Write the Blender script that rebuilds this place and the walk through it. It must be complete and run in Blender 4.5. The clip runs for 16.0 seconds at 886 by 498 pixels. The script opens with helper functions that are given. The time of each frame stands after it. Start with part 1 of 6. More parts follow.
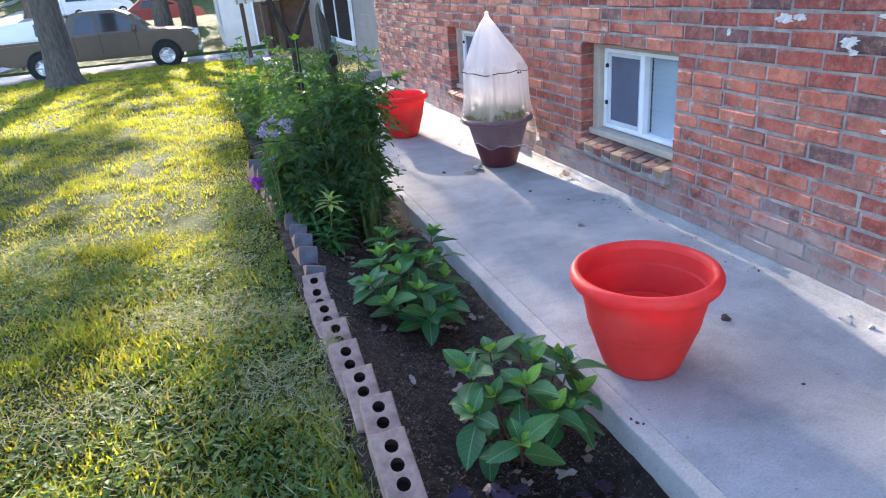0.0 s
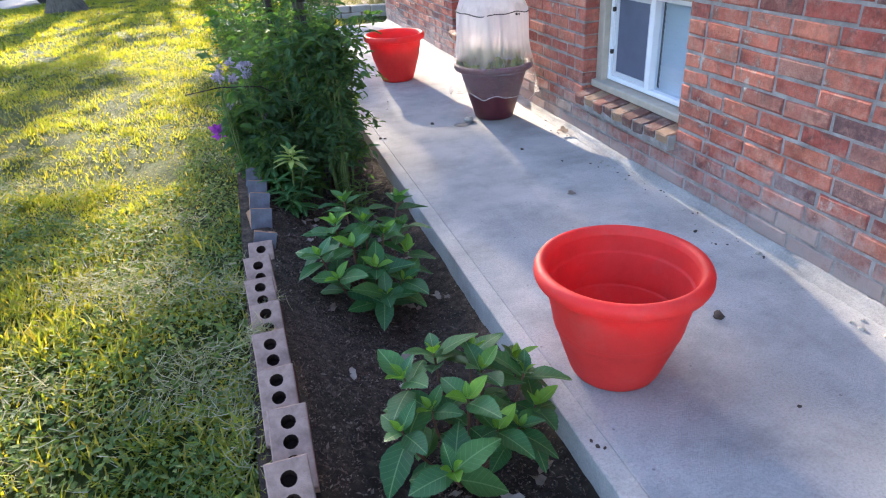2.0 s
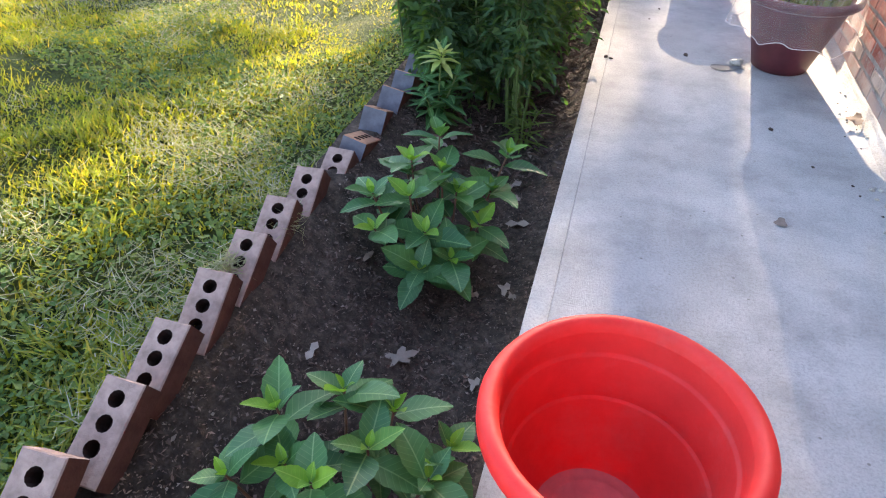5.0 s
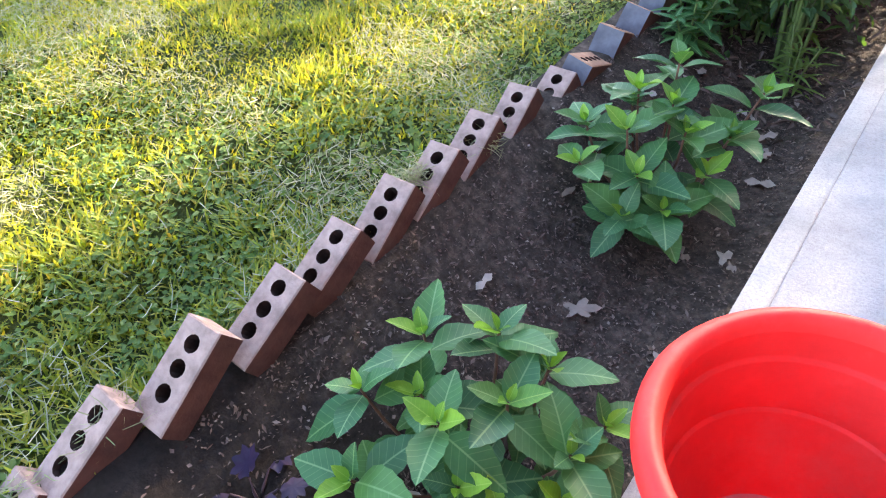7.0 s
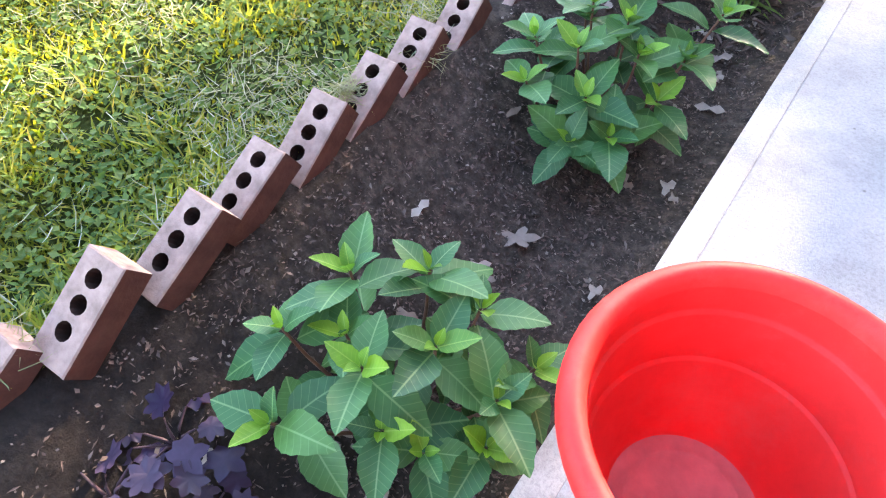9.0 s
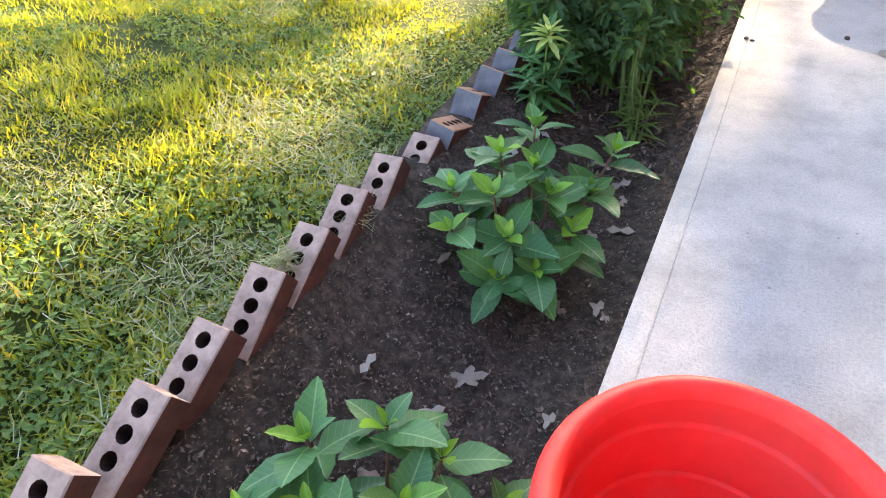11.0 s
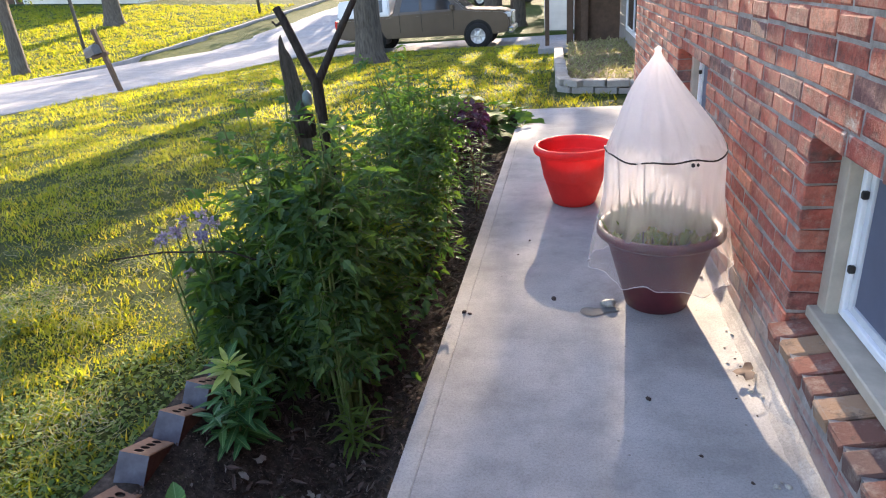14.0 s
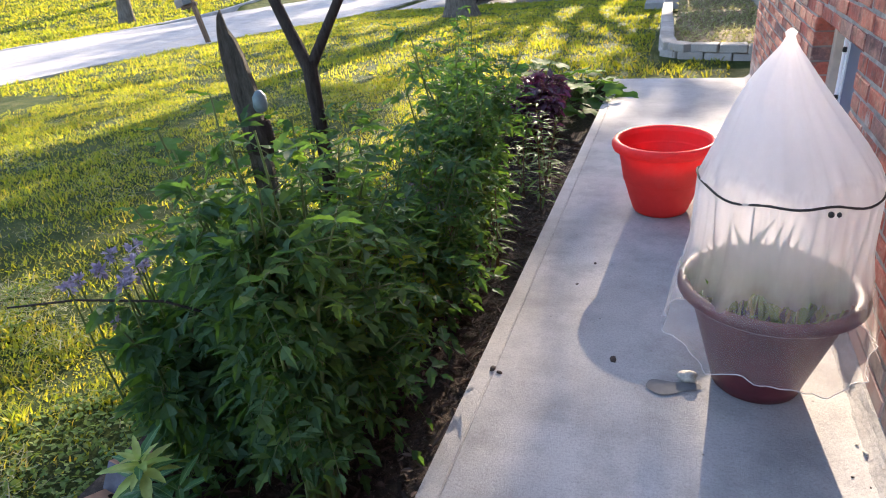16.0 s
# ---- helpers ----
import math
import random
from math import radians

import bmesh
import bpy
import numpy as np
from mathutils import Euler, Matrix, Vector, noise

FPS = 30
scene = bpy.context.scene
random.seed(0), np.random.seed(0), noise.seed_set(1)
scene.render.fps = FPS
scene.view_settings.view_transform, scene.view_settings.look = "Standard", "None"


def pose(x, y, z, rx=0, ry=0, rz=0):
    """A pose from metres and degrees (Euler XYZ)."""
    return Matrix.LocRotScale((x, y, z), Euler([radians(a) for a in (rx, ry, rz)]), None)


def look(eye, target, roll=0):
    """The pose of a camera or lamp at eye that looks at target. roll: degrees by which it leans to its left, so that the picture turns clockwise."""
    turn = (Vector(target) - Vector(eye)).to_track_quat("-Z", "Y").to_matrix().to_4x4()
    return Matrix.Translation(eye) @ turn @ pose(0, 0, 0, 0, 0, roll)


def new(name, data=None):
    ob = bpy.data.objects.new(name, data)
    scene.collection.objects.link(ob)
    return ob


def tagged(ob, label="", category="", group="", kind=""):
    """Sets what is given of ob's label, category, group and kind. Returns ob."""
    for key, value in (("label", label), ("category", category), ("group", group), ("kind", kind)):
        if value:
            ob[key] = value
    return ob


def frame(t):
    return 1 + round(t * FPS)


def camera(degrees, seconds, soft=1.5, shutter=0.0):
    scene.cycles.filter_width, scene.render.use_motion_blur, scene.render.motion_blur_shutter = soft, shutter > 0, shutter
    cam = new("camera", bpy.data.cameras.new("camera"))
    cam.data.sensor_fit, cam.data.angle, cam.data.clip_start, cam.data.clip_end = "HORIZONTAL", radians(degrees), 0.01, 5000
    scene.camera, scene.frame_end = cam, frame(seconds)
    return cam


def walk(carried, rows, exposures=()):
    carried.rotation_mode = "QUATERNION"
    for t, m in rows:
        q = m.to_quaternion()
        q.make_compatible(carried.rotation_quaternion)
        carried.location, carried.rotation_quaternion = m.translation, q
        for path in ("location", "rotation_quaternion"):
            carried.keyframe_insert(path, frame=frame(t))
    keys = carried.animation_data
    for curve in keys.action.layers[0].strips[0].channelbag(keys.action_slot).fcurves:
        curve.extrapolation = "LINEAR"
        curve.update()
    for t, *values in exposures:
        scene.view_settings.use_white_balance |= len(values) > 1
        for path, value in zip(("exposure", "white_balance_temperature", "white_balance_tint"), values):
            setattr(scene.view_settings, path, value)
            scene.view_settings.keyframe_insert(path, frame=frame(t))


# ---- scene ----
cam = camera(69.4, 16.0, 1.1)
PATH = [
    (0, (-0.978, -0.385, 1.308), (-0.418, 1.37, 0.53), -4.9),
    (0.5, (-0.905, -0.384, 1.3), (-0.307, 1.325, 0.45), -5.6),
    (1, (-0.818, -0.249, 1.275), (-0.17, 1.406, 0.358), -3.5),
    (1.5, (-0.746, -0.135, 1.276), (-0.2, 1.543, 0.334), -2.4),
    (2, (-0.661, -0.123, 1.277), (-0.186, 1.576, 0.335), -3.7),
    (2.5, (-0.445, -0.157, 1.25), (-0.087, 1.509, 0.202), -3.2),
    (3, (-0.309, -0.115, 1.203), (-0.012, 1.461, 0.008), -2.6),
    (3.5, (-0.216, 0.051, 1.173), (-0.086, 1.626, -0.053), 0.2),
    (3.7, (-0.163, 0.118, 1.162), (-0.135, 1.691, -0.074), -0.7),
    (5.8, (0.361, 0.665, 1.295), (-0.471, 1.991, 0.051), -1.5),
    (6, (0.414, 0.679, 1.291), (-0.554, 1.913, 0.05), -3.5),
    (6.5, (0.346, 0.67, 1.226), (-0.729, 1.746, -0.071), -5.1),
    (7, (0.145, 0.673, 1.118), (-0.839, 1.751, -0.25), -6.7),
    (7.5, (0.108, 0.735, 1.018), (-0.73, 1.701, -0.52), -5.0),
    (8, (0.104, 0.747, 0.975), (-0.647, 1.701, -0.615), -1.3),
    (8.2, (0.115, 0.787, 1.022), (-0.603, 1.669, -0.624), -1.3),
    (10.3, (0.097, 0.749, 1.134), (-0.628, 2.018, -0.232), -2.4),
    (10.5, (0.109, 0.756, 1.141), (-0.626, 2.049, -0.197), -3.3),
    (11, (0.119, 0.755, 1.163), (-0.602, 2.096, -0.133), -3.0),
    (11.5, (0.134, 0.779, 1.209), (-0.521, 2.24, 0.01), -3.4),
    (12, (0.247, 0.839, 1.291), (-0.304, 2.435, 0.219), -3.1),
    (12.5, (0.38, 0.907, 1.343), (-0.119, 2.604, 0.411), -3.6),
    (13, (0.471, 0.977, 1.352), (-0.008, 2.736, 0.531), -5.0),
    (13.5, (0.505, 1.064, 1.352), (0.063, 2.841, 0.548), -5.9),
    (14, (0.508, 1.282, 1.35), (0.125, 3.09, 0.586), -4.4),
    (14.5, (0.546, 1.458, 1.349), (0.279, 3.311, 0.644), -4.0),
    (15, (0.657, 1.701, 1.362), (0.165, 3.495, 0.627), -4.0),
    (15.5, (0.679, 1.867, 1.348), (0.012, 3.551, 0.5), -5.8),
    (16, (0.579, 2.029, 1.345), (-0.07, 3.708, 0.473), -4.8),
]
walk(cam, [(t, look(eye, target, roll)) for t, eye, target, roll in PATH], [(0.0, 2.35, 5750, 20), (2.5, 2.45, 6200, 19), (3.7, 2.78, 6650, 19), (6.0, 2.90, 6450, 20), (7.0, 3.47, 6500, 20), (8.0, 3.90, 6500, 20), (10.5, 3.38, 6900, 19), (11.5, 3.14, 7000, 18), (12.5, 2.56, 6800, 20), (13.5, 2.22, 6550, 22), (14.5, 2.22, 6450, 22), (16.0, 2.21, 6250, 21)])

# ---- light ----
SUN_EL, SUN_AZ = 17.0, -0.6          # degrees; azimuth from +y towards +x
world = bpy.data.worlds.new("world")
scene.world = world
world.use_nodes = True
wn = world.node_tree.nodes
sky = wn.new("ShaderNodeTexSky")
sky.sky_type = "NISHITA"
sky.sun_disc = False
sky.sun_elevation = radians(SUN_EL)
sky.sun_rotation = radians(SUN_AZ)
wn["Background"].inputs[1].default_value = 0.15
world.node_tree.links.new(sky.outputs[0], wn["Background"].inputs[0])
sun = new("sun", bpy.data.lights.new("sun", "SUN"))
sun.data.energy, sun.data.angle, sun.data.color = 5.0, radians(0.6), (1.0, 0.85, 0.60)
_ce = math.cos(radians(SUN_EL))
SUN_DIR = Vector((_ce * math.sin(radians(SUN_AZ)), _ce * math.cos(radians(SUN_AZ)), math.sin(radians(SUN_EL))))
sun.matrix_world = look((0, 0, 20), Vector((0, 0, 20)) - SUN_DIR)


# ---- materials ----
class Mat:
    """Short hand for node materials."""

    def __init__(self, name, rough=0.7, spec=0.4):
        self.m = bpy.data.materials.new(name)
        self.m.use_nodes = True
        self.t = self.m.node_tree
        self.b = self.t.nodes["Principled BSDF"]
        self.b.inputs["Roughness"].default_value = rough
        self.b.inputs["Specular IOR Level"].default_value = spec
        self.out = self.t.nodes["Material Output"]

    def n(self, kind, **kw):
        node = self.t.nodes.new("ShaderNode" + kind)
        for k, v in kw.items():
            node.inputs[k.replace("_", " ")].default_value = v
        return node

    def l(self, a, b):
        self.t.links.new(a, b)

    def pos(self, scale=(1, 1, 1)):
        g, m = self.n("NewGeometry"), self.n("Mapping")
        m.inputs["Scale"].default_value = scale
        self.l(g.outputs["Position"], m.inputs["Vector"])
        return m.outputs["Vector"]

    def local(self, scale=(1, 1, 1)):
        g, m = self.n("TexCoord"), self.n("Mapping")
        m.inputs["Scale"].default_value = scale
        self.l(g.outputs["Object"], m.inputs["Vector"])
        return m.outputs["Vector"]

    def noise(self, vec, scale, detail=4, rough=0.6):
        x = self.n("TexNoise", Scale=scale, Detail=detail, Roughness=rough)
        self.l(vec, x.inputs["Vector"])
        return x.outputs["Fac"]

    def ramp(self, fac, stops, constant=False):
        r = self.n("ValToRGB")
        if constant:
            r.color_ramp.interpolation = "CONSTANT"
        el = r.color_ramp.elements
        while len(el) < len(stops):
            el.new(0.5)
        for e, (p, c) in zip(el, stops):
            e.position = p
            e.color = (*c, 1) if len(c) == 3 else c
        self.l(fac, r.inputs[0])
        return r.outputs[0]

    def mix(self, fac, a, b, kind="MIX"):
        x = self.t.nodes.new("ShaderNodeMix")
        x.data_type, x.blend_type = "RGBA", kind
        for v, i in ((fac, 0), (a, 6), (b, 7)):
            if isinstance(v, (int, float)):
                x.inputs[i].default_value = v
            elif isinstance(v, tuple):
                x.inputs[i].default_value = (*v, 1)
            else:
                self.l(v, x.inputs[i])
        return x.outputs[2]

    def color(self, sock):
        if isinstance(sock, tuple):
            self.b.inputs["Base Color"].default_value = (*sock, 1)
        else:
            self.l(sock, self.b.inputs["Base Color"])
        return self

    def bump(self, fac, strength=0.3, dist=0.01):
        x = self.n("Bump", Strength=strength, Distance=dist)
        self.l(fac, x.inputs["Height"])
        self.l(x.outputs[0], self.b.inputs["Normal"])
        return self

    def thin(self, col, amount):
        """Lets part of the light through, as leaves and thin plastic do."""
        tr, mx = self.n("BsdfTranslucent"), self.n("MixShader")
        mx.inputs[0].default_value = amount
        if isinstance(col, tuple):
            tr.inputs[0].default_value = (*col, 1)
        else:
            self.l(col, tr.inputs[0])
        self.l(self.b.outputs[0], mx.inputs[1])
        self.l(tr.outputs[0], mx.inputs[2])
        self.l(mx.outputs[0], self.out.inputs[0])
        return self


def simple(name, col, rough=0.6, spec=0.4, var=0.25, scale=20.0, bump=0.1, metal=0.0):
    """One colour with soft mottling and a fine grain."""
    m = Mat(name, rough, spec)
    v = m.local()
    f = m.noise(v, scale, 5)
    dark = tuple(c * (1 - var) for c in col)
    light = tuple(min(1, c * (1 + var)) for c in col)
    m.color(m.ramp(f, [(0.3, dark), (0.7, light)]))
    if bump:
        m.bump(m.noise(v, scale * 6, 3), bump, 0.004)
    m.b.inputs["Metallic"].default_value = metal
    return m.m


def leaf_mat(name, cols, trans, rough=0.62, amount=0.35, per="island", scale=30.0, spec=0.25):
    """Leaf: hue varies from leaf to leaf, with mottling, and shines through."""
    m = Mat(name, rough, spec)
    if per == "island":
        r = m.n("NewGeometry").outputs["Random Per Island"]
    else:
        r = m.n("ObjectInfo").outputs["Random"]
    c = m.ramp(r, [(i / max(1, len(cols) - 1), k) for i, k in enumerate(cols)])
    f = m.noise(m.pos(), scale, 3)
    c = m.mix(0.45, c, m.ramp(f, [(0.3, (0.35, 0.35, 0.35)), (0.7, (1.0, 1.0, 1.0))]), "MULTIPLY")
    m.color(c)
    t = m.mix(1.0, c, trans, "MULTIPLY")
    m.thin(t, amount)
    return m.m


def brick_mat(name, per_object):
    m = Mat(name, 0.88, 0.25)
    r = m.n("ObjectInfo").outputs["Random"] if per_object else m.n("NewGeometry").outputs["Random Per Island"]
    base = m.ramp(r, [(0.0, (0.43, 0.105, 0.070)), (0.17, (0.34, 0.082, 0.060)), (0.32, (0.47, 0.130, 0.085)), (0.46, (0.38, 0.088, 0.062)),
                      (0.60, (0.28, 0.085, 0.068)), (0.70, (0.45, 0.112, 0.072)), (0.79, (0.20, 0.095, 0.090)), (0.85, (0.33, 0.135, 0.105)),
                      (0.92, (0.48, 0.145, 0.090)), (0.965, (0.15, 0.080, 0.078))], True)
    p = m.pos()
    f1 = m.noise(p, 9, 6, 0.65)
    c = m.mix(0.75, base, m.ramp(f1, [(0.3, (0.42, 0.40, 0.42)), (0.5, (0.92, 0.92, 0.92)), (0.72, (1.45, 1.5, 1.5))]), "MULTIPLY")
    pale = m.ramp(m.noise(p, 21, 7, 0.78), [(0.48, (0, 0, 0)), (0.64, (0.72, 0.72, 0.72))])
    c = m.mix(pale, c, (0.44, 0.22, 0.165))
    sooty = m.ramp(m.noise(p, 13, 6, 0.7), [(0.52, (0, 0, 0)), (0.66, (0.8, 0.8, 0.8))])
    c = m.mix(sooty, c, (0.085, 0.05, 0.045))
    f2 = m.noise(p, 55, 4, 0.7)
    c = m.mix(0.5, c, m.ramp(f2, [(0.35, (0.55, 0.55, 0.55)), (0.6, (1.1, 1.1, 1.1))]), "MULTIPLY")
    # lime bloom and paint flecks
    f3 = m.noise(p, 6.5, 7, 0.72)
    fl = m.ramp(f3, [(0.60, (0, 0, 0)), (0.67, (0.8, 0.8, 0.8))])
    c = m.mix(fl, c, (0.50, 0.42, 0.37))
    # splash line of lime near the ground, ragged
    sep = m.n("SeparateXYZ")
    m.l(p, sep.inputs[0])
    add = m.n("Math")
    add.operation = "MULTIPLY_ADD"
    add.inputs[1].default_value = -1.0
    m.l(sep.outputs[2], add.inputs[0])
    m.l(m.noise(p, 4.5, 8, 0.75), add.inputs[2])
    fz = m.ramp(add.outputs[0], [(0.22, (0, 0, 0)), (0.46, (0.85, 0.85, 0.85))])
    c = m.mix(fz, c, (0.36, 0.30, 0.275))
    # a thin dusty film dulls the red
    c = m.mix(m.ramp(m.noise(p, 2.6, 5, 0.6), [(0.45, (0.0, 0.0, 0.0)), (0.70, (0.14, 0.14, 0.14))]), c, (0.30, 0.225, 0.20))
    m.color(c)
    m.bump(m.mix(0.5, m.noise(p, 120, 5, 0.7), m.noise(p, 34, 5, 0.7)), 0.9, 0.008)
    return m.m


M_BRICK = brick_mat("wall_brick", True)
M_BRICK_FAR = brick_mat("wall_brick_joined", False)


def mortar_mat():
    m = Mat("mortar", 0.95, 0.15)
    p = m.pos()
    c = m.ramp(m.noise(p, 12, 8, 0.7), [(0.3, (0.19, 0.170, 0.158)), (0.55, (0.34, 0.31, 0.285)), (0.75, (0.50, 0.47, 0.44))])
    m.color(c)
    m.bump(m.noise(p, 90, 6, 0.75), 0.7, 0.008)
    return m.m


M_MORTAR = mortar_mat()


def concrete_mat(name, lo, hi, broom=True):
    m = Mat(name, 0.9, 0.25)
    p = m.pos()
    big = m.noise(p, 1.7, 6, 0.6)
    c = m.ramp(big, [(0.28, lo), (0.5, tuple((a + b) / 2 for a, b in zip(lo, hi))), (0.7, hi)])
    fine = m.noise(p, 120, 6, 0.85)
    c = m.mix(0.75, c, m.ramp(fine, [(0.30, (0.50, 0.50, 0.50)), (0.52, (1, 1, 1)), (0.72, (1.18, 1.18, 1.18))]), "MULTIPLY")
    dirt = m.noise(p, 7, 8, 0.78)
    c = m.mix(m.ramp(dirt, [(0.58, (0, 0, 0)), (0.74, (0.45, 0.45, 0.45))]), c, (0.20, 0.175, 0.15))
    spots = m.n("TexVoronoi", Scale=11.0)
    m.l(p, spots.inputs["Vector"])
    c = m.mix(m.ramp(spots.outputs["Distance"], [(0.035, (0.6, 0.6, 0.6)), (0.055, (0, 0, 0))]), c, (0.13, 0.11, 0.09))
    cloud = m.noise(p, 3.7, 8, 0.72)
    c = m.mix(m.ramp(cloud, [(0.46, (0, 0, 0)), (0.66, (0.5, 0.5, 0.5))]), c, tuple(0.62 * a for a in lo))
    m.color(c)
    if broom:
        q = m.pos((6, 240, 20))
        h = m.mix(0.75, m.noise(q, 1.0, 3, 0.6), fine)
    else:
        h = fine
    m.bump(h, 0.7, 0.006)
    return m.m


M_CONC = concrete_mat("concrete_walk", (0.35, 0.339, 0.322), (0.57, 0.552, 0.528))
M_CONC_EDGE = concrete_mat("concrete_border", (0.44, 0.42, 0.385), (0.64, 0.615, 0.57), False)
M_HAUNCH = concrete_mat("cement_fillet", (0.24, 0.225, 0.21), (0.52, 0.50, 0.47), False)
M_KERB = concrete_mat("planter_block", (0.33, 0.30, 0.27), (0.48, 0.45, 0.41), False)
M_ROAD = concrete_mat("street_concrete", (0.27, 0.268, 0.27), (0.37, 0.366, 0.365), False)


def soil_mat():
    m = Mat("dark_soil", 0.95, 0.2)
    p = m.pos()
    c = m.ramp(m.noise(p, 26, 8, 0.72), [(0.3, (0.028, 0.021, 0.016)), (0.52, (0.080, 0.060, 0.046)), (0.72, (0.17, 0.13, 0.10))])
    moss = m.ramp(m.noise(p, 5, 5), [(0.62, (0, 0, 0)), (0.72, (0.35, 0.35, 0.35))])
    c = m.mix(moss, c, (0.05, 0.055, 0.015))
    # darker at the near end of the bed, ragged where it meets the lighter soil
    sep, add = m.n("SeparateXYZ"), m.n("Math")
    m.l(p, sep.inputs[0])
    add.operation = "MULTIPLY_ADD"
    add.inputs[1].default_value = 0.9
    m.l(m.noise(p, 3.5, 6, 0.7), add.inputs[0])
    m.l(sep.outputs[1], add.inputs[2])
    cmp = m.n("MapRange")
    cmp.inputs["From Min"].default_value = 1.35
    cmp.inputs["From Max"].default_value = 2.0
    m.l(add.outputs[0], cmp.inputs["Value"])
    m.color(m.mix(cmp.outputs["Result"], m.mix(0.68, c, (0.014, 0.011, 0.010)), c))
    m.bump(m.noise(p, 60, 8, 0.75), 1.0, 0.02)
    return m.m


M_SOIL = soil_mat()


def turf_mat():
    m = Mat("turf_ground", 0.95, 0.15)
    p = m.pos()
    c = m.ramp(m.noise(p, 3.2, 8, 0.7), [(0.3, (0.030, 0.048, 0.012)), (0.5, (0.055, 0.085, 0.018)), (0.68, (0.115, 0.125, 0.036))])
    f = m.noise(p, 45, 6, 0.8)
    c = m.mix(0.7, c, m.ramp(f, [(0.3, (0.35, 0.4, 0.35)), (0.6, (1.1, 1.1, 1.0)), (0.8, (1.5, 1.4, 1.2))]), "MULTIPLY")
    m.color(c)
    m.bump(m.noise(p, 38, 6, 0.8), 1.0, 0.05)
    return m.m


M_TURF = turf_mat()
M_GRASS = leaf_mat("grass_blade", [(0.10, 0.175, 0.040), (0.15, 0.235, 0.052), (0.21, 0.265, 0.060), (0.13, 0.21, 0.052), (0.30, 0.31, 0.11)], (3.2, 2.25, 0.24), 0.6, 0.54, scale=3.0, spec=0.2)
M_CLOVER = leaf_mat("clover_leaf", [(0.075, 0.150, 0.042), (0.115, 0.195, 0.06), (0.17, 0.24, 0.085)], (2.3, 1.9, 0.4), 0.6, 0.42, spec=0.15)
M_CLIPPING = leaf_mat("dry_clippings", [(0.28, 0.29, 0.16), (0.39, 0.39, 0.25), (0.21, 0.25, 0.11), (0.50, 0.49, 0.37)], (1.4, 1.25, 0.65), 0.7, 0.40, scale=4.0)
M_CHIP = leaf_mat("mulch_chip", [(0.050, 0.036, 0.028), (0.16, 0.105, 0.080), (0.085, 0.058, 0.047), (0.21, 0.15, 0.12), (0.11, 0.078, 0.064), (0.30, 0.24, 0.19)], (0.6, 0.5, 0.4), 0.85, 0.08)
M_DEADLEAF = leaf_mat("dry_leaf", [(0.30, 0.235, 0.18), (0.42, 0.36, 0.30), (0.22, 0.15, 0.11)], (0.8, 0.6, 0.4), 0.8, 0.15, per="object")


def hydrangea_mat(name, cols, vein, amount):
    m = Mat(name, 0.50, 0.38)
    r = m.n("ObjectInfo").outputs["Random"]
    c = m.ramp(r, [(i / (len(cols) - 1), k) for i, k in enumerate(cols)])
    tc = m.n("TexCoord")
    sep = m.n("SeparateXYZ")
    m.l(tc.outputs["Object"], sep.inputs[0])
    ab = m.n("Math")
    ab.operation = "ABSOLUTE"
    m.l(sep.outputs[0], ab.inputs[0])
    mid = m.ramp(ab.outputs[0], [(0.006, (0.6, 0.6, 0.6)), (0.018, (0, 0, 0))])
    # side veins run out and forward from the midrib
    ma = m.n("Math")
    ma.operation = "MULTIPLY_ADD"
    ma.inputs[1].default_value = -0.75
    m.l(ab.outputs[0], ma.inputs[0])
    m.l(sep.outputs[1], ma.inputs[2])
    mb = m.n("Math")
    mb.operation = "MULTIPLY"
    mb.inputs[1].default_value = 52.0
    m.l(ma.outputs[0], mb.inputs[0])
    ms = m.n("Math")
    ms.operation = "SINE"
    m.l(mb.outputs[0], ms.inputs[0])
    side = m.ramp(ms.outputs[0], [(0.90, (0, 0, 0)), (1.0, (0.22, 0.22, 0.22))])
    c = m.mix(0.4, c, m.ramp(m.noise(m.pos(), 40, 4), [(0.3, (0.55, 0.55, 0.55)), (0.7, (1.1, 1.1, 1.1))]), "MULTIPLY")
    c = m.mix(side, c, vein)
    c = m.mix(mid, c, vein)
    m.color(c)
    m.bump(ms.outputs[0], 0.06, 0.002)
    m.thin(m.mix(1.0, c, (1.2, 1.25, 0.45), "MULTIPLY"), amount)
    return m.m


M_HYD = hydrangea_mat("hydrangea_leaf", [(0.036, 0.125, 0.040), (0.062, 0.175, 0.046), (0.050, 0.150, 0.052), (0.085, 0.205, 0.046), (0.032, 0.112, 0.042)], (0.22, 0.36, 0.14), 0.25)
M_HYD_YOUNG = hydrangea_mat("hydrangea_young_leaf", [(0.15, 0.32, 0.035), (0.22, 0.40, 0.04), (0.11, 0.26, 0.045)], (0.32, 0.46, 0.10), 0.35)
M_STEM_RED = simple("reddish_stem", (0.13, 0.06, 0.035), 0.6, 0.4, 0.3, 60)
M_STEM_PURPLE = simple("purple_stalk", (0.055, 0.030, 0.036), 0.6, 0.3, 0.3, 50)
M_STEM = simple("green_stem", (0.10, 0.14, 0.035), 0.6, 0.4, 0.3, 40)
M_STEM_BROWN = simple("brown_stem", (0.14, 0.085, 0.04), 0.7, 0.3, 0.3, 40)
M_TOMATO = leaf_mat("tomato_leaf", [(0.044, 0.100, 0.050), (0.074, 0.150, 0.060), (0.062, 0.130, 0.070), (0.112, 0.195, 0.060), (0.054, 0.120, 0.076)], (2.1, 2.1, 0.5), 0.6, 0.48)
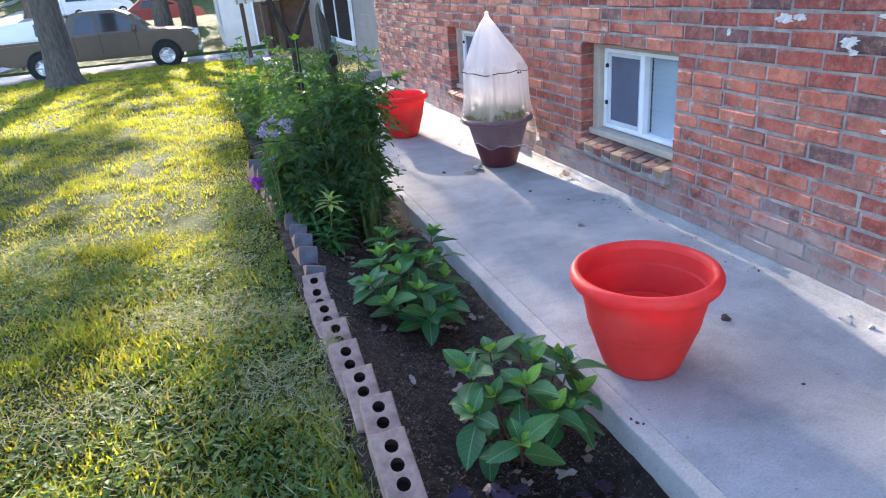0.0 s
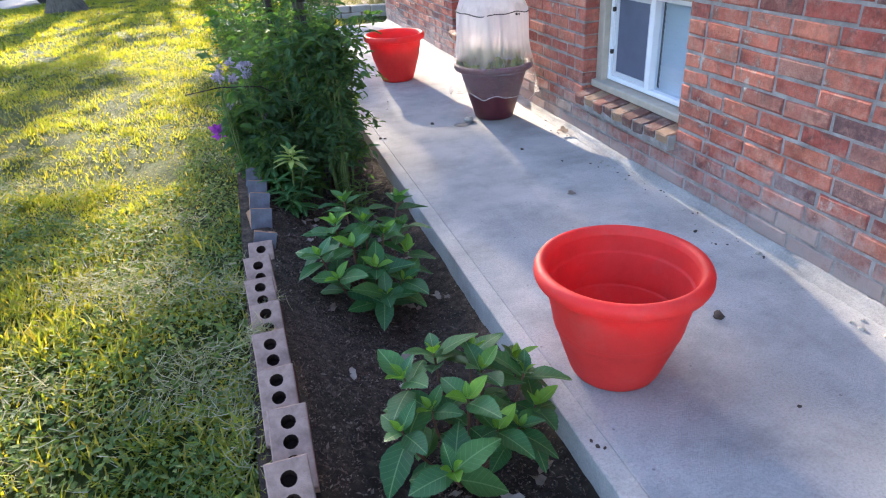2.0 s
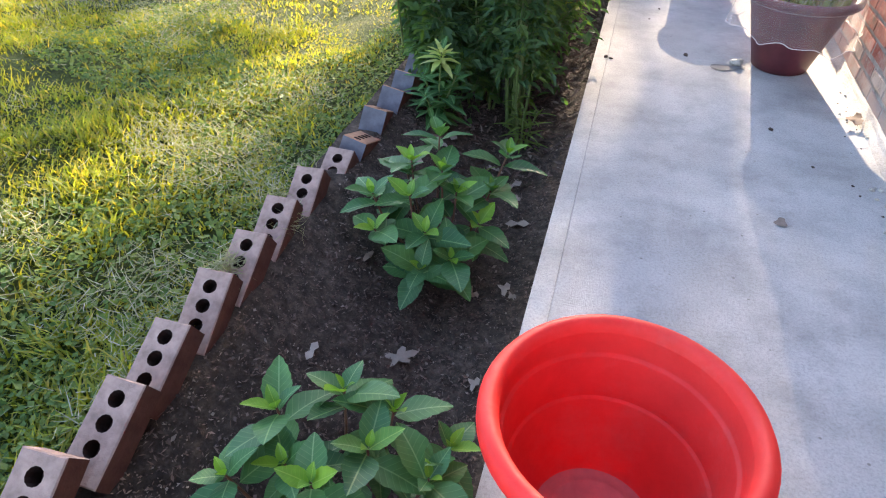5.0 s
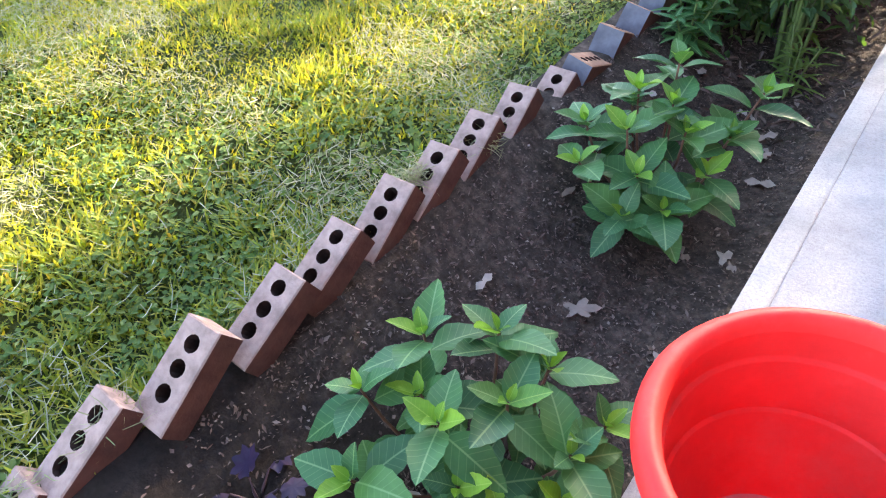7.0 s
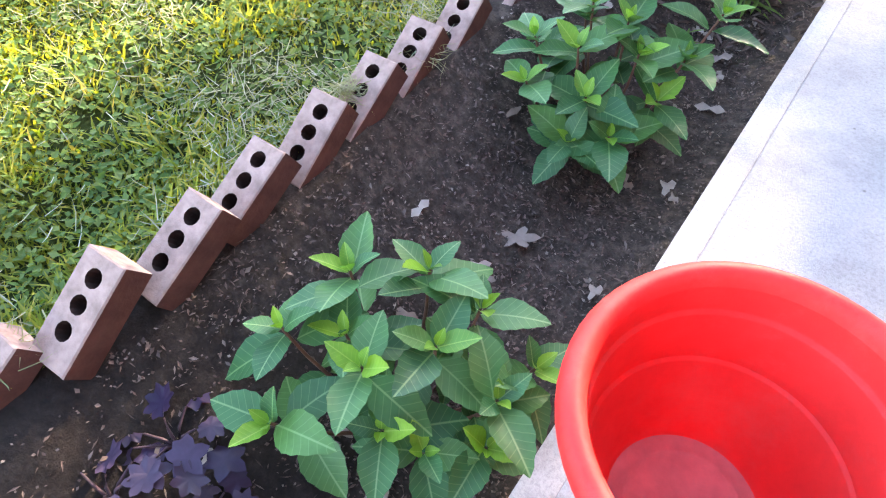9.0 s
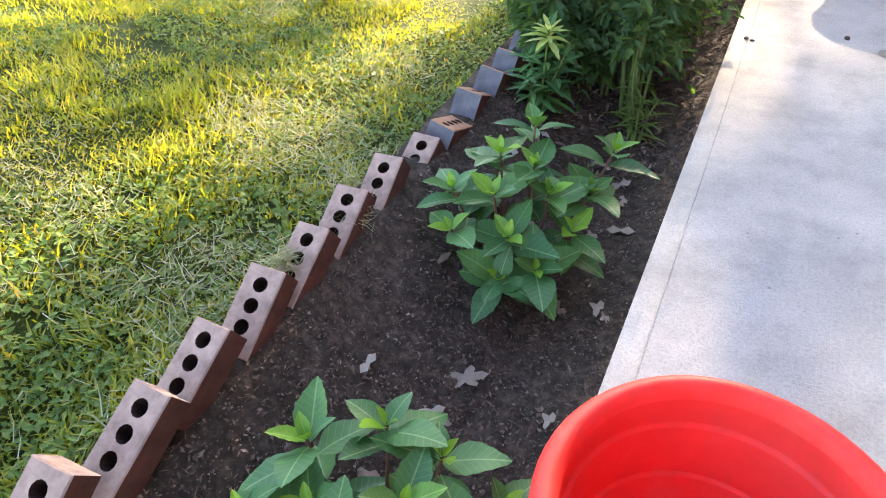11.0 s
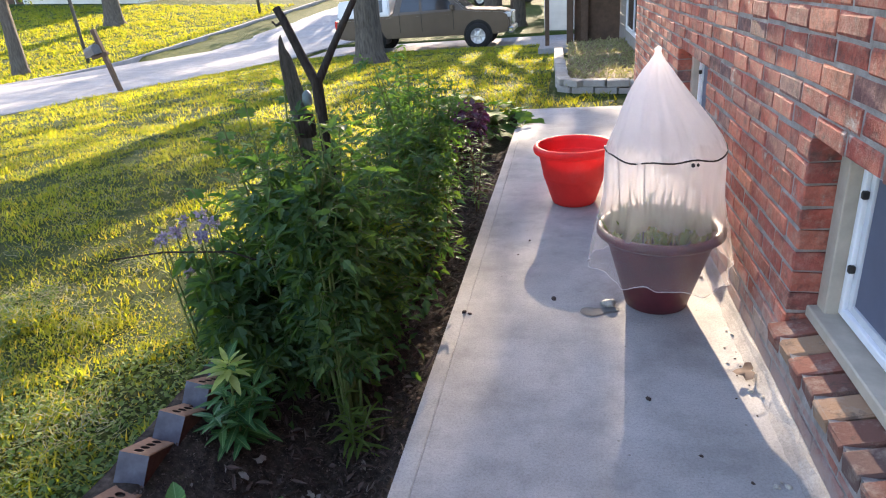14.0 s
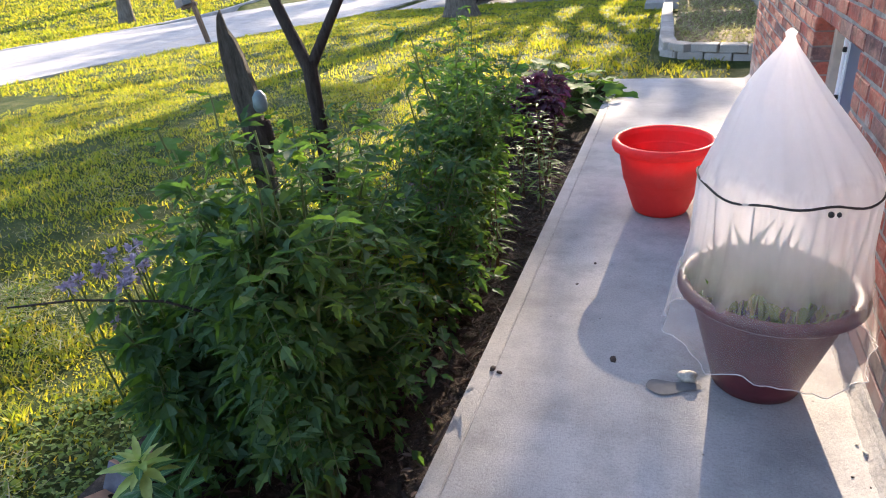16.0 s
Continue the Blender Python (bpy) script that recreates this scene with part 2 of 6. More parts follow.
# lit copy of the tomato leaf: sunshine is put into its colour
M_TOMATO_LIT = leaf_mat("tomato_leaf_lit", [(0.11, 0.19, 0.03), (0.18, 0.26, 0.035), (0.085, 0.155, 0.035), (0.28, 0.31, 0.035)], (1.7, 1.7, 0.4), 0.5, 0.42)
M_PURPLE = leaf_mat("purple_leaf", [(0.030, 0.018, 0.042), (0.048, 0.029, 0.062), (0.082, 0.056, 0.085), (0.034, 0.022, 0.038)], (1.2, 0.6, 1.0), 0.42, 0.15, per="object")
M_PURPLE_FAR = leaf_mat("purple_foliage", [(0.08, 0.035, 0.07), (0.14, 0.06, 0.11), (0.11, 0.07, 0.08), (0.06, 0.045, 0.045)], (1.3, 0.6, 1.0), 0.5, 0.25)
M_VARIEG = leaf_mat("pale_leaf", [(0.50, 0.62, 0.16), (0.66, 0.70, 0.26), (0.40, 0.55, 0.12), (0.74, 0.74, 0.36)], (1.1, 1.1, 0.6), 0.6, 0.45, per="object")
M_LILY = leaf_mat("lily_leaf", [(0.11, 0.19, 0.035), (0.15, 0.23, 0.05), (0.12, 0.20, 0.05), (0.27, 0.19, 0.055)], (1.8, 1.7, 0.5), 0.5, 0.35)
M_SQUASH = leaf_mat("squash_leaf", [(0.06, 0.14, 0.035), (0.09, 0.19, 0.045), (0.13, 0.22, 0.05)], (1.5, 1.6, 0.4), 0.75, 0.38, per="object", spec=0.15)
M_LAVENDER = leaf_mat("lavender_petal", [(0.34, 0.30, 0.42), (0.46, 0.42, 0.52), (0.28, 0.24, 0.33)], (1.0, 0.9, 1.1), 0.6, 0.3)
M_MAGENTA = leaf_mat("magenta_petal", [(0.36, 0.06, 0.42), (0.46, 0.10, 0.52), (0.28, 0.04, 0.34)], (1.1, 0.8, 1.2), 0.6, 0.3)
M_TREELEAF = leaf_mat("tree_leaf", [(0.06, 0.10, 0.02), (0.09, 0.14, 0.025), (0.13, 0.18, 0.03), (0.18, 0.20, 0.035)], (1.5, 1.5, 0.4), 0.5, 0.4)


def bark_mat(name, lo, hi, scale=1.0):
    m = Mat(name, 0.95, 0.15)
    q = m.pos((9 * scale, 9 * scale, 1.6 * scale))
    f = m.noise(q, 2.2, 8, 0.75)
    m.color(m.ramp(f, [(0.3, lo), (0.7, hi)]))
    m.bump(f, 1.0, 0.06 / scale)
    return m.m


M_BARK = bark_mat("tree_bark", (0.06, 0.05, 0.042), (0.21, 0.18, 0.15))
M_POSTWOOD = bark_mat("weathered_wood", (0.04, 0.038, 0.03), (0.15, 0.14, 0.115), 5.0)
M_DARKWOOD = bark_mat("dark_branch", (0.022, 0.018, 0.016), (0.085, 0.07, 0.06), 5.0)


def plastic_red():
    m = Mat("red_plastic", 0.55, 0.35)
    p = m.local()
    f = m.noise(p, 16, 6, 0.7)
    c = m.ramp(f, [(0.3, (0.68, 0.045, 0.040)), (0.7, (0.80, 0.066, 0.056))])
    dust = m.ramp(m.noise(p, 5, 7, 0.75), [(0.50, (0, 0, 0)), (0.72, (0.35, 0.35, 0.35))])
    c = m.mix(dust, c, (0.62, 0.24, 0.2))
    m.color(c)
    m.bump(m.noise(p, 90, 4), 0.12, 0.003)
    m.thin((0.95, 0.045, 0.03), 0.36)
    return m.m


M_POT = plastic_red()
M_POT_BASE = simple("dusty_pot_floor", (0.58, 0.16, 0.15), 0.8, 0.2, 0.2, 14, 0.1)
M_POT_DARK = simple("maroon_plastic", (0.085, 0.015, 0.022), 0.45, 0.5, 0.3, 9, 0.05)


def sheer_mat():
    m = Mat("sheer_white_film", 0.35, 0.5)
    p = m.local((1, 1, 0.35))
    f = m.noise(p, 60, 5, 0.7)
    m.color(m.ramp(f, [(0.3, (0.78, 0.75, 0.75)), (0.7, (0.90, 0.88, 0.87))]))
    m.bump(m.noise(p, 25, 4), 0.3, 0.006)
    tl, tp = m.n("BsdfTranslucent"), m.n("BsdfTransparent")
    tl.inputs[0].default_value = (0.95, 0.91, 0.90, 1)
    a, b = m.n("MixShader"), m.n("MixShader")
    a.inputs[0].default_value = 0.70
    m.l(m.b.outputs[0], a.inputs[1])
    m.l(tl.outputs[0], a.inputs[2])
    # the gathered top lies in more layers than the hanging skirt
    sep, add = m.n("SeparateXYZ"), m.n("Math")
    m.l(m.local(), sep.inputs[0])
    add.operation = "MULTIPLY_ADD"
    add.inputs[1].default_value = 0.25
    m.l(m.noise(p, 7, 4), add.inputs[0])
    m.l(sep.outputs[2], add.inputs[2])
    g = m.ramp(add.outputs[0], [(0.52, (0.81, 0.81, 0.81)), (0.59, (0.60, 0.60, 0.60)), (0.70, (0.40, 0.40, 0.40)), (0.84, (0.32, 0.32, 0.32)), (0.87, (0.08, 0.08, 0.08))])
    m.l(g, b.inputs[0])
    m.l(a.outputs[0], b.inputs[1])
    m.l(tp.outputs[0], b.inputs[2])
    m.l(b.outputs[0], m.out.inputs[0])
    return m.m


M_SHEER = sheer_mat()
M_FILM_HEM = simple("film_hem", (0.62, 0.58, 0.58), 0.4, 0.4, 0.1, 20, 0.05)
M_PAINT = simple("flaking_white_paint", (0.62, 0.60, 0.57), 0.8, 0.2, 0.25, 40, 0.5)
M_WAD = simple("dull_blue_plastic", (0.17, 0.23, 0.23), 0.5, 0.4, 0.25, 30, 0.1)
M_BLACK = simple("black_cord", (0.02, 0.018, 0.016), 0.6, 0.4, 0.3, 60)
M_WHITE = simple("white_vinyl", (0.80, 0.81, 0.83), 0.4, 0.5, 0.06, 8, 0.02)
M_BEIGE = simple("beige_painted_wood", (0.44, 0.385, 0.31), 0.65, 0.35, 0.15, 12, 0.1)
M_SCREEN = simple("insect_screen", (0.10, 0.115, 0.165), 0.55, 0.4, 0.15, 4, 0.0)
M_BLIND = simple("white_blind", (0.80, 0.84, 0.88), 0.5, 0.4, 0.08, 6, 0.0)
# indoor darkness put into the colour
M_DARKROOM = simple("unlit_room_dark", (0.03, 0.032, 0.038), 0.8, 0.2, 0.2, 4, 0.0)


def glass_mat():
    m = Mat("window_glass", 0.02, 0.5)
    tp, gl, mx = m.n("BsdfTransparent"), m.n("BsdfGlossy"), m.n("MixShader")
    tp.inputs[0].default_value = (0.86, 0.9, 0.93, 1)
    gl.inputs["Roughness"].default_value = 0.03
    mx.inputs[0].default_value = 0.10
    m.l(tp.outputs[0], mx.inputs[1])
    m.l(gl.outputs[0], mx.inputs[2])
    m.l(mx.outputs[0], m.out.inputs[0])
    return m.m


M_GLASS = glass_mat()
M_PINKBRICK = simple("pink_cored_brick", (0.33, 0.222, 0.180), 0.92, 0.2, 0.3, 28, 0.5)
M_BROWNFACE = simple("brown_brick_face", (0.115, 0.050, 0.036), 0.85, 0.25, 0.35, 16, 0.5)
M_GREYBRICK = simple("slate_grey_brick", (0.115, 0.112, 0.13), 0.75, 0.35, 0.3, 18, 0.4)
M_TANBRICK = simple("tan_brick_core", (0.37, 0.20, 0.12), 0.9, 0.2, 0.25, 24, 0.4)
# shade inside the brick cores, put into the colour of their lining
M_HOLE_SHADE = simple("brick_hole_shade", (0.05, 0.032, 0.026), 0.95, 0.1, 0.3, 30, 0.3)
M_PAINT_TRUCK = simple("bronze_car_paint", (0.075, 0.056, 0.042), 0.35, 0.6, 0.08, 3, 0.0, 0.4)
M_PAINT_WHITE = simple("white_car_paint", (0.74, 0.74, 0.74), 0.3, 0.5, 0.04, 3, 0.0)
M_PAINT_RED = simple("red_car_paint", (0.24, 0.045, 0.038), 0.3, 0.5, 0.08, 3, 0.0)
M_CARGLASS = simple("tinted_car_glass", (0.025, 0.028, 0.032), 0.08, 0.6, 0.1, 3, 0.0)
M_TYRE = simple("tyre_rubber", (0.02, 0.02, 0.02), 0.85, 0.3, 0.2, 20, 0.2)
M_RIM = simple("alloy_rim", (0.55, 0.55, 0.56), 0.35, 0.5, 0.1, 10, 0.0, 0.8)
M_LAMP_RED = simple("red_lamp_lens", (0.55, 0.02, 0.02), 0.25, 0.5, 0.1, 10, 0.0)
M_LAMP_CLEAR = simple("clear_lamp_lens", (0.6, 0.62, 0.64), 0.15, 0.6, 0.05, 10, 0.0)
M_CHROME = simple("chrome_trim", (0.6, 0.6, 0.6), 0.18, 0.5, 0.05, 10, 0.0, 1.0)
M_SIDING = simple("grey_siding", (0.30, 0.275, 0.25), 0.8, 0.3, 0.12, 3, 0.1)
M_SIDING_WHITE = simple("cream_siding", (0.66, 0.63, 0.57), 0.75, 0.3, 0.08, 3, 0.1)
M_ROOF = simple("roof_shingle", (0.12, 0.105, 0.095), 0.95, 0.2, 0.3, 8, 0.3)
M_AWNING = simple("cream_awning", (0.62, 0.56, 0.44), 0.7, 0.3, 0.12, 5, 0.1)
M_BROWNWOOD = simple("brown_painted_wood", (0.10, 0.062, 0.042), 0.7, 0.3, 0.25, 8, 0.2)
M_GALV = simple("grey_mailbox_metal", (0.16, 0.15, 0.145), 0.5, 0.4, 0.15, 20, 0.05, 0.3)
M_DRYSOIL = simple("dry_planter_soil", (0.20, 0.15, 0.09), 0.95, 0.15, 0.4, 14, 0.8)
M_WET = simple("damp_stain", (0.17, 0.165, 0.16), 0.85, 0.15, 0.15, 30, 0.1)
M_RUST = simple("brown_stain", (0.20, 0.165, 0.14), 0.9, 0.15, 0.2, 40, 0.1)
M_SHELL = simple("pale_gravel_lump", (0.45, 0.42, 0.36), 0.8, 0.3, 0.4, 60, 0.6)
M_STONE = simple("dark_pebble", (0.07, 0.05, 0.04), 0.8, 0.3, 0.3, 40, 0.4)


# ---- mesh helpers ----
def np_mesh(name, verts, faces, mats, smooth=False, index=None):
    """A mesh from arrays; faces is an array of equal corners."""
    verts, faces = np.asarray(verts, dtype=np.float32), np.asarray(faces, dtype=np.int32)
    me = bpy.data.meshes.new(name)
    n, k = faces.shape
    me.vertices.add(len(verts))
    me.vertices.foreach_set("co", verts.ravel())
    me.loops.add(n * k)
    me.loops.foreach_set("vertex_index", faces.ravel())
    me.polygons.add(n)
    me.polygons.foreach_set("loop_start", np.arange(0, n * k, k, dtype=np.int32))
    me.polygons.foreach_set("use_smooth", np.full(n, bool(smooth)))
    for m in (mats if isinstance(mats, (list, tuple)) else [mats]):
        me.materials.append(m)
    if index is not None:
        me.polygons.foreach_set("material_index", np.asarray(index, dtype=np.int32))
    me.update()
    me.validate()
    return me


def part(name, bm, material=None, parent=None, label="", smooth=False):
    """Links a bmesh, or a mesh, as one mesh object under a thing or a part."""
    if isinstance(bm, bmesh.types.BMesh):
        me = bpy.data.meshes.new(name)
        bm.to_mesh(me)
        bm.free()
        me.materials.append(material)
        if smooth:
            for p in me.polygons:
                p.use_smooth = True
    else:
        me = bm
    ob = new(name, me)
    if parent is not None:
        ob.parent = parent
    if label:
        ob["label"] = label
    return ob


def empty(name, at=(0, 0, 0), rz=0.0):
    ob = new(name)
    ob.empty_display_size = 0.1
    ob.matrix_basis = pose(*at, 0, 0, rz)
    return ob


def box(lo, hi, bevel=0.0, seg=1):
    bm = bmesh.new()
    bmesh.ops.create_cube(bm, size=1.0)
    s = [b - a for a, b in zip(lo, hi)]
    c = [(a + b) / 2 for a, b in zip(lo, hi)]
    bmesh.ops.scale(bm, vec=s, verts=bm.verts)
    bmesh.ops.translate(bm, vec=c, verts=bm.verts)
    if bevel:
        bmesh.ops.bevel(bm, geom=bm.edges[:], offset=bevel, segments=seg, affect="EDGES")
    return bm


def boxes(items, bevel=0.0):
    """Several boxes in one bmesh."""
    bm = bmesh.new()
    for lo, hi in items:
        b = box(lo, hi, bevel)
        me = bpy.data.meshes.new("tmp")
        b.to_mesh(me)
        b.free()
        bm.from_mesh(me)
        bpy.data.meshes.remove(me)
    return bm


def lathe(profile, sides=48, wobble=0.0, seed=0):
    """A turned shape from (radius, height) pairs."""
    rng = np.random.RandomState(seed)
    ph = rng.rand(3) * 6.28
    a = np.linspace(0, 2 * np.pi, sides, endpoint=False)
    V, F = [], []
    for r, z in profile:
        rr = r * (1 + wobble * (np.sin(2 * a + ph[0]) + 0.5 * np.sin(3 * a + ph[1])))
        V.append(np.stack([rr * np.cos(a), rr * np.sin(a), np.full(sides, z)], 1))
    for i in range(len(profile) - 1):
        j = np.arange(sides)
        k = (j + 1) % sides
        F.append(np.stack([i * sides + j, i * sides + k, (i + 1) * sides + k, (i + 1) * sides + j], 1))
    return np.concatenate(V), np.concatenate(F)


def tube(points, radii, sides=7):
    """Rings round a line; open ends closed by a point-like last ring."""
    P = np.asarray(points, dtype=float)
    V, F = [], []
    n = len(P)
    for i in range(n):
        d = P[min(i + 1, n - 1)] - P[max(i - 1, 0)]
        d /= np.linalg.norm(d) + 1e-9
        u = np.cross(d, (0.31, 0.94, 0.1) if abs(d[2]) > 0.8 else (0, 0, 1))
        u /= np.linalg.norm(u)
        v = np.cross(d, u)
        a = np.linspace(0, 2 * np.pi, sides, endpoint=False)[:, None]
        V.append(P[i] + radii[i] * (np.cos(a) * u + np.sin(a) * v))
    for i in range(n - 1):
        j = np.arange(sides)
        k = (j + 1) % sides
        F.append(np.stack([i * sides + j, i * sides + k, (i + 1) * sides + k, (i + 1) * sides + j], 1))
    return np.concatenate(V), np.concatenate(F)


class Soup:
    """Gathers arrays of vertices and faces into one mesh."""

    def __init__(self):
        self.v, self.f, self.n = [], [], 0

    def add(self, vf):
        v, f = vf
        self.v.append(np.asarray(v))
        self.f.append(np.asarray(f) + self.n)
        self.n += len(v)
        return self

    def mesh(self, name, mats, smooth=False):
        return np_mesh(name, np.concatenate(self.v), np.concatenate(self.f), mats, smooth)


LEAF_T = np.array([(0, 0, 0), (-0.5, 0.36, 0.05), (0, 0.33, -0.05), (0.5, 0.36, 0.05), (-0.38, 0.68, 0.0), (0, 0.68, -0.08), (0.38, 0.68, 0.0), (0, 1, -0.16)])
LEAF_F = np.array([(0, 2, 1), (0, 3, 2), (1, 2, 5), (1, 5, 4), (2, 3, 6), (2, 6, 5), (4, 5, 7), (5, 6, 7)])
# a toothed leaflet with two side lobes and a long point
TOOTH_T = np.array([(0, 0, 0), (-0.34, 0.20, 0.03), (-0.50, 0.42, 0.04), (-0.27, 0.50, 0.02), (-0.30, 0.70, 0.0), (0, 1, -0.20), (0.30, 0.70, 0.0), (0.27, 0.50, 0.02), (0.50, 0.42, 0.04), (0.34, 0.20, 0.03), (0, 0.45, -0.06)])
TOOTH_F = np.array([(10, k + 1, k) for k in range(9)] + [(10, 0, 9)])
BLADE_T = np.array([(-0.5, 0, 0), (0.5, 0, 0), (-0.38, 0.55, 0.06), (0.38, 0.55, 0.06), (0, 1, 0.3)])
BLADE_F = np.array([(0, 1, 3), (0, 3, 2), (2, 3, 4)])
CARD_T = np.array([(0, 0, 0), (-0.5, 0.45, 0.06), (0, 1, -0.05), (0.5, 0.45, 0.06)])
CARD_F = np.array([(0, 2, 1), (0, 3, 2)])


def unit(a):
    return a / (np.linalg.norm(a, axis=-1, keepdims=True) + 1e-9)


def leaves(P, D, U, L, W, T=LEAF_T, F=LEAF_F, curl=1.0):
    """Many leaves: base, direction, upper side, length and width."""
    P, D, U = np.asarray(P, float), unit(np.asarray(D, float)), np.asarray(U, float)
    X = unit(np.cross(D, U))
    U = np.cross(X, D)
    L, W = np.asarray(L, float)[:, None, None], np.asarray(W, float)[:, None, None]
    t = T[None]
    V = P[:, None] + X[:, None] * (t[..., 0:1] * W) + D[:, None] * (t[..., 1:2] * L) + U[:, None] * (t[..., 2:3] * L * curl)
    n = len(P)
    FF = (F[None] + (np.arange(n) * len(T))[:, None, None]).reshape(-1, F.shape[1])
    return V.reshape(-1, 3), FF


def smooth01(x):
    x = np.clip(x, 0, 1)
    return x * x * (3 - 2 * x)


# ---- plan ----
WALL_X = 1.19                   # face of the brick wall; the walk's bed-side edge is x = 0
WALK_END = 8.48
COURSE, SILL_Z, HEAD_Z = 0.07, 0.31, 0.87
WINDOWS = ((2.33, 3.24), (4.75, 5.69))
ROAD_Y = np.array([-60.0, -10, 10, 19, 30, 45, 70, 120])
ROAD_X = np.array([-20.0, -15.2, -13.3, -12.2, -11.6, -10.6, -9.8, -9.0])
ROAD_HALF = 3.8


def rise(x, y):
    return 0.10 * np.maximum(0, 0.8 * y - 0.6 * x - 28.0)


def lawn_z(x, y):
    """Height of the lawn beside and beyond the flower bed."""
    x, y = np.asarray(x, float), np.asarray(y, float)
    w = 1 - smooth01((y - 1.6) / 2.6)
    near = 0.075 + 0.07 * np.clip((-0.95 - x) / 1.0, 0, 1.3)
    far = -0.01 + 0.02 * np.sin(x * 0.7 + 1.3) * np.cos(y * 0.5) - 0.027 * np.clip(np.hypot(x, y) - 5.0, 0, 18.5)
    bump = 0.012 * np.sin(x * 5.1 + 0.7 * y) * np.sin(y * 4.3 - x) + 0.006 * np.sin(x * 13 + 2) * np.sin(y * 11)
    return near * w + far * (1 - w) + bump + rise(x, y)


_grid = np.random.RandomState(11).rand(64, 64)


def lumps(x, y):
    """Smooth value noise in -0.5 to 0.5."""
    x, y = np.asarray(x, float), np.asarray(y, float)
    ix, iy = np.floor(x).astype(int), np.floor(y).astype(int)
    u, v = smooth01(x - ix), smooth01(y - iy)
    g = lambda a, b: _grid[a % 64, b % 64]
    return (g(ix, iy) * (1 - u) + g(ix + 1, iy) * u) * (1 - v) + (g(ix, iy + 1) * (1 - u) + g(ix + 1, iy + 1) * u) * v - 0.5


def soil_z(x, y):
    x, y = np.asarray(x, float), np.asarray(y, float)
    prof = np.interp(x, [-0.82, -0.70, -0.58, -0.42, -0.28, -0.10, 0.0], [0.10, 0.085, 0.0, -0.10, -0.155, -0.15, -0.10])
    return prof + lumps(x * 9, y * 9) * 0.016 + lumps(x * 31 + 7, y * 31) * 0.008


# ---- ground, street, drive ----
gx = np.unique(np.concatenate([np.linspace(-260, -60, 6), np.linspace(-60, -16, 23), np.linspace(-16, -5, 45), np.linspace(-5, -0.84, 60), [-0.80],
                               np.linspace(-0.7, 1.4, 8), np.linspace(1.5, 12, 12), np.linspace(12, 200, 8)]))
gy = np.unique(np.concatenate([np.linspace(-200, -10, 8), np.linspace(-10, 0, 21), np.linspace(0, 8.4, 110), [8.47], np.linspace(8.5, 30, 60), np.linspace(30, 90, 31), np.linspace(90, 400, 8)]))
GX, GY = np.meshgrid(gx, gy)
GZ = lawn_z(GX, GY)
GZ[(GX > -0.81) & (GX < 1.45) & (GY < 8.475)] = -0.5
rc = np.interp(GY, ROAD_Y, ROAD_X)
GZ[np.abs(GX - rc) < ROAD_HALF + 0.05] -= 0.16
GZ[(GX > -8.0) & (GX < 3.2) & (GY > 20.8) & (GY < 25.2)] -= 0.40
nx, ny = len(gx), len(gy)
ii = (np.arange(ny - 1)[:, None] * nx + np.arange(nx - 1)[None]).ravel()
ground = part("ground", np_mesh("ground", np.stack([GX, GY, GZ], -1).reshape(-1, 3), np.stack([ii, ii + 1, ii + nx + 1, ii + nx], 1), M_TURF, True))
tagged(ground, "mown green lawn ground sloping up to the far street", "lawn", kind="structure")

ry = np.linspace(-60, 118, 180)
cx = np.interp(ry, ROAD_Y, ROAD_X)
ka = np.ones(9) / 9
cx[4:-4] = np.convolve(cx, ka, "valid")
ru = np.linspace(-1, 1, 13)
RX = cx[:, None] + ru[None] * ROAD_HALF
RY = np.repeat(ry[:, None], 13, 1)
RZ = lawn_z(cx[:, None] + 0 * RX, RY) - 0.07 + 0.05 * (1 - ru[None] ** 2)
ii = (np.arange(179)[:, None] * 13 + np.arange(12)[None]).ravel()
road = part("road", np_mesh("road", np.stack([RX, RY, RZ], -1).reshape(-1, 3), np.stack([ii, ii + 1, ii + 14, ii + 13], 1), M_ROAD, True))
tagged(road, "pale sunlit concrete residential street", "street", kind="structure")
for side in (-1, 1):
    S = Soup()
    pts = np.stack([cx + side * (ROAD_HALF + 0.07), ry], 1)
    zz = lawn_z(pts[:, 0], pts[:, 1])
    V = []
    for dx, dz in ((-0.07, -0.2), (-0.07, 0.0), (-0.05, 0.02), (0.07, 0.02), (0.07, -0.2)):
        V.append(np.stack([pts[:, 0] - side * -dx * 1.0, pts[:, 1], zz + dz], 1))
    V = np.stack(V, 1).reshape(-1, 3)
    ii = (np.arange(179)[:, None] * 5 + np.arange(4)[None]).ravel()
    k = part("kerb", np_mesh("kerb", V, np.stack([ii, ii + 1, ii + 6, ii + 5], 1), M_ROAD))
    tagged(k, "low pale concrete kerb along the street", "kerb", kind="structure")
drive = part("driveway", box((-8.4, 20.6, -0.95), (3.2, 25.3, -0.58), 0.02), M_ROAD)
tagged(drive, "pale concrete driveway slab under the parked pickup", "driveway", kind="structure")

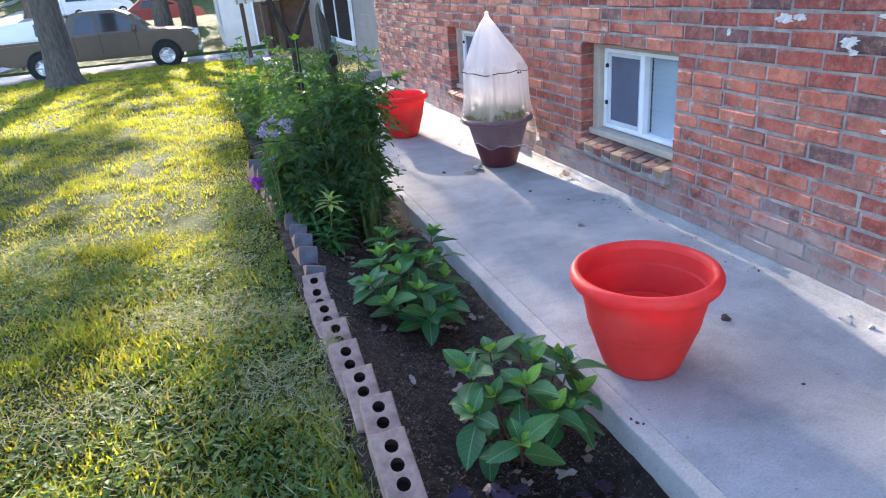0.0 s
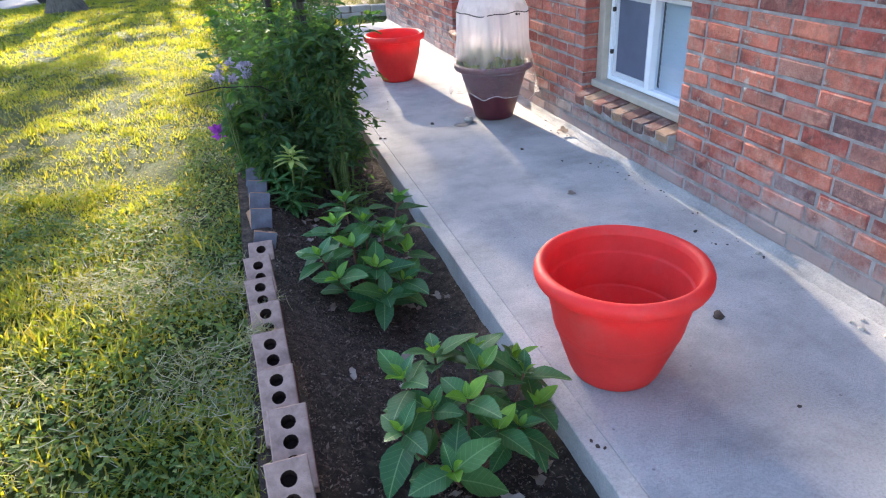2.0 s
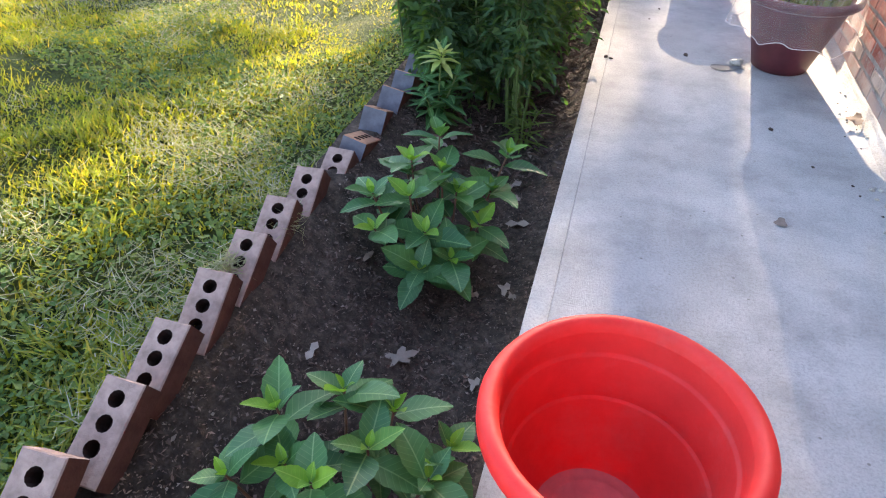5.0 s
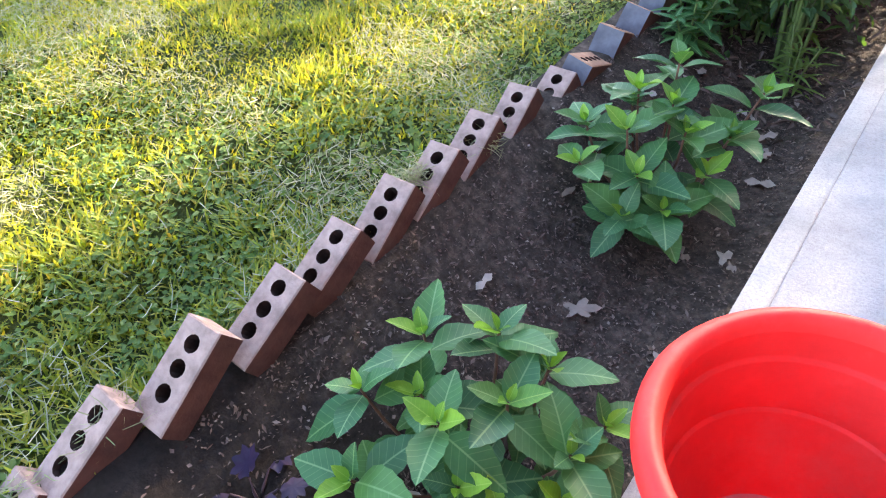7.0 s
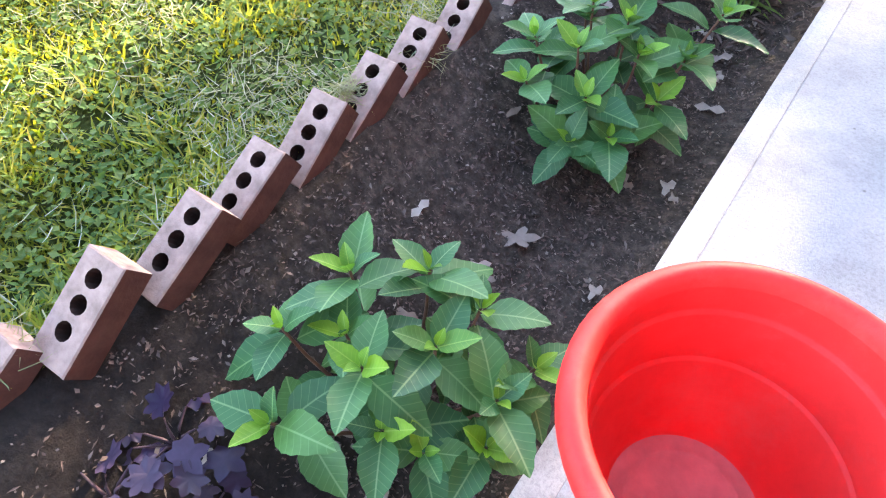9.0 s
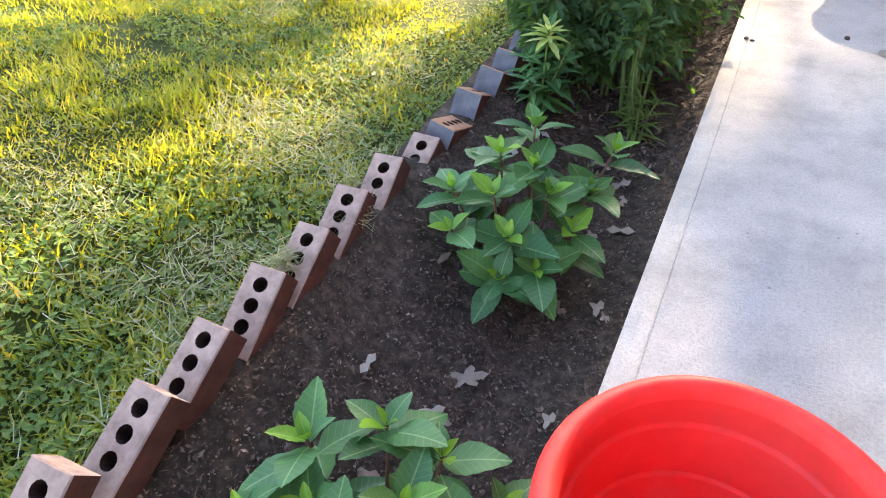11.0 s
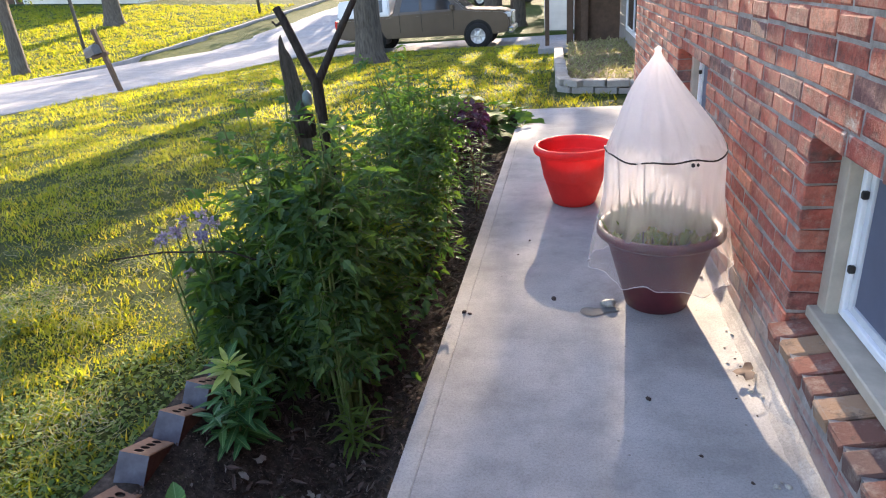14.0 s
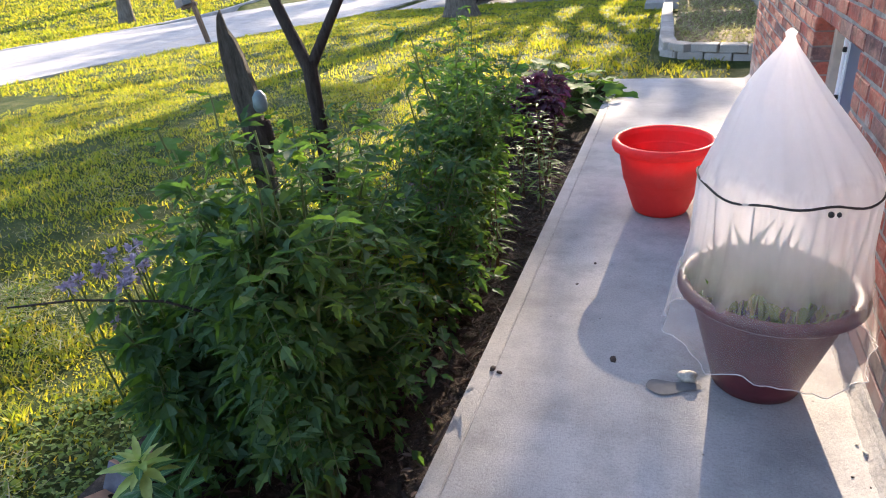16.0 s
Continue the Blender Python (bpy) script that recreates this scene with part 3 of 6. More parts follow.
# ---- walk, bed ----
walkway = part("walkway", box((0.0650, -3.0, -0.4), (1.25, WALK_END, 0.0), 0.0025, 1), M_CONC)
tagged(walkway, "broom-finished grey concrete walk along the house wall", "walkway", kind="structure")
border = part("walkway_border", box((0.0, -3.0, -0.42), (0.0635, WALK_END, 0.0005), 0.003, 2), M_CONC_EDGE)
tagged(border, "smooth pale concrete border strip of the walk", "kerb", kind="structure")
joint = part("walkway_joint", box((0.03, -2.99, -0.38), (0.10, WALK_END - 0.01, -0.004)), M_HAUNCH)
tagged(joint, "dark narrow joint in the concrete walk", "joint", kind="structure")
sx, sy = np.linspace(-0.82, 0.01, 44), np.linspace(-1.6, 8.45, 500)
SX, SY = np.meshgrid(sx, sy)
ii = (np.arange(499)[:, None] * 44 + np.arange(43)[None]).ravel()
bed = part("flower_bed_soil", np_mesh("soil", np.stack([SX, SY, soil_z(SX, SY)], -1).reshape(-1, 3), np.stack([ii, ii + 1, ii + 45, ii + 44], 1), M_SOIL, True))
tagged(bed, "dark damp garden soil of the flower bed", "soil", kind="structure")
# bank that closes the bed's ends
tagged(part("bed_end", box((-0.84, 8.40, -0.5), (0.0, 8.5, -0.02), 0.02), M_SOIL), "dark earth bank closing the flower bed", "soil", kind="structure")

hy = np.linspace(-3.0, WALK_END, 900)
prof = [(1.130, -0.004), (1.146, 0.003), (1.160, 0.009), (1.172, 0.018), (1.184, 0.034), (1.20, 0.040)]
V = []
for px, pz in prof:
    j = 0.018 * lumps(hy * 7, hy * 0 + px * 20) + 0.010 * lumps(hy * 23 + 5, hy * 0 + px * 60) + 0.009 * lumps(hy * 61, hy * 0 + px * 170)
    V.append(np.stack([px + j * 0.9, hy, np.maximum(-0.005, pz + 0.6 * j * (pz > 0))], 1))
V = np.stack(V, 1).reshape(-1, 3)
ii = (np.arange(899)[:, None] * 6 + np.arange(5)[None]).ravel()
tagged(part("cement_fillet", np_mesh("cement_fillet", V, np.stack([ii, ii + 6, ii + 7, ii + 1], 1), M_HAUNCH)), "rough crumbling cement fillet at the foot of the brick wall", "fillet", kind="structure")


# ---- house wall ----
def wall_segments(x0, x1, y0, y1, z0, z1, holes, grow):
    """Boxes that make a wall with openings."""
    out = [((x0, y0, z0), (x1, y1, SILL_Z - 0.075)), ((x0, y0, HEAD_Z + grow), (x1, y1, z1))]
    cur = y0
    for a, b in holes:
        out.append(((x0, cur, SILL_Z - 0.075), (x1, a - grow, HEAD_Z + grow)))
        cur = b + grow
    out.append(((x0, cur, SILL_Z - 0.075), (x1, y1, HEAD_Z + grow)))
    return out


wall = part("wall_house", boxes(wall_segments(WALL_X + 0.0035, 1.45, -5.0, 8.5, -0.45, 3.0, WINDOWS, 0.009)), M_MORTAR)
tagged(wall, "old red brick house wall with grey mortar joints", "wall", kind="structure")
tagged(part("wall_house_end", box((1.46, 8.3, -0.45), (7.0, 8.5, 3.0)), M_BRICK_FAR), "brick end wall of the house", "wall", kind="structure")
tagged(part("wall_house_back", box((1.46, -5.0, -0.45), (7.0, -4.8, 3.0)), M_BRICK_FAR), "brick end wall of the house", "wall", kind="structure")
tagged(part("house_ceiling", box((1.0, -5.2, 3.0), (7.2, 8.7, 3.2)), M_ROOF), "flat cover over the house", "roof", kind="structure")
# added unseen wall, coloured dark like an unlit room
tagged(part("room_partition", box((1.9, -4.7, -0.4), (1.95, 8.2, 2.9)), M_DARKROOM), "added dark wall standing in for the unlit room", "wall", kind="structure")


# ---- windows ----
def window(name, y0, y1):
    w = empty(name, (WALL_X, y0, SILL_Z))
    W, H = y1 - y0, HEAD_Z - SILL_Z
    fx = 0.085
    # beige wooden surround
    part("window_frame", boxes([((fx, 0.0, 0.0), (fx + 0.14, 0.065, H)), ((fx, W - 0.065, 0.0), (fx + 0.14, W, H)), ((fx, 0.066, H - 0.03), (fx + 0.14, W - 0.066, H))], 0.003), M_BEIGE, w, "beige painted wooden frame")
    sill = box((fx - 0.03, 0.002, -0.004), (fx + 0.14, W - 0.002, 0.034), 0.004)
    for v in sill.verts:
        v.co.z -= 0.10 * max(0, 0.10 - v.co.x)
    part("window_sill", sill, M_BEIGE, w, "beige painted wooden sill")
    a, b, z0, z1, vx = 0.068, W - 0.068, 0.038, H - 0.032, fx + 0.035
    t = 0.026
    part("sash_frame", boxes([((vx, a, z0), (vx + 0.07, a + t, z1)), ((vx, b - t, z0), (vx + 0.07, b, z1)), ((vx, a + t + 0.001, z0), (vx + 0.07, b - t - 0.001, z0 + t)),
                              ((vx, a + t + 0.001, z1 - t), (vx + 0.07, b - t - 0.001, z1))], 0.003), M_WHITE, w, "white vinyl sliding window frame")
    m = (a + b) / 2 - 0.01
    part("mullion", box((vx - 0.004, m - 0.02, z0 + 0.01), (vx + 0.05, m + 0.02, z1 - 0.01), 0.003), M_WHITE, w, "white vinyl meeting rail")
    s = part("screen_sash", boxes([((vx + 0.012, m + 0.022, z0 + t), (vx + 0.03, m + 0.05, z1 - t)), ((vx + 0.012, b - t - 0.03, z0 + t), (vx + 0.03, b - t - 0.002, z1 - t)),
                                   ((vx + 0.012, m + 0.051, z0 + t), (vx + 0.03, b - t - 0.031, z0 + t + 0.025)), ((vx + 0.012, m + 0.051, z1 - t - 0.025), (vx + 0.03, b - t - 0.031, z1 - t))], 0.002), M_LAMP_CLEAR, w, "grey-blue sash of the screen")
    part("insect_screen", box((vx + 0.02, m + 0.045, z0 + t + 0.02), (vx + 0.024, b - t - 0.025, z1 - t - 0.02)), M_SCREEN, w, "dark blue-grey insect screen")
    for zz in (0.32, 0.78):
        part("latch", box((vx - 0.006, b - t - 0.012, z0 + (z1 - z0) * zz - 0.012), (vx + 0.012, b - t + 0.004, z0 + (z1 - z0) * zz + 0.012), 0.003), M_BLACK, w, "small black latch")
    g = part("pane", box((vx + 0.03, a + t - 0.004, z0 + t - 0.004), (vx + 0.034, m, z1 - t + 0.004)), M_GLASS, w, "clear glass pane")
    g.visible_shadow = False
    blind = empty("blind")
    blind.parent = w
    n = 15
    slat = box((-0.02, a + t + 0.004, -0.001), (0.02, m - 0.022, 0.001))
    bmesh.ops.rotate(slat, cent=(0, 0, 0), matrix=Matrix.Rotation(radians(76), 3, "Y"), verts=slat.verts)
    first = part("slat", slat, M_BLIND, blind)
    for i in range(n):
        o = first if i == 0 else new("slat", first.data)
        o.parent = blind
        o.location = (vx + 0.06, 0, z0 + t + 0.012 + i * (z1 - z0 - 2 * t - 0.02) / (n - 1))
    blind["label"] = "white slatted blind behind the glass"
    # a thin dark sheet takes the place of the room's shade
    part("room_dark_sheet", box((fx + 0.142, 0.0, 0.0), (fx + 0.15, W, H)), M_DARKROOM, w, "dark sheet standing in for the unlit room")
    return tagged(w, "basement sliding window in white vinyl and beige wood", "window", kind="structure")


window("window_1", *WINDOWS[0])
window("window_2", *WINDOWS[1])


def rowlock(y, w, seed):
    """One brick of the sloping sill under a window."""
    r = random.Random(seed)
    b = box((-0.068, -w / 2, -0.035), (0.12, w / 2, 0.028), 0.006)
    for v in b.verts:
        v.co += Vector((r.uniform(-1, 1), r.uniform(-1, 1), r.uniform(-1, 1))) * 0.003
    bmesh.ops.rotate(b, cent=(0, 0, 0), matrix=Matrix.Rotation(radians(-12 + r.uniform(-2, 2)), 3, "Y"), verts=b.verts)
    bmesh.ops.translate(b, vec=(1.212 + r.uniform(-0.006, 0.006), y, 0.258), verts=b.verts)
    return b


def sill_mat():
    m = Mat("worn_sill_brick", 0.9, 0.25)
    r = m.n("ObjectInfo").outputs["Random"]
    c = m.ramp(r, [(0, (0.17, 0.082, 0.064)), (0.3, (0.24, 0.095, 0.068)), (0.55, (0.13, 0.080, 0.070)), (0.86, (0.34, 0.21, 0.13))], True)
    f = m.noise(m.pos(), 14, 7, 0.75)
    c = m.mix(m.ramp(f, [(0.5, (0, 0, 0)), (0.68, (0.6, 0.6, 0.6))]), c, (0.40, 0.33, 0.27))
    c = m.mix(m.ramp(m.noise(m.pos(), 22, 5, 0.7), [(0.55, (0, 0, 0)), (0.7, (0.7, 0.7, 0.7))]), c, (0.06, 0.05, 0.045))
    m.color(c)
    m.bump(m.noise(m.pos(), 90, 5, 0.7), 0.6, 0.005)
    return m.m


M_SILL = sill_mat()
for wi, (a, b) in enumerate(WINDOWS):
    n = 9
    for i in range(n):
        part("sill_brick", rowlock(a + (i + 0.5) * (b - a) / n, (b - a) / n - 0.009, wi * 50 + i), M_SILL, wall)
    part("sill_mortar", box((1.152, a, 0.2), (1.3, b, 0.271)), M_MORTAR, wall)


# ---- edging of the bed ----
def cored_brick(size, holes, face_mat, side_mat, hole_mat, front_mat=None):
    """A brick lying along y with round cores sunk into its upper face. holes: (x, y, radius)."""
    sx_, sy_, sz_ = size
    V, F, MI = [], [], []

    def quad(pts, mi):
        i = len(V)
        V.extend(pts)
        F.append((i, i + 1, i + 2, i + 3))
        MI.append(mi)

    hx, hz = sx_ / 2, sz_ / 2
    y0, y1 = -sy_ / 2, sy_ / 2
    c = 0.003
    rows = sorted({h[1] for h in holes})
    edges = [y0 + c] + [(p + q) / 2 for p, q in zip(rows, rows[1:])] + [y1 - c]
    for ri, yy in enumerate(rows):
        a, b = edges[ri], edges[ri + 1]
        line = sorted([h for h in holes if h[1] == yy])
        xe = [-hx + c] + [(p[0] + q[0]) / 2 for p, q in zip(line, line[1:])] + [hx - c]
        for ci, (px, py, r) in enumerate(line):
            l, rr = xe[ci], xe[ci + 1]
            ring, circ = [], []
            for k in range(12):
                t = k / 12 * 2 * math.pi + math.pi / 4
                dx, dy = math.cos(t), math.sin(t)
                s = 1 / max(abs(dx), abs(dy))
                ux, uy = dx * s, dy * s
                ring.append((px + (ux * (rr - px) if ux > 0 else ux * (px - l)), py + (uy * (b - py) if uy > 0 else uy * (py - a)), hz))
                circ.append((px + r * dx, py + r * dy, hz))
            for k in range(12):
                j = (k + 1) % 12
                quad((ring[k], ring[j], circ[j], circ[k]), 0)
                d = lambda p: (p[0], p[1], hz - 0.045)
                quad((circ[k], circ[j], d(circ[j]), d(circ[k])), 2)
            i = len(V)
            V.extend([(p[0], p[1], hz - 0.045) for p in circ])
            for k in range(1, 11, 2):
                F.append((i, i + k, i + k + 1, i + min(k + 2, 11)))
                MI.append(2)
    # chamfers and sides
    t0 = [(-hx + c, y0 + c, hz), (hx - c, y0 + c, hz), (hx - c, y1 - c, hz), (-hx + c, y1 - c, hz)]
    t1 = [(-hx, y0, hz - c), (hx, y0, hz - c), (hx, y1, hz - c), (-hx, y1, hz - c)]
    b1 = [(p[0], p[1], -hz) for p in t1]
    # the +x side and the underside take side_mat, darker than the top
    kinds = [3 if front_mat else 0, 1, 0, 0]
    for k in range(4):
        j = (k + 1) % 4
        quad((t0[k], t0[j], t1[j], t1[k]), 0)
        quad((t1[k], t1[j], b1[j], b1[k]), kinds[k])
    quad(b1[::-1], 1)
    mats = [face_mat, side_mat, hole_mat] + ([front_mat] if front_mat else [])
    return np_mesh("edging_brick", V, F, mats, False, MI)


THREE = [(0, 0.058, 0.0185), (0, 0.007, 0.0185), (0, -0.044, 0.0185)]
pink = [cored_brick((0.096, 0.212, 0.066), [(x, y + d + 0.006, r) for x, y, r in THREE], M_PINKBRICK, M_BROWNFACE, M_HOLE_SHADE) for d in (0.0, 0.002, -0.002)]
TOPS = [(-0.835, 0.56, 0.10), (-0.805, 0.738, 0.166), (-0.743, 0.930, 0.218), (-0.729, 1.125, 0.201), (-0.745, 1.305, 0.192), (-0.751, 1.497, 0.183),
        (-0.753, 1.675, 0.177), (-0.762, 1.867, 0.165), (-0.762, 2.061, 0.153), (-0.747, 2.261, 0.116)]
er = random.Random(4)
for i, (x, y, z) in enumerate(TOPS):
    ob = new("edging_brick", pink[i % 3])
    lean = 28 + er.uniform(-3, 3)
    m = pose(x, y, z, lean, er.uniform(-3, 3), er.uniform(-4, 4))
    ob.matrix_basis = m @ pose(0, -0.066, -0.033)
    tagged(ob, "pinkish three-hole brick leaning in the bed's edging row", "brick", "leaning bricks edging the flower bed")
SMALL = [(0.0, y, 0.0140) for y in (-0.070, -0.034, 0.002, 0.038, 0.074)]
grey = cored_brick((0.090, 0.194, 0.128), SMALL, M_TANBRICK, M_BROWNFACE, M_HOLE_SHADE, M_GREYBRICK)
for i in range(14):
    ob = new("edging_brick", grey)
    y = 2.352 if i == 0 else 2.567 + (i - 1) * 0.180 + er.uniform(-0.012, 0.012)
    x = -0.716 + er.uniform(-0.012, 0.012) - 0.012 * max(0, i - 5)
    z = (0.146 if i == 0 else 0.163) - 0.004 * max(0, i - 4)
    ob.matrix_basis = pose(x, y, z, (-22 if i == 0 else -29) + er.uniform(-2, 2), 11 + er.uniform(-4, 4), er.uniform(-6, 6) - (8 if i == 0 else 0)) @ pose(0, 0.097, -0.064)
    tagged(ob, "slate-grey faced brick shingled in the bed's edging row", "brick", "leaning bricks edging the flower bed")


# ---- pots ----
POT_OUT = [(0.001, 0.0), (0.118, 0.0), (0.130, 0.006), (0.138, 0.020), (0.158, 0.075), (0.176, 0.128), (0.185, 0.156), (0.1885, 0.160), (0.190, 0.166), (0.200, 0.215), (0.212, 0.270), (0.222, 0.312)]
POT_RIM = [(0.222, 0.312), (0.236, 0.310), (0.248, 0.316), (0.2535, 0.328), (0.253, 0.342), (0.246, 0.354), (0.234, 0.360), (0.224, 0.357), (0.217, 0.347), (0.2135, 0.335)]
POT_IN = [(0.2135, 0.335), (0.2115, 0.287), (0.2095, 0.283), (0.2045, 0.2815), (0.2025, 0.278), (0.194, 0.180), (0.192, 0.1765), (0.186, 0.1755), (0.184, 0.172), (0.152, 0.080), (0.136, 0.030), (0.128, 0.016), (0.126, 0.0145)]
POT_BASE = [(0.126, 0.0145), (0.118, 0.013), (0.104, 0.0125), (0.100, 0.0165), (0.094, 0.0165), (0.090, 0.012), (0.001, 0.012)]


def red_pot(at, rz, size, label):
    p = empty("plant_pot", at, rz)
    p.scale = (size, size, 1.06 * size)
    v, f = lathe(POT_OUT + [(0.2221, 0.3121)], 56, 0.004, 1)
    v2, f2 = lathe(POT_IN, 56, 0.004, 1)
    S = Soup().add((v, f)).add((v2, f2))
    part("body", S.mesh("pot_body", M_POT, True), None, p)
    v, f = lathe(POT_RIM, 56, 0.004, 1)
    part("rim", np_mesh("pot_rim", v, f, M_POT, True), None, p, "rolled red plastic rim")
    part("base", np_mesh("pot_base", *lathe(POT_BASE, 56, 0.0, 1), M_POT_BASE, True), None, p, "dusty pinkish floor of the pot")
    return tagged(p, label, "plant pot", "empty red pots on the walk")


pot_1 = red_pot((0.241, 1.240, 0.0), 20, 0.978, "large empty red plastic pot standing on the concrete walk")
pot_2 = red_pot((0.545, 5.27, 0.0), 80, 1.0, "empty red plastic pot beside the draped planter")


def covered_planter(at):
    p = empty("covered_planter", at)
    p.scale = (0.93, 0.93, 0.985)
    v, f = lathe([(0.001, 0), (0.125, 0), (0.138, 0.008), (0.150, 0.05), (0.182, 0.15), (0.222, 0.28), (0.238, 0.325)], 48, 0.003, 2)
    v2, f2 = lathe([(0.240, 0.36), (0.228, 0.33), (0.222, 0.30), (0.001, 0.295)], 48, 0.003, 2)
    part("pot", Soup().add((v, f)).add((v2, f2)).mesh("maroon_pot", M_POT_DARK, True), None, p, "dark maroon plastic pot")
    v, f = lathe([(0.238, 0.325), (0.262, 0.327), (0.277, 0.340), (0.277, 0.362), (0.262, 0.374), (0.240, 0.36)], 48, 0.003, 2)
    part("rim", np_mesh("maroon_rim", v, f, M_POT_DARK, True), None, p, "thick dark maroon rim")
    # draped sheer cloth, gathered at the top
    n, a = 120, np.linspace(0, 2 * np.pi, 120, endpoint=False)
    rows = [(0.195, 0.312), (0.215, 0.309), (0.25, 0.304), (0.30, 0.297), (0.345, 0.290), (0.375, 0.284), (0.42, 0.268), (0.50, 0.252), (0.58, 0.248), (0.65, 0.246), (0.70, 0.244),
            (0.74, 0.226), (0.80, 0.192), (0.86, 0.156), (0.92, 0.118), (0.97, 0.085), (1.01, 0.056), (1.04, 0.032), (1.06, 0.018), (1.075, 0.012), (1.085, 0.016), (1.095, 0.004)]
    V, F = [], []
    rng = np.random.RandomState(5)
    ph = rng.rand(8) * 6.28
    for i, (z, r) in enumerate(rows):
        up = smooth01((z - 0.70) / 0.3)
        low = smooth01((0.36 - z) / 0.2)
        mid = 1 - up - low
        w = (0.030 * np.sin(9 * a + ph[0]) + 0.022 * np.sin(17 * a + ph[1] + 2 * z) + 0.016 * np.sin(29 * a + ph[2])) * (0.35 * mid + 0.75 * up * (0.35 + r * 3) + 1.0 * low)
        w += 0.010 * np.sin(38 * a + ph[3] + 9 * z) * mid
        rr = r * (1 + w)
        hem = (0.022 * np.sin(2 * a + 0.4) + 0.014 * np.sin(5 * a + ph[4]) + 0.012 * np.sin(11 * a + ph[5])) * low
        V.append(np.stack([rr * np.cos(a) - 0.05 * up, rr * np.sin(a), z + hem], 1))
    for i in range(len(rows) - 1):
        j = np.arange(n)
        k = (j + 1) % n
        F.append(np.stack([i * n + j, i * n + k, (i + 1) * n + k, (i + 1) * n + j], 1))
    part("cover", np_mesh("cover", np.concatenate(V), np.concatenate(F), M_SHEER, True), None, p, "sheer white plastic cover gathered to a peak")
    edge = np.concatenate([V[0], V[0][:2]])
    part("hem", np_mesh("hem", *tube(edge, [0.0013] * len(edge), 5), M_FILM_HEM, True), None, p, "milky rolled hem of the plastic cover")

    def ring(z, r, rad, wob, label):
        aa = np.linspace(0, 2 * np.pi, 64, endpoint=False)
        S = Soup()
        pts = np.stack([(r + wob * np.sin(7 * aa)) * np.cos(aa), (r + wob * np.sin(7 * aa)) * np.sin(aa), z + 1.6 * wob * np.sin(4 * aa + 1) + wob * np.sin(9 * aa)], 1)
        pts = np.concatenate([pts, pts[:2]])
        S.add(tube(pts, [rad] * len(pts), 6))
        part("hoop", S.mesh("hoop", M_BLACK, True), None, p, label)

    ring(0.695, 0.2485, 0.0034, 0.004, "black cord tied round the cover")
    kn = box((0.066, -0.258, 0.682), (0.080, -0.245, 0.697), 0.004)
    part("knot", kn, M_BLACK, p, "black cord knot")
    part("knot", box((0.086, -0.256, 0.683), (0.097, -0.244, 0.696), 0.004), M_BLACK, p, "black cord knot")
    for ang in (0.9, 2.5, 4.25, 5.9):
        v, f = tube([(0.2 * math.cos(ang), 0.2 * math.sin(ang), 0.29), (0.232 * math.cos(ang), 0.232 * math.sin(ang), 0.69)], [0.003, 0.003], 6)
        part("stake", np_mesh("stake", v, f, M_BLACK), None, p, "thin dark support wire")
    # seedlings seen through the cloth
    rng = np.random.RandomState(8)
    m_ = 300
    ang, rad = rng.rand(m_) * 6.28, 0.215 * np.sqrt(rng.rand(m_))
    P = np.stack([rad * np.cos(ang), rad * np.sin(ang), np.full(m_, 0.297)], 1)
    D = np.stack([0.25 * rng.randn(m_), 0.25 * rng.randn(m_), np.ones(m_)], 1)
    U = rng.randn(m_, 3)
    v, f = leaves(P, D, U, 0.07 + 0.13 * rng.rand(m_), 0.003 + 0.004 * rng.rand(m_))
    part("seedlings", np_mesh("seedlings", v, f, M_LILY), None, p, "grey-green seedlings under the cloth")
    part("potting_soil", np_mesh("potting_soil", *lathe([(0.001, 0.305), (0.12, 0.309), (0.221, 0.302)], 32), M_SOIL, True), None, p, "dark potting soil")
    return tagged(p, "maroon planter draped with a sheer white cloth hood", "planter")


covered_planter((0.885, 3.89, 0.0))


# ---- lawn ----
def grass_patch(name, x0, x1, y0, y1, count, length, width, seed, label):
    rng = np.random.RandomState(seed)
    x, y = x0 + (x1 - x0) * rng.rand(count), y0 + (y1 - y0) * rng.rand(count)
    keep = (x < -0.80 + 0.03 * np.sin(y * 9)) | (y > 8.5)
    keep &= np.abs(x - np.interp(y, ROAD_Y, ROAD_X)) > ROAD_HALF + 0.1
    keep &= ~((y > 20.5) & (x > -8.5)) & ~((x > 0.22) & (y > 10.05)) & (x < 1.15)
    thin = lumps(x * 2.3 + 5, y * 2.3) + 0.5 * lumps(x * 7, y * 7)
    thin += 0.6 * lumps(x * 15 + 2, y * 13)
    keep &= rng.rand(count) < np.clip(0.72 + thin * 1.7, 0.10, 1)
    x, y = x[keep], y[keep]
    n = len(x)
    a = rng.rand(n) * 6.283
    tilt = 0.25 + 0.75 * rng.rand(n)
    D = np.stack([np.cos(a) * tilt, np.sin(a) * tilt, np.ones(n)], 1)
    U = np.stack([-np.cos(a), -np.sin(a), tilt], 1) + 0.2 * rng.randn(n, 3)
    L = length * (0.5 + 0.9 * rng.rand(n)) * np.clip(1 + 0.8 * lumps(x * 3.1, y * 3.1 + 9) + 1.0 * lumps(x * 8.3 + 4, y * 6.1), 0.35, 2.0)
    v, f = leaves(np.stack([x, y, lawn_z(x, y) - 0.006], 1), D, -U, L, width * (0.6 + 0.8 * rng.rand(n)), BLADE_T, BLADE_F)
    ob = part(name, np_mesh(name, v, f, M_GRASS))
    return tagged(ob, label, "grass", kind="stuff")


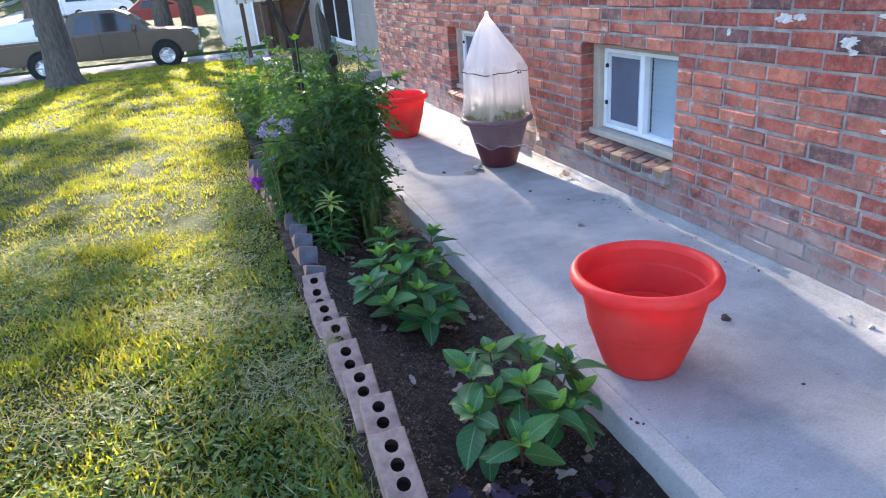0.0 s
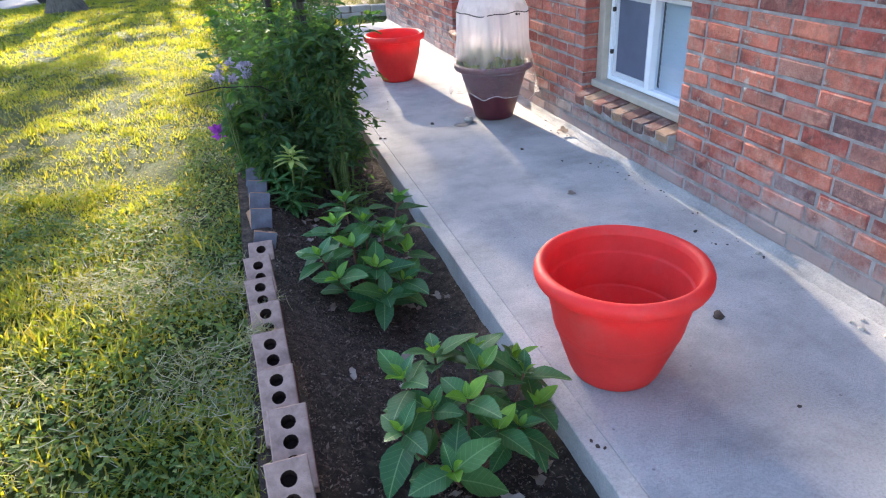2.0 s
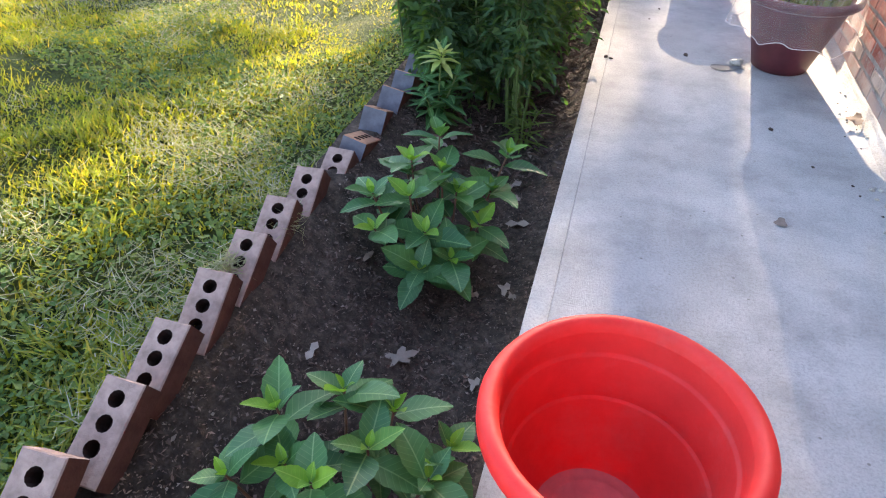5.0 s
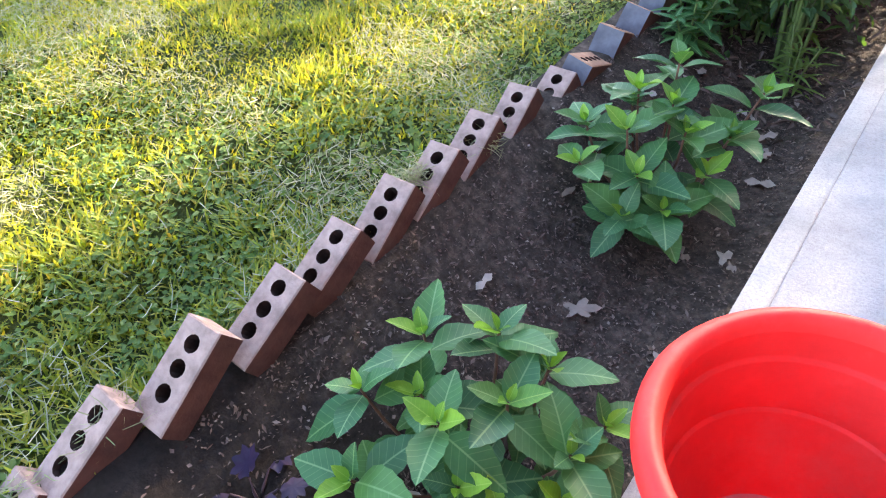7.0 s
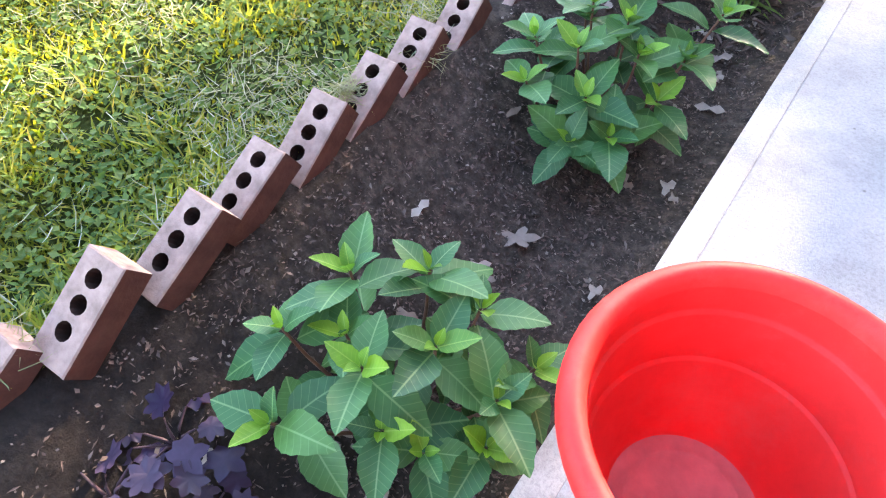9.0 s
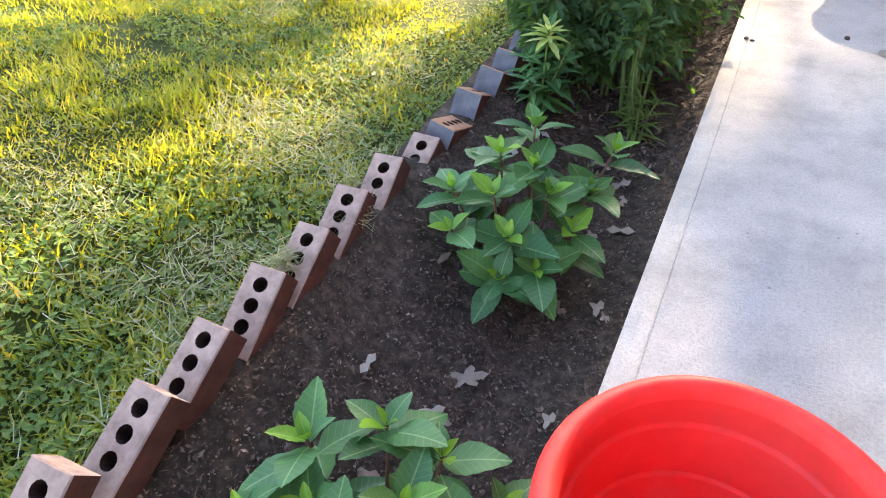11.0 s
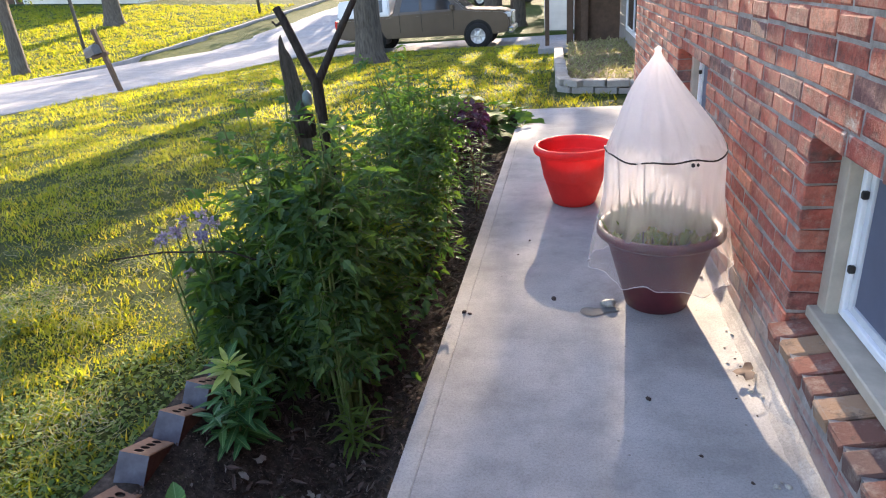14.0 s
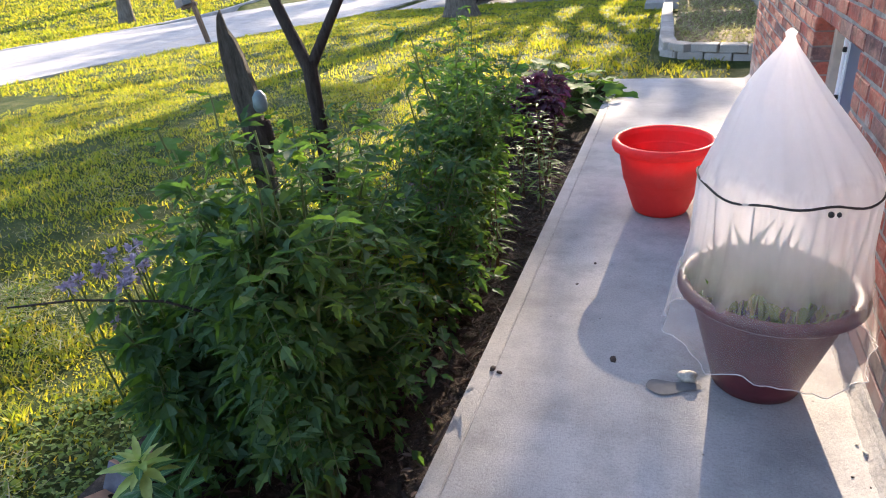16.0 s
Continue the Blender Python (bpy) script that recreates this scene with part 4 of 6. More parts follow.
grass_patch("grass", -3.6, -0.78, 0.0, 3.6, 105000, 0.042, 0.0068, 1, "short mown green grass beside the brick edging")
grass_patch("grass", -7.0, -0.78, 3.6, 9.2, 105000, 0.045, 0.0078, 2, "mown green grass of the front lawn")
grass_patch("grass", -7.2, -3.6, 0.2, 3.6, 26000, 0.045, 0.0065, 3, "mown green grass of the front lawn")
grass_patch("grass", -9.5, 1.1, 8.5, 20.6, 100000, 0.062, 0.015, 4, "mown green grass of the far lawn")
grass_patch("grass", -34.0, -15.5, 9.0, 40.0, 150000, 0.10, 0.034, 5, "green grass across the street")


def clover(x0, x1, y0, y1, count, seed):
    """Low broad weeds among the grass, in drifts."""
    rng = np.random.RandomState(seed)
    x, y = x0 + (x1 - x0) * rng.rand(count), y0 + (y1 - y0) * rng.rand(count)
    keep = (lumps(x * 1.4 + 3, y * 1.4 + 8) + 0.4 * lumps(x * 6, y * 6) + 0.38 * smooth01((x + 1.55) / 0.6) > 0.06) & (x < -0.82)
    x, y = x[keep], y[keep]
    n = len(x)
    a = rng.rand(n) * 6.283
    D = np.stack([np.cos(a), np.sin(a), 0.1 + 0.6 * rng.rand(n)], 1)
    U = np.stack([0.3 * rng.randn(n), 0.3 * rng.randn(n), np.ones(n)], 1)
    v, f = leaves(np.stack([x, y, lawn_z(x, y) + 0.008 + 0.022 * rng.rand(n)], 1), D, U, 0.013 + 0.018 * rng.rand(n), 0.010 + 0.010 * rng.rand(n), CARD_T, CARD_F)
    return tagged(part("clover", np_mesh("clover", v, f, M_CLOVER)), "low broad-leaved clover in the mown lawn", "clover", kind="stuff")


clover(-3.4, -0.8, 0.0, 4.6, 46000, 21)


def clippings(x0, x1, y0, y1, count, seed, length=0.055):
    """Dry mown stalks lying on the lawn in wind-rows."""
    rng = np.random.RandomState(seed)
    x, y = x0 + (x1 - x0) * rng.rand(count), y0 + (y1 - y0) * rng.rand(count)
    d = lumps(x * 1.9 + 1.5 * y, y * 2.2) + 0.6 * lumps(x * 5 + 9, y * 5)
    keep = (rng.rand(count) < np.clip((d - 0.02) * 3.4, 0.06, 1)) & (x < -0.80)
    x, y = x[keep], y[keep]
    n = len(x)
    a = rng.rand(n) * 6.283
    D = np.stack([np.cos(a), np.sin(a), 0.25 * rng.randn(n)], 1)
    U = np.stack([0.3 * rng.randn(n), 0.3 * rng.randn(n), np.ones(n)], 1)
    v, f = leaves(np.stack([x, y, lawn_z(x, y) + 0.022 + 0.026 * rng.rand(n)], 1), D, U, length * (0.4 + 1.2 * rng.rand(n)), 0.0018 + 0.0014 * rng.rand(n), BLADE_T, BLADE_F)
    return tagged(part("grass_clippings", np_mesh("clip", v, f, M_CLIPPING)), "dry pale grass clippings strewn over the lawn", "clippings", kind="stuff")


clippings(-3.2, -0.8, 0.1, 2.3, 26000, 31, 0.048)
clippings(-3.2, -0.8, 2.3, 4.5, 12000, 34)
clippings(-6.0, -0.8, 4.5, 9.0, 14000, 32, 0.08)
# tufts caught on the bricks
rng = np.random.RandomState(33)
n = 420
c = np.array([(-0.775, 1.60, 0.155), (-0.74, 1.86, 0.125), (-0.80, 1.62, 0.15), (-0.84, 2.0, 0.12), (-0.80, 0.75, 0.15)])[rng.randint(0, 5, n)]
P = c + rng.randn(n, 3) * (0.022, 0.025, 0.010)
D = rng.randn(n, 3) * (1, 1, 0.35)
v, f = leaves(P, D, rng.randn(n, 3), 0.03 + 0.05 * rng.rand(n), np.full(n, 0.0022), BLADE_T, BLADE_F)
tagged(part("grass_clippings", np_mesh("clip", v, f, M_CLIPPING)), "wisps of cut grass caught on the edging bricks", "clippings", kind="stuff")

# ---- mulch and litter on the bed ----
rng = np.random.RandomState(41)
n = 60000
x, y = -0.70 + 0.69 * rng.rand(n), -0.2 + 8.4 * rng.rand(n) ** 1.25
few = (y > 1.05 + 0.5 * lumps(x * 6, y * 6)) | (rng.rand(n) < 0.28)
x, y = x[few], y[few]
n = len(x)
a = rng.rand(n) * 6.283
D = np.stack([np.cos(a), np.sin(a), 0.35 * rng.randn(n)], 1)
U = np.stack([0.5 * rng.randn(n), 0.5 * rng.randn(n), np.ones(n)], 1)
v, f = leaves(np.stack([x, y, soil_z(x, y) + 0.004], 1), D, U, 0.005 + 0.020 * rng.rand(n) ** 3, 0.003 + 0.008 * rng.rand(n) ** 2.5, CARD_T, CARD_F)
tagged(part("mulch", np_mesh("mulch", v, f, M_CHIP)), "dark shredded bark and leaf crumbs on the soil", "mulch", kind="stuff")
n = 1500
x, y = -0.55 + 0.55 * rng.rand(n), 2.6 + 4.2 * rng.rand(n)
a = rng.rand(n) * 6.283
D = np.stack([np.cos(a), np.sin(a), 0.3 * rng.randn(n)], 1)
v, f = leaves(np.stack([x, y, soil_z(x, y) + 0.008 + 0.02 * rng.rand(n)], 1), D, rng.randn(n, 3) * 0.6 + (0, 0, 1), 0.02 + 0.05 * rng.rand(n), 0.006 + 0.012 * rng.rand(n))
tagged(part("leaf_litter", np_mesh("litter", v, f, M_CHIP)), "brown dry leaf litter under the tomato plants", "litter", kind="stuff")


def flat_leaf(name, at, size, points, rz, label, mat):
    """A dry leaf with pointed lobes, a little curled."""
    n_ = points * 4
    V = [(0, 0, 0.004)]
    for k in range(n_):
        t = k / n_ * 2 * math.pi
        r = size * (0.42 + 0.58 * abs(math.cos(t * points / 2)) ** 1.6)
        V.append((r * math.cos(t) * 1.25, r * math.sin(t) * 0.8, 0.006 * math.sin(3 * t) + 0.15 * r * abs(math.sin(t))))
    F = [(0, 1 + k, 1 + (k + 1) % n_) for k in range(n_)]
    ob = part(name, np_mesh(name, V, F, mat, True))
    ob.matrix_basis = pose(*at, 4, -5, rz)
    return tagged(ob, label, "leaf")


flat_leaf("dry_leaf", (-0.321, 1.666, float(soil_z(-0.32, 1.67)) + 0.012), 0.045, 5, 35, "pale dry star-shaped leaf lying on the soil", M_DEADLEAF)
flat_leaf("dry_leaf", (-0.125, 2.41, float(soil_z(-0.125, 2.41)) + 0.012), 0.036, 2, 10, "narrow whitish dry leaf lying on the soil", M_DEADLEAF)
flat_leaf("dry_leaf", (1.12, 3.33, 0.022), 0.05, 3, 60, "curled brown dry leaf by the wall foot", M_DEADLEAF)
lr = random.Random(9)
for i in range(34):
    x, y = lr.uniform(-0.55, -0.06), lr.uniform(0.65, 3.0)
    flat_leaf("dry_leaf", (x, y, float(soil_z(x, y)) + 0.012), lr.uniform(0.018, 0.034), lr.choice((2, 3, 3)), lr.uniform(0, 360), "small brown dry leaf lying on the soil", M_DEADLEAF)


# ---- plants of the bed ----
def leaf_mesh(name, mat, droop, fold, width=0.30, wavy=0.0, n=8):
    """A single leaf one unit long: broad, with a short point, a midrib fold, a droop and a toothed edge."""
    V, F = [], []
    for i in range(n + 1):
        t = i / n
        w = width * max(0.0, math.sin(math.pi * t ** 0.90)) ** 0.76 * (1 - 0.22 * t ** 3) if 0 < i < n else 0.004
        z = -droop * t * t
        tooth = 0.012 if i % 2 else -0.006
        for s, k in ((-1, 1.0), (-0.5, 0.55), (0, 0), (0.5, 0.55), (1, 1.0)):
            ww = w + (tooth if abs(s) == 1 and 1 < i < n else 0)
            V.append((s * ww, t, z + fold * abs(s) ** 1.4 * w + wavy * math.sin(t * 9 + s * 2) * abs(s)))
    for i in range(n):
        for j in range(4):
            a = i * 5 + j
            F.append((a, a + 1, a + 6, a + 5))
    return np_mesh(name, V, F, mat, True)


HYD_LEAVES = [leaf_mesh("hydrangea_leaf", M_HYD, d, f, w, 0.018, 12) for d, f, w in ((0.16, 0.34, 0.28), (0.28, 0.26, 0.31), (0.06, 0.42, 0.27), (0.36, 0.18, 0.29), (0.22, 0.12, 0.31))]
HYD_YOUNG = [leaf_mesh("hydrangea_young_leaf", M_HYD_YOUNG, d, f, w, 0.0, 10) for d, f, w in ((0.10, 0.40, 0.27), (0.0, 0.5, 0.25), (0.22, 0.35, 0.28))]


def place_leaf(mesh, name, base, d, up, size, parent, inv):
    d = Vector(d).normalized()
    x = d.cross(Vector(up)).normalized()
    u = x.cross(d)
    m = Matrix((x, d, u)).transposed().to_4x4()
    m.translation = base
    ob = new(name, mesh)
    ob.parent = parent
    ob.matrix_basis = inv @ m @ Matrix.Scale(size, 4)
    return ob


def hydrangea(at, stems, leaf, seed, label):
    """Stems: tip offsets (x, y, z) from the crown of the roots; each ends in a whorl of crossed leaf pairs."""
    r = random.Random(seed)
    p = empty("hydrangea", at)
    I = Matrix.Identity(4)
    for tx, ty, tz in stems:
        tip = Vector((tx, ty, tz))
        out = Vector((tx, ty, 0.001)).normalized()
        mid = Vector((tx * 0.62, ty * 0.62, tz * 0.42))
        pts = [Vector((tx * 0.1 + r.uniform(-0.02, 0.02), ty * 0.1 + r.uniform(-0.02, 0.02), -0.02)), Vector((tx * 0.34, ty * 0.34, tz * 0.16)), mid, (mid + tip) * 0.5 + out * 0.008, tip]
        v, f = tube([tuple(q) for q in pts], [0.0055, 0.005, 0.0045, 0.004, 0.003], 6)
        part("stem", np_mesh("stem", v, f, M_STEM_RED, True), None, p, "reddish brown stem")
        ax = ((tip - mid).normalized() + Vector((0, 0, 0.5))).normalized()
        side = ax.cross(out)
        side = side.normalized() if side.length > 0.05 else Vector((1, 0, 0))
        oth = ax.cross(side).normalized()
        spin = r.uniform(0, math.pi)
        low = tip.z < 0.16
        for lvl, (k, size, rise_) in enumerate(((1.0, 0.38, 1.7), (0.985, 0.66, 0.95), (0.95, 1.02, 0.48), (0.86, 1.16, 0.12), (0.62, 1.04, -0.04), (0.42, 0.9, -0.1))):
            if (lvl == 5 and (low or r.random() < 0.8)) or (lvl == 4 and r.random() < (0.6 if low else 0.12)):
                continue
            base = mid.lerp(tip, (k - 0.3) / 0.7)
            ang = spin + lvl * math.pi / 2 + r.uniform(-0.4, 0.4)
            for s in (1, -1):
                if lvl > 2 and r.random() < 0.24:
                    continue
                d = (side * math.cos(ang) + oth * math.sin(ang)) * s + ax * (rise_ + r.uniform(-0.18, 0.22)) + Vector((0, 0, r.uniform(-0.1, 0.16)))
                if lvl > 2 and d.z < -0.4:
                    d.z = -0.4
                mesh = r.choice(HYD_YOUNG) if lvl == 0 or (lvl == 1 and r.random() < 0.4) else r.choice(HYD_LEAVES)
                sz = leaf * size * r.uniform(0.78, 1.16)
                reach = base.z + at[2] + d.normalized().z * sz + 0.11
                if reach < 0:
                    d.z += -reach / sz
                place_leaf(mesh, "leaf", base + d.normalized() * 0.005, d, Vector((0, 0, 1)) + out * 0.25, sz, p, I)
    return tagged(p, label, "shrub", "hydrangeas in the flower bed")


def tips(root, places):
    return [(q[0] - root[0], q[1] - root[1], q[2] - root[2] + 0.035) for q in places]


HYD_ROOT = (-0.275, 1.14, -0.165)
hydrangea(HYD_ROOT, tips(HYD_ROOT, [(-0.42, 1.21, 0.14), (-0.465, 1.07, 0.09), (-0.285, 1.08, 0.13), (-0.31, 1.30, 0.13), (-0.21, 1.18, 0.13), (-0.20, 1.30, 0.10), (-0.375, 0.94, 0.05),
                                    (-0.085, 1.18, 0.08), (-0.07, 1.28, 0.05), (-0.07, 1.13, 0.0), (-0.22, 1.04, 0.04), (-0.37, 1.13, 0.08), (-0.15, 1.06, 0.01)]), 0.112, 3, "leafy green hydrangea shrub on dark soil")
HYD_ROOT = (-0.36, 2.12, -0.16)
hydrangea(HYD_ROOT, tips(HYD_ROOT, [(-0.39, 2.29, 0.21), (-0.165, 2.31, 0.17), (-0.45, 2.18, 0.17), (-0.535, 2.05, 0.11), (-0.41, 2.04, 0.13), (-0.49, 1.94, 0.06), (-0.28, 2.10, 0.13), (-0.34, 1.97, 0.06),
                                    (-0.19, 2.19, 0.10), (-0.33, 1.89, -0.02), (-0.25, 1.94, 0.0), (-0.20, 2.08, 0.04), (-0.34, 2.15, 0.17), (-0.48, 2.22, 0.10)]), 0.120, 8, "larger leafy green hydrangea shrub on dark soil")


def lobed_mesh(name, mat, lobes=7, depth=0.22, cup=0.12):
    V, n_ = [(0, 0.1, 0.0)], lobes * 4
    for k in range(n_):
        t = k / n_ * 2 * math.pi - math.pi / 2
        r = 0.5 * (1 - depth * (0.5 + 0.5 * math.cos(lobes * (t + math.pi / 2))))
        V.append((r * math.cos(t), 0.48 + r * math.sin(t), cup * (r * 2) ** 2 - 0.03 * math.cos(lobes * t)))
    V[1] = (0, 0.02, 0.0)
    V[0] = (0, 0.45, -0.04)
    F = [(0, 1 + k, 1 + (k + 1) % n_) for k in range(n_)]
    return np_mesh(name, V, F, mat, True)


BELLS = [lobed_mesh("purple_leaf", M_PURPLE, 7, 0.34), lobed_mesh("purple_leaf", M_PURPLE, 5, 0.42, -0.1), lobed_mesh("purple_leaf", M_PURPLE, 7, 0.3, -0.2)]
SQUASH = [lobed_mesh("squash_leaf", M_SQUASH, 5, 0.3, -0.12), lobed_mesh("squash_leaf", M_SQUASH, 5, 0.22, 0.05)]


def rosette(name, at, meshes, count, size, spread, height, seed, label, category, stem_mat):
    """A low plant whose leaves stand on stalks from one root."""
    r = random.Random(seed)
    p = empty(name, at)
    I = Matrix.Identity(4)
    for i in range(count):
        a = i * 2.4 + r.uniform(-0.3, 0.3)
        k = math.sqrt((i + 0.6) / count)
        b = Vector((math.cos(a) * spread * k, math.sin(a) * spread * k, height * (1.05 - 0.55 * k) * r.uniform(0.75, 1.15)))
        v, f = tube([(0, 0, -0.01), (b.x * 0.4, b.y * 0.4, b.z * 0.7), tuple(b)], [0.004 * size / 0.07, 0.003 * size / 0.07, 0.002], 5)
        part("stalk", np_mesh("stalk", v, f, stem_mat, True), None, p)
        d = Vector((math.cos(a), math.sin(a), r.uniform(-0.35, 0.15)))
        place_leaf(r.choice(meshes), "leaf", b, d, (r.uniform(-0.4, 0.4), r.uniform(-0.4, 0.4), 1), size * r.uniform(0.75, 1.2), p, I)
    return tagged(p, label, category)


for i, (x, y, c) in enumerate(((-0.535, 0.83, 9), (-0.55, 0.70, 8), (-0.42, 0.76, 8), (-0.27, 0.74, 8), (-0.17, 0.80, 7))):
    rosette("coral_bells", (x, y, float(soil_z(x, y))), BELLS, c, 0.070, 0.072, 0.070, 60 + i, "low dark purple-leaved plant on the soil", "purple plant", M_STEM_PURPLE)


def stalk_plant(name, at, stems, leaf_meshes, size, n_leaves, rise_, seed, label, category, stem_mat):
    """Upright stalks with narrow leaves all round."""
    r = random.Random(seed)
    p = empty(name, at)
    I = Matrix.Identity(4)
    for tx, ty, tz in stems:
        tip = Vector((tx, ty, tz))
        v, f = tube([(tx * 0.2, ty * 0.2, -0.02), (tx * 0.5, ty * 0.5, tz * 0.5), tuple(tip)], [0.005, 0.004, 0.003], 6)
        part("stem", np_mesh("stem", v, f, stem_mat, True), None, p)
        for i in range(n_leaves):
            k = 0.15 + 0.85 * i / (n_leaves - 1)
            a = i * 2.4
            b = Vector((tx * (0.2 + 0.8 * k), ty * (0.2 + 0.8 * k), tz * k))
            d = Vector((math.cos(a), math.sin(a), rise_ + 0.5 * k + r.uniform(-0.2, 0.2)))
            mesh = r.choice(leaf_meshes)
            place_leaf(mesh, "leaf", b, d, (0, 0, 1), size * r.uniform(0.75, 1.15) * (1.1 - 0.35 * k), p, I)
    return tagged(p, label, category)


PHLOX_LEAF = leaf_mesh("phlox_leaf", M_HYD, 0.25, 0.2, 0.13)
PALE_LEAF = leaf_mesh("pale_leaf", M_VARIEG, 0.30, 0.25, 0.15)


def tufted_phlox(at, seed, label):
    """Leafy stalks; the tallest ends in a spreading tuft of pale leaves."""
    p = stalk_plant("pale_tipped_plant", at, [(0.02, -0.01, 0.31), (0.07, 0.03, 0.20), (-0.07, 0.05, 0.18), (-0.03, -0.07, 0.15)], [PHLOX_LEAF], 0.115, 20, 0.0, seed, label, "phlox", M_STEM)
    r = random.Random(seed)
    top = Vector((0.02, -0.01, 0.31))
    for i in range(20):
        a, k = i * 2.4, i / 19
        d = Vector((math.cos(a), math.sin(a), 1.6 * (1 - k) ** 2 + 0.05 + r.uniform(-0.15, 0.15)))
        place_leaf(PALE_LEAF, "leaf", top + Vector((0, 0, -0.045 * k)), d, (0, 0, 1), (0.045 + 0.055 * k ** 0.6) * r.uniform(0.85, 1.15), p, Matrix.Identity(4))["label"] = "pale yellow-green leaf"
    return p


tufted_phlox((-0.565, 2.855, float(soil_z(-0.565, 2.855))), 71, "phlox stalk with a pale yellow-green leaf tuft")
LILY_LEAF = leaf_mesh("lily_leaf", M_LILY, 0.35, 0.3, 0.075)
stalk_plant("young_lily", (-0.22, 2.98, float(soil_z(-0.22, 2.98))), [(0.0, 0.0, 0.20), (0.05, 0.08, 0.16), (-0.06, 0.1, 0.22)], [LILY_LEAF], 0.10, 16, 0.1, 72, "small narrow-leaved green lily shoot", "lily", M_STEM)
stalk_plant("young_lily", (-0.30, 2.62, float(soil_z(-0.3, 2.62))), [(0.0, 0.0, 0.08)], [LILY_LEAF], 0.06, 9, 0.2, 73, "tiny green seedling on the soil", "seedling", M_STEM)
lil = random.Random(77)
for i in range(9):
    x, y = lil.uniform(-0.42, -0.12), 4.75 + i * 0.19 + lil.uniform(-0.05, 0.05)
    st = [(lil.uniform(-0.08, 0.08), lil.uniform(-0.08, 0.08), lil.uniform(0.30, 0.52)) for _ in range(2)]
    stalk_plant("lily", (x, y, float(soil_z(x, y))), st, [LILY_LEAF], 0.115, 22, 0.0, 80 + i, "lily stalk with whorled narrow leaves browning low down", "lily", M_STEM_BROWN)


def foliage(rng, stems, per, leaflet, spread, hang=0.35, T=TOOTH_T, F=TOOTH_F):
    """Compound leaves along stems: vertices, faces, and the stalks."""
    P, D, U, L, W = [], [], [], [], []
    stalks = Soup()
    for s in stems:
        s = np.asarray(s, float)
        seg = len(s) - 1
        stalks.add(tube(s, np.linspace(0.0075, 0.0025, len(s)), 6))
        for i in range(per):
            k = (0.24 + 0.76 * rng.rand()) * seg
            j = min(int(k), seg - 1)
            b = s[j] + (s[j + 1] - s[j]) * (k - j)
            a = rng.rand() * 6.283
            d = np.array([np.cos(a), np.sin(a), 0.35 * rng.randn() + 0.15])
            d /= np.linalg.norm(d)
            reach = spread * (0.5 + 0.8 * rng.rand())
            end = b + d * reach - np.array([0, 0, hang * reach])
            m_ = (b + end) / 2 + np.array([0, 0, 0.1 * reach])
            stalks.add(tube([b, m_, end], [0.0022, 0.0018, 0.001], 4))
            side = np.cross(d, (0, 0, 1))
            side /= np.linalg.norm(side) + 1e-9
            for q in (0.35, 0.6, 0.82):
                base = b + (end - b) * q + np.array([0, 0, 0.08 * reach])
                for sg in (-1, 1):
                    P.append(base)
                    D.append(side * sg + d * 0.5 + np.array([0, 0, -0.15 + 0.5 * rng.randn()]))
                    U.append(np.array([0, 0, 1]) + 0.45 * rng.randn(3))
                    L.append(leaflet * (0.45 + 1.0 * rng.rand()))
            P.append(end)
            D.append(d + np.array([0, 0, -0.3 + 0.4 * rng.randn()]))
            U.append(np.array([0, 0, 1]) + 0.3 * rng.randn(3))
            L.append(leaflet * (0.9 + 0.6 * rng.rand()))
    L = np.array(L)
    return leaves(P, D, U, L, L * (0.44 + 0.20 * rng.rand(len(L))), T, F), stalks


def bush(name, at, stems, per, leaflet, spread, seed, mat, stem_mat, label, category, hang=0.35):
    rng = np.random.RandomState(seed)
    p = empty(name, at)
    (v, f), st = foliage(rng, stems, per, leaflet, spread, hang)
    part("foliage", np_mesh("foliage", v, f, mat), None, p)["kind"] = "stuff"
    part("stalk", st.mesh("stalk", stem_mat, True), None, p)["kind"] = "stuff"
    return tagged(p, label, category)


def sprawl(rng, n, ex, ey, h0, h1, lean=0.3):
    out = []
    for i in range(n):
        a, k = rng.rand() * 6.283, np.sqrt(rng.rand())
        tx, ty = ex * k * np.cos(a), ey * k * np.sin(a)
        h = h0 + (h1 - h0) * rng.rand() * (1.15 - 0.6 * k)
        out.append([(tx * 0.25, ty * 0.45, -0.02), (tx * 0.45, ty * 0.65, h * 0.4), (tx * 0.75, ty * 0.88, h * 0.75), (tx + lean * 0.1 * rng.randn(), ty + lean * 0.1 * rng.randn(), h)])
    return out


MALLOW = [lobed_mesh("mallow_leaf", M_SQUASH, 5, 0.46, -0.10), lobed_mesh("mallow_leaf", M_SQUASH, 5, 0.40, 0.06)]
stalk_plant("mallow", (-0.55, 3.42, float(soil_z(-0.55, 3.42))), [(-0.10, -0.14, 0.98), (-0.22, 0.02, 0.88), (0.04, 0.10, 1.06), (-0.30, -0.10, 0.74), (-0.16, 0.16, 1.0)], MALLOW, 0.105, 16, -0.1, 74, "tall green mallow with broad lobed leaves", "mallow", M_STEM)
rr = np.random.RandomState(5)
bush("tomato_plant", (-0.43, 3.54, -0.13), sprawl(rr, 30, 0.31, 0.44, 0.35, 1.30), 20, 0.048, 0.17, 90, M_TOMATO, M_STEM, "tall dark green tomato plant tied to a wooden stake", "tomato plant")
